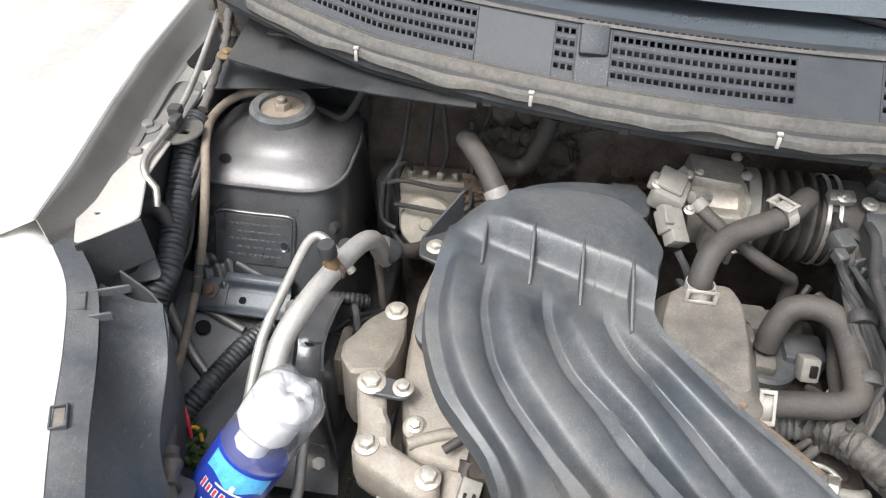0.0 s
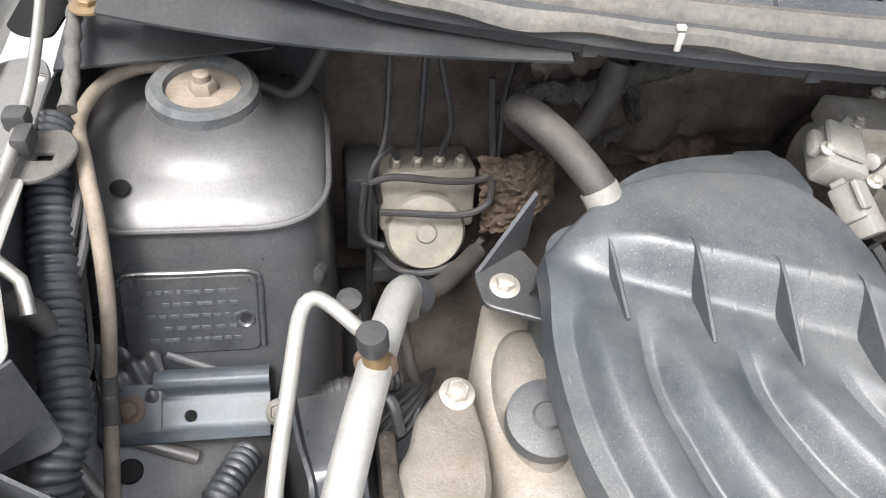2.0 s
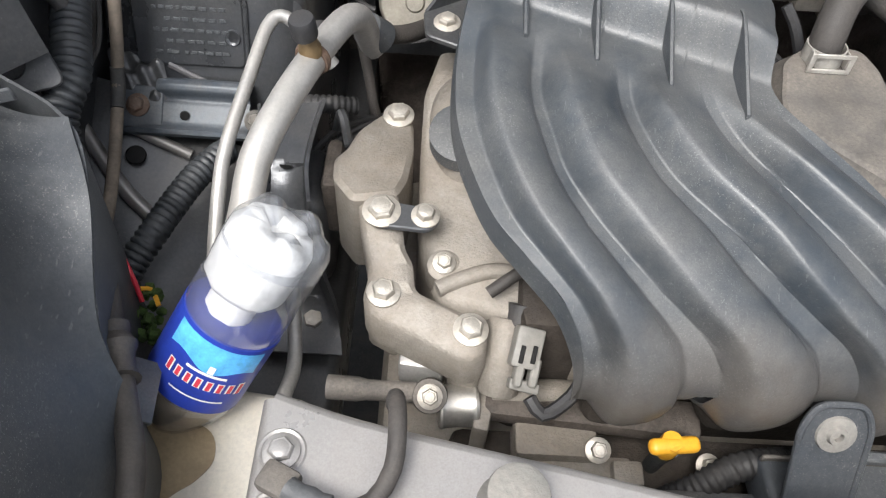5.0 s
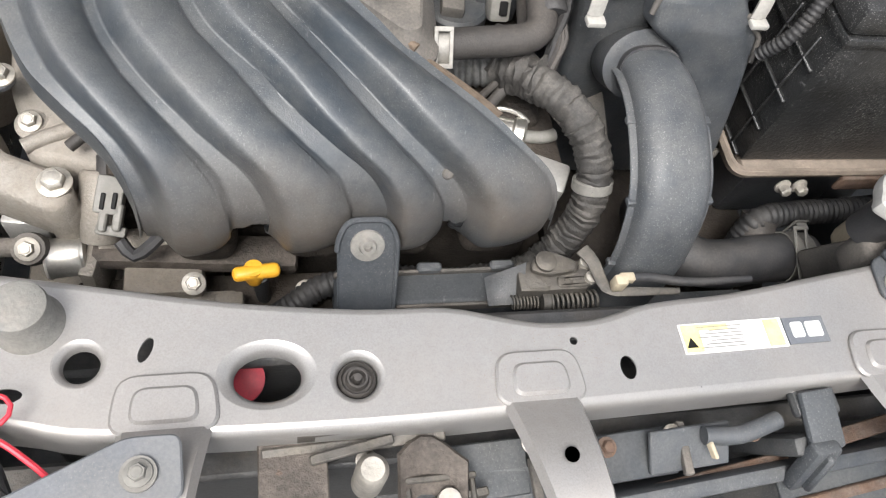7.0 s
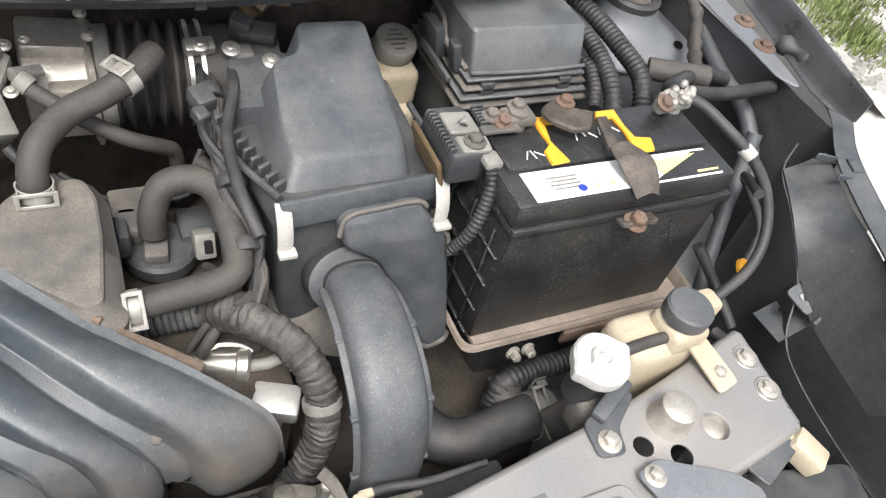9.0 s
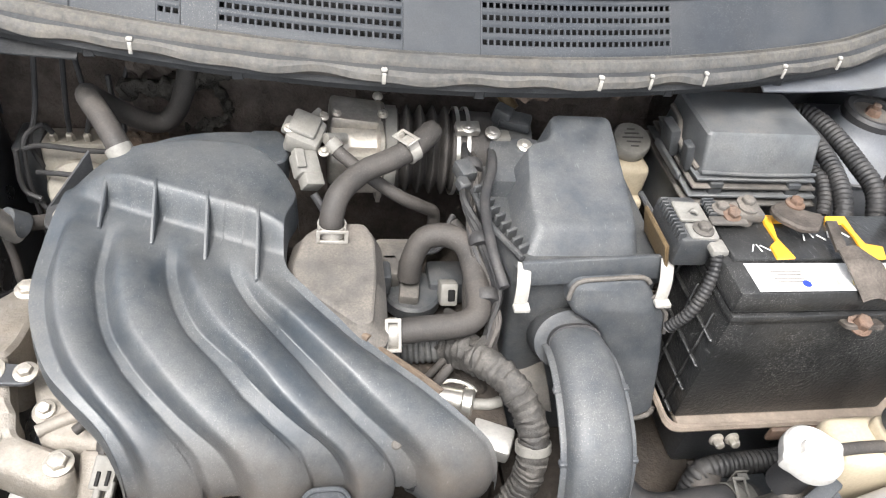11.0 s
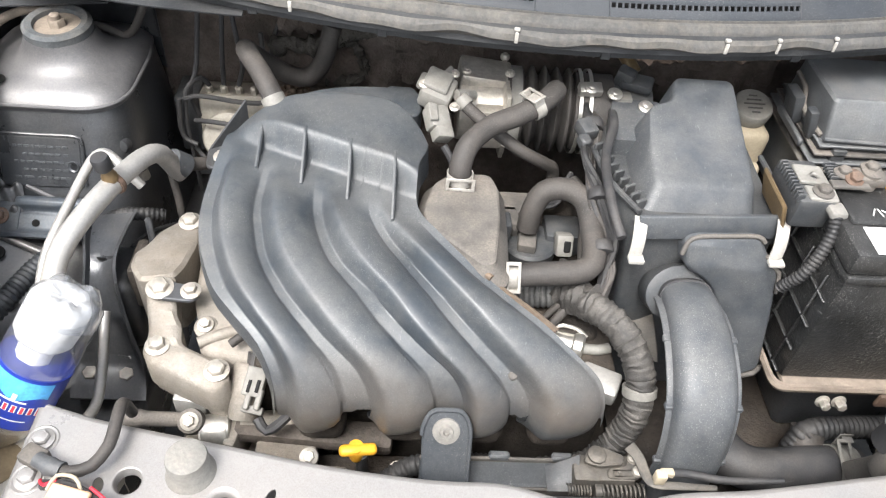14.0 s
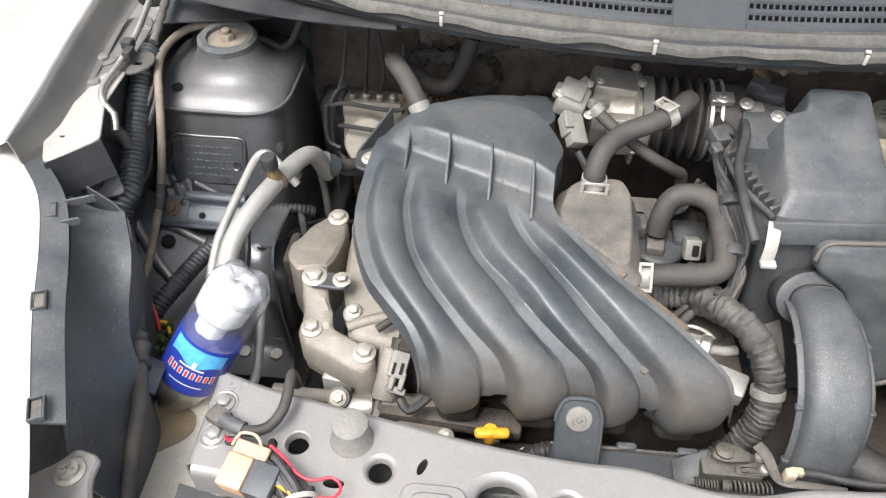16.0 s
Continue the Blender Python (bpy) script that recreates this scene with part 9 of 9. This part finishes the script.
part("plate", box((-0.03, 0.300, 0.655), (0.060, 0.040, 0.004), 0.001, 1, rot=(20, 0, 0)), "greyplastic", t)
part("plate", box((0.080, 0.318, 0.672), (0.060, 0.030, 0.004), 0.001, 1, rot=(35, 0, 3)), "greyplastic", t)
part("hose", tube([(0.085, 0.322, 0.686), (0.11, 0.320, 0.688), (0.14, 0.327, 0.69)], 0.0062, 12), "greyplastic", t)
part("clip", box((0.088, 0.312, 0.686), (0.003, 0.012, 0.006), 0.001, 1, rot=(20, 0, 20)), "cream", t)
part("clip_arm", join(box((0.164, 0.322, 0.701), (0.026, 0.040, 0.007), 0.003, 2, rot=(14, 0, 4)), box((0.161, 0.297, 0.680), (0.022, 0.012, 0.048), 0.004, 2, rot=(-18, 0, 4)), box((0.161, 0.291, 0.684), (0.006, 0.008, 0.040), 0.002, 1, rot=(-18, 0, 4))), "splash", t, "glossy blue-black clip arm")
part("fin_block", box((0.0, 0.345, 0.48), (0.80, 0.02, 0.30), 0.003, 1), "coresteel", t, "finned condenser core")
lk = thing("lower_latch", (-0.13, 0.32, 0.60), "dirty steel latch assembly below the beam", "hood latch")
part("housing", join(box((-0.180, 0.318, 0.672), (0.034, 0.040, 0.030), 0.003, 1), box((-0.182, 0.318, 0.690), (0.040, 0.046, 0.003), 0.001, 1)), "darkrust", lk)
part("solenoid", lathe([(0.010, -0.02), (0.010, 0.016), (0.007, 0.020), (0.0, 0.02)], 20, pose(-0.137, 0.318, 0.680)), "bolt", lk)
part("hook", join(box((-0.148, 0.330, 0.700), (0.050, 0.006, 0.004), 0.001, 1, rot=(0, 0, 10)), box((-0.165, 0.340, 0.700), (0.030, 0.004, 0.014), 0.001, 1)), "latchsteel", lk)
part("claw", thick(grid(lambda u, v: (-0.120 + 0.040 * u, 0.325 - 0.03 * v + 0.01 * math.sin(4 * u), 0.697 - 0.02 * v), 6, 6), 0.003), "darkrust", lk)
part("square_frame", join(box((-0.095, 0.312, 0.685), (0.044, 0.004, 0.004), 0.001, 1), box((-0.075, 0.295, 0.680), (0.004, 0.036, 0.004), 0.001, 1), box((-0.115, 0.295, 0.680), (0.004, 0.036, 0.004), 0.001, 1)), "latchsteel", lk)
part("damper", lathe([(0.007, 0), (0.007, 0.02)], 14, pose(-0.092, 0.298, 0.670)), "bolt", lk)
tp = thing("hood_prop_plate", (-0.27, 0.315, 0.73), "dark steel plate with wide washer and bolt", "bracket")
part("plate", moved(plate(rounded([(-0.075, -0.006), (-0.060, -0.028), (0.016, -0.016), (0.016, 0.016), (-0.010, 0.018)], 0.006), (), 0, 0.003, 0.001), pose(-0.252, 0.318, 0.7445, 0, 0, 4)), "staypaint", tp)
part("washer", lathe([(0.0088, 0), (0.0088, 0.002), (0.0, 0.002)], 28, pose(-0.256, 0.316, 0.748)), "gasket", tp, "bright wide washer")
add_bolt(tp, (-0.256, 0.316, 0.750), r=0.0046, material="gasket", h=0.005)
t = thing("headlamp_stay", (0.29, 0.35, 0.72), "dark grey steel headlamp stay on the beam", "bracket")
part("plate", moved(plate(rounded([(0.256, 0.378), (0.278, 0.384), (0.338, 0.352), (0.352, 0.334), (0.346, 0.318), (0.282, 0.300), (0.272, 0.318)], 0.006), (), 0, 0.003, 0.001), pose(0, 0, 0.722)), "staypaint", t)
add_bolt(t, (0.268, 0.371, 0.725), r=0.0062)
t = thing("radiator_upper_bracket", (0.26, 0.42, 0.71), "grey steel radiator bracket bolted on the beam", "bracket")
part("plate", join(plate(rounded([(0.238, 0.400), (0.262, 0.396), (0.268, 0.418), (0.298, 0.440), (0.292, 0.452), (0.240, 0.430)], 0.006), (), 0.716, 0.719, 0.001), box((0.272, 0.440, 0.724), (0.050, 0.014, 0.008), 0.003, 2, rot=(0, 0, 28))), "greyplastic", t)
add_bolt(t, (0.252, 0.409, 0.719), r=0.0068)
t = thing("plug_connector", (0.45, 0.36, 0.70), "cream plastic plug connector beside the headlamp", "connector")
part("plug", join(box((0.436, 0.352, 0.700), (0.024, 0.034, 0.022), 0.003, 2, rot=(15, 0, 30)), box((0.428, 0.372, 0.704), (0.016, 0.014, 0.014), 0.003, 2, rot=(15, 0, 30))), "cream", t)
t = thing("headlamp_housing_back", (0.41, 0.33, 0.62), "black plastic headlamp housing beyond the beam", "headlamp housing")
part("shell", box((0.42, 0.29, 0.64), (0.13, 0.12, 0.09), 0.012, 2, rot=(0, 0, -12)), "plastic", t)
part("lug", moved(plate(rounded([(-0.03, -0.02), (0.03, -0.02), (0.02, 0.02), (-0.03, 0.02)], 0.006), (), 0, 0.003, 0.001), pose(0.395, 0.365, 0.705, 0, 0, 20)), "greyplastic", t)

# ---- battery side wiring ----
bw = thing("battery_cable", (0.45, 0.6, 0.70), "taped black ground cable looping from battery", "cable")
part("main_run", tube([(0.436, 0.656, 0.848), (0.455, 0.642, 0.845), (0.474, 0.612, 0.834), (0.492, 0.590, 0.820), (0.508, 0.565, 0.795), (0.508, 0.540, 0.765), (0.488, 0.520, 0.742), (0.450, 0.508, 0.725), (0.40, 0.503, 0.70)], 0.0055, 12), "blackrubber", bw)
part("tape_band", tube([(0.486, 0.600, 0.825), (0.492, 0.590, 0.820)], 0.0075, 12), "white", bw, "white tape band")
for L, r in (([(0.445, 0.662, 0.842), (0.49, 0.690, 0.820), (0.56, 0.705, 0.800), (0.62, 0.712, 0.795), (0.66, 0.72, 0.79)], 0.008), ([(0.448, 0.672, 0.838), (0.49, 0.715, 0.808), (0.56, 0.745, 0.80), (0.60, 0.74, 0.79)], 0.009), ([(0.49, 0.56, 0.80), (0.52, 0.60, 0.78), (0.535, 0.56, 0.74), (0.50, 0.53, 0.70)], 0.005), ([(0.47, 0.57, 0.72), (0.49, 0.545, 0.69), (0.50, 0.50, 0.66)], 0.006)):
    part("branch", tube(L, r, 10), "corrug", bw)
t = thing("fuse_box_harness", (0.47, 0.80, 0.65), "thick corrugated cables leaving the fuse box", "wiring harness")
for L, r in (([(0.425, 0.900, 0.785), (0.440, 0.880, 0.800), (0.448, 0.840, 0.802), (0.450, 0.790, 0.795), (0.442, 0.745, 0.785), (0.43, 0.71, 0.76)], 0.0105), ([(0.44, 0.905, 0.79), (0.462, 0.890, 0.806), (0.476, 0.850, 0.806), (0.485, 0.800, 0.798), (0.488, 0.755, 0.788), (0.475, 0.715, 0.76)], 0.0115), ([(0.435, 0.82, 0.775), (0.438, 0.79, 0.785), (0.43, 0.76, 0.780), (0.418, 0.735, 0.77)], 0.008)):
    part("sleeve", sleeve(L, r, 0.006, 0.002, 14), "corrug", t, sharp=75)
part("taped_end", tube([(0.50, 0.765, 0.795), (0.53, 0.745, 0.80), (0.56, 0.735, 0.80)], 0.013, 12), "rubber", t)
single("tower_side_wire", tube([(0.60, 0.985, 0.86), (0.612, 0.94, 0.845), (0.622, 0.89, 0.83), (0.628, 0.85, 0.81), (0.60, 0.80, 0.79), (0.57, 0.76, 0.79)], lambda d, s: 0.008 + 0.0015 * math.sin(d * 260), 12), "rubber", "taped cable running past the strut tower", "cable")
single("taped_wing_cable", tube([(0.700, 0.770, 0.815), (0.71, 0.735, 0.815), (0.715, 0.70, 0.80)], lambda d, s: 0.010 + 0.003 * math.sin(d * 200), 12), "blackrubber", "black tape wrapped bundle on the fender", "cable")
single("tray_harness", sleeve([(0.245, 0.520, 0.560), (0.250, 0.530, 0.590), (0.262, 0.535, 0.604), (0.30, 0.538, 0.606), (0.36, 0.540, 0.608), (0.42, 0.545, 0.61)], 0.0125, 0.0055, 0.0018, 14), "corrug", "black corrugated cable below the battery tray", "cable", sharp=75)
single("gearbox_harness", tube([(0.262, 0.538, 0.600), (0.255, 0.520, 0.575), (0.248, 0.510, 0.53), (0.245, 0.505, 0.48)], lambda d, s: 0.018 + 0.0012 * math.sin(d * 700), 16), "rubber", "thick taped cable going down to the gearbox", "cable")
t = thing("gearbox", (0.2, 0.6, 0.3), "grimy dark gearbox casing deep in the bay", "gearbox")
part("casing", join(box((0.19, 0.62, 0.42), (0.26, 0.26, 0.20), 0.03, 3), lathe([(0.08, -0.06), (0.09, 0.0), (0.07, 0.06)], 28, aim((0.14, 0.58, 0.48), (1, 0, 0.2)))), "grime_and_shade", t)
part("bracket", box((0.215, 0.530, 0.535), (0.060, 0.020, 0.03), 0.004, 2), "dustyplastic", t)
add_bolt(t, (0.205, 0.52, 0.552), (0, -0.3, 1), 0.008)
single("wing_cable", tube([(0.475, 0.50, 0.66), (0.478, 0.46, 0.67), (0.470, 0.42, 0.675), (0.455, 0.38, 0.67), (0.445, 0.33, 0.66)], 0.007, 10), "blackrubber", "black cable along the beam end", "cable")
single("yellow_cap_sensor", lathe([(0.010, 0.0), (0.010, 0.004), (0.006, 0.006), (0.005, 0.012), (0.0, 0.012)], 18, aim((0.505, 0.535, 0.715), (0.3, -0.6, 0.8))), "yellow", "small yellow plastic clip on the inner wing", "clip")
# dark tray that closes the bay below
single("engine_undertray", box((0.0, 0.56, 0.22), (1.40, 1.06, 0.01), 0.003, 1), "plastic", "black plastic engine undertray", "undertray", kind="structure")


# ---- thin wires, clips and plates between the large parts ----
t = thing("filter_side_wiring", (0.03, 0.70, 0.75), "tangled black taped wires beside the filter box", "wiring")
rnd = random.Random(21)
for i in range(9):
    a, b = rnd.uniform(-0.006, 0.006), rnd.uniform(-0.006, 0.006)
    pts = [(0.030 + a, 0.820, 0.790 + b), (0.028 - b, 0.775 + a, 0.795 + a), (0.018 + 1.5 * a, 0.730, 0.785 + 1.5 * b), (0.020 + b, 0.690 + b, 0.772 - a), (0.030 - a, 0.650 + a, 0.755 + b), (0.032 + a, 0.622, 0.735 + a), (0.022, 0.605 + b, 0.715)]
    part("wire", tube(pts, rnd.choice((0.0022, 0.003, 0.0038)), 7, 0.008), rnd.choice(("blackrubber", "corrug", "rubber")), t)
for y, z in ((0.775, 0.797), (0.690, 0.774), (0.640, 0.750)):
    part("tape_band", lathe([(0.011, -0.006), (0.0125, -0.004), (0.0125, 0.004), (0.011, 0.006)], 14, aim((0.024, y, z), (0.05, 1, 0.3))), "blackrubber", t)
part("plug", join(box((0.016, 0.765, 0.800), (0.018, 0.022, 0.016), 0.003, 2, rot=(10, 0, 20)), box((0.012, 0.748, 0.797), (0.012, 0.014, 0.012), 0.002, 1, rot=(10, 0, 20))), "plastic", t)
t = thing("underhood_wiring", (-0.06, 0.80, 0.70), "black wires and clips below the throttle body", "wiring")
for i in range(6):
    a = rnd.uniform(-0.012, 0.012)
    part("wire", tube([(-0.10 + a, 0.80, 0.70), (-0.07, 0.775 + a, 0.690 + a), (-0.04 + a, 0.765, 0.695), (0.0, 0.77 + a, 0.705 + a), (0.02, 0.79, 0.72)], rnd.choice((0.0025, 0.0035)), 7, 0.008), "blackrubber", t)
t = thing("apron_wiring", (-0.62, 0.70, 0.64), "loose black wires along the inner wing", "wiring")
for i in range(4):
    a, b = rnd.uniform(-0.008, 0.008), rnd.uniform(-0.008, 0.008)
    part("wire", tube([(-0.640 + a, 0.830, 0.775 + b), (-0.636 + b, 0.79 + a, 0.745), (-0.638 + a, 0.740 + b, 0.705 + a), (-0.648 + b, 0.700, 0.700 + b)], rnd.choice((0.0018, 0.0025)), 6, 0.01), rnd.choice(("blackrubber", "rubber")), t)
t = thing("mount_side_wiring", (-0.45, 0.72, 0.60), "thin dark pipe and wires beside engine mount", "wiring")
for i in range(5):
    a = 0.006 * i
    part("wire", tube([(-0.530 + a, 0.660, 0.600), (-0.500 + a, 0.690 + a, 0.612), (-0.460 + a, 0.735, 0.640 - a), (-0.425, 0.770 - a, 0.630), (-0.405, 0.80, 0.60)], 0.0028, 7, 0.008), "blackrubber", t)
part("sleeve", sleeve([(-0.505, 0.735, 0.655), (-0.485, 0.745, 0.662), (-0.462, 0.748, 0.662), (-0.440, 0.755, 0.655)], 0.008, 0.005, 0.0014, 12), "corrug", t, sharp=75)
t = thing("radiator_top_plates", (0.0, 0.32, 0.65), "blue-grey plates and rusty strips ahead of the beam", "radiator guard")
for c, s, m, r in (((-0.058, 0.318, 0.662), (0.052, 0.036, 0.003), "dullpaint", (14, 0, 2)), ((0.040, 0.318, 0.664), (0.066, 0.032, 0.003), "dullpaint", (12, 0, 3)), ((0.098, 0.300, 0.650), (0.14, 0.010, 0.004), "rust", (0, 0, 7)), ((0.235, 0.322, 0.655), (0.12, 0.012, 0.004), "rust", (0, 0, 9)), ((-0.03, 0.302, 0.668), (0.006, 0.040, 0.006), "dustyplastic", (0, 0, 0)), ((0.076, 0.318, 0.672), (0.006, 0.036, 0.006), "dustyplastic", (0, 0, -4)), ((-0.145, 0.335, 0.690), (0.11, 0.008, 0.004), "latchsteel", (20, 0, 2)), ((-0.09, 0.300, 0.676), (0.05, 0.006, 0.010), "latchsteel", (0, 0, 6)), ((0.25, 0.285, 0.650), (0.20, 0.040, 0.004), "dullpaint", (10, 0, 6))):
    part("strip" if min(s[0], s[1]) < 0.02 else "plate", box(c, s, 0.001, 1, rot=r), m, t)
for i in range(8):
    add_bolt(t, (-0.19 + 0.052 * i, 0.322 + 0.006 * (i % 2), 0.684 - 0.006 * (i % 3)), (0, -0.2, 1), 0.0045, "bolt" if i % 2 else "rust")
t = thing("beam_front_wiring", (-0.34, 0.32, 0.70), "bundle of thin black wires over the beam", "wiring")
for i in range(10):
    a, b = rnd.uniform(-0.010, 0.010), rnd.uniform(-0.006, 0.006)
    part("wire", tube([(-0.372 + a, 0.366 + b, 0.735 + b), (-0.356 + a, 0.350 + b, 0.733 + b), (-0.342 + a, 0.330 + b, 0.724 + a), (-0.326 + 1.5 * a, 0.302, 0.708 + b), (-0.305 + 2 * a, 0.272 + b, 0.688)], rnd.choice((0.0018, 0.0026, 0.0034)), 7, 0.008), rnd.choice(("blackrubber", "corrug", "blackrubber", "rubber")), t)
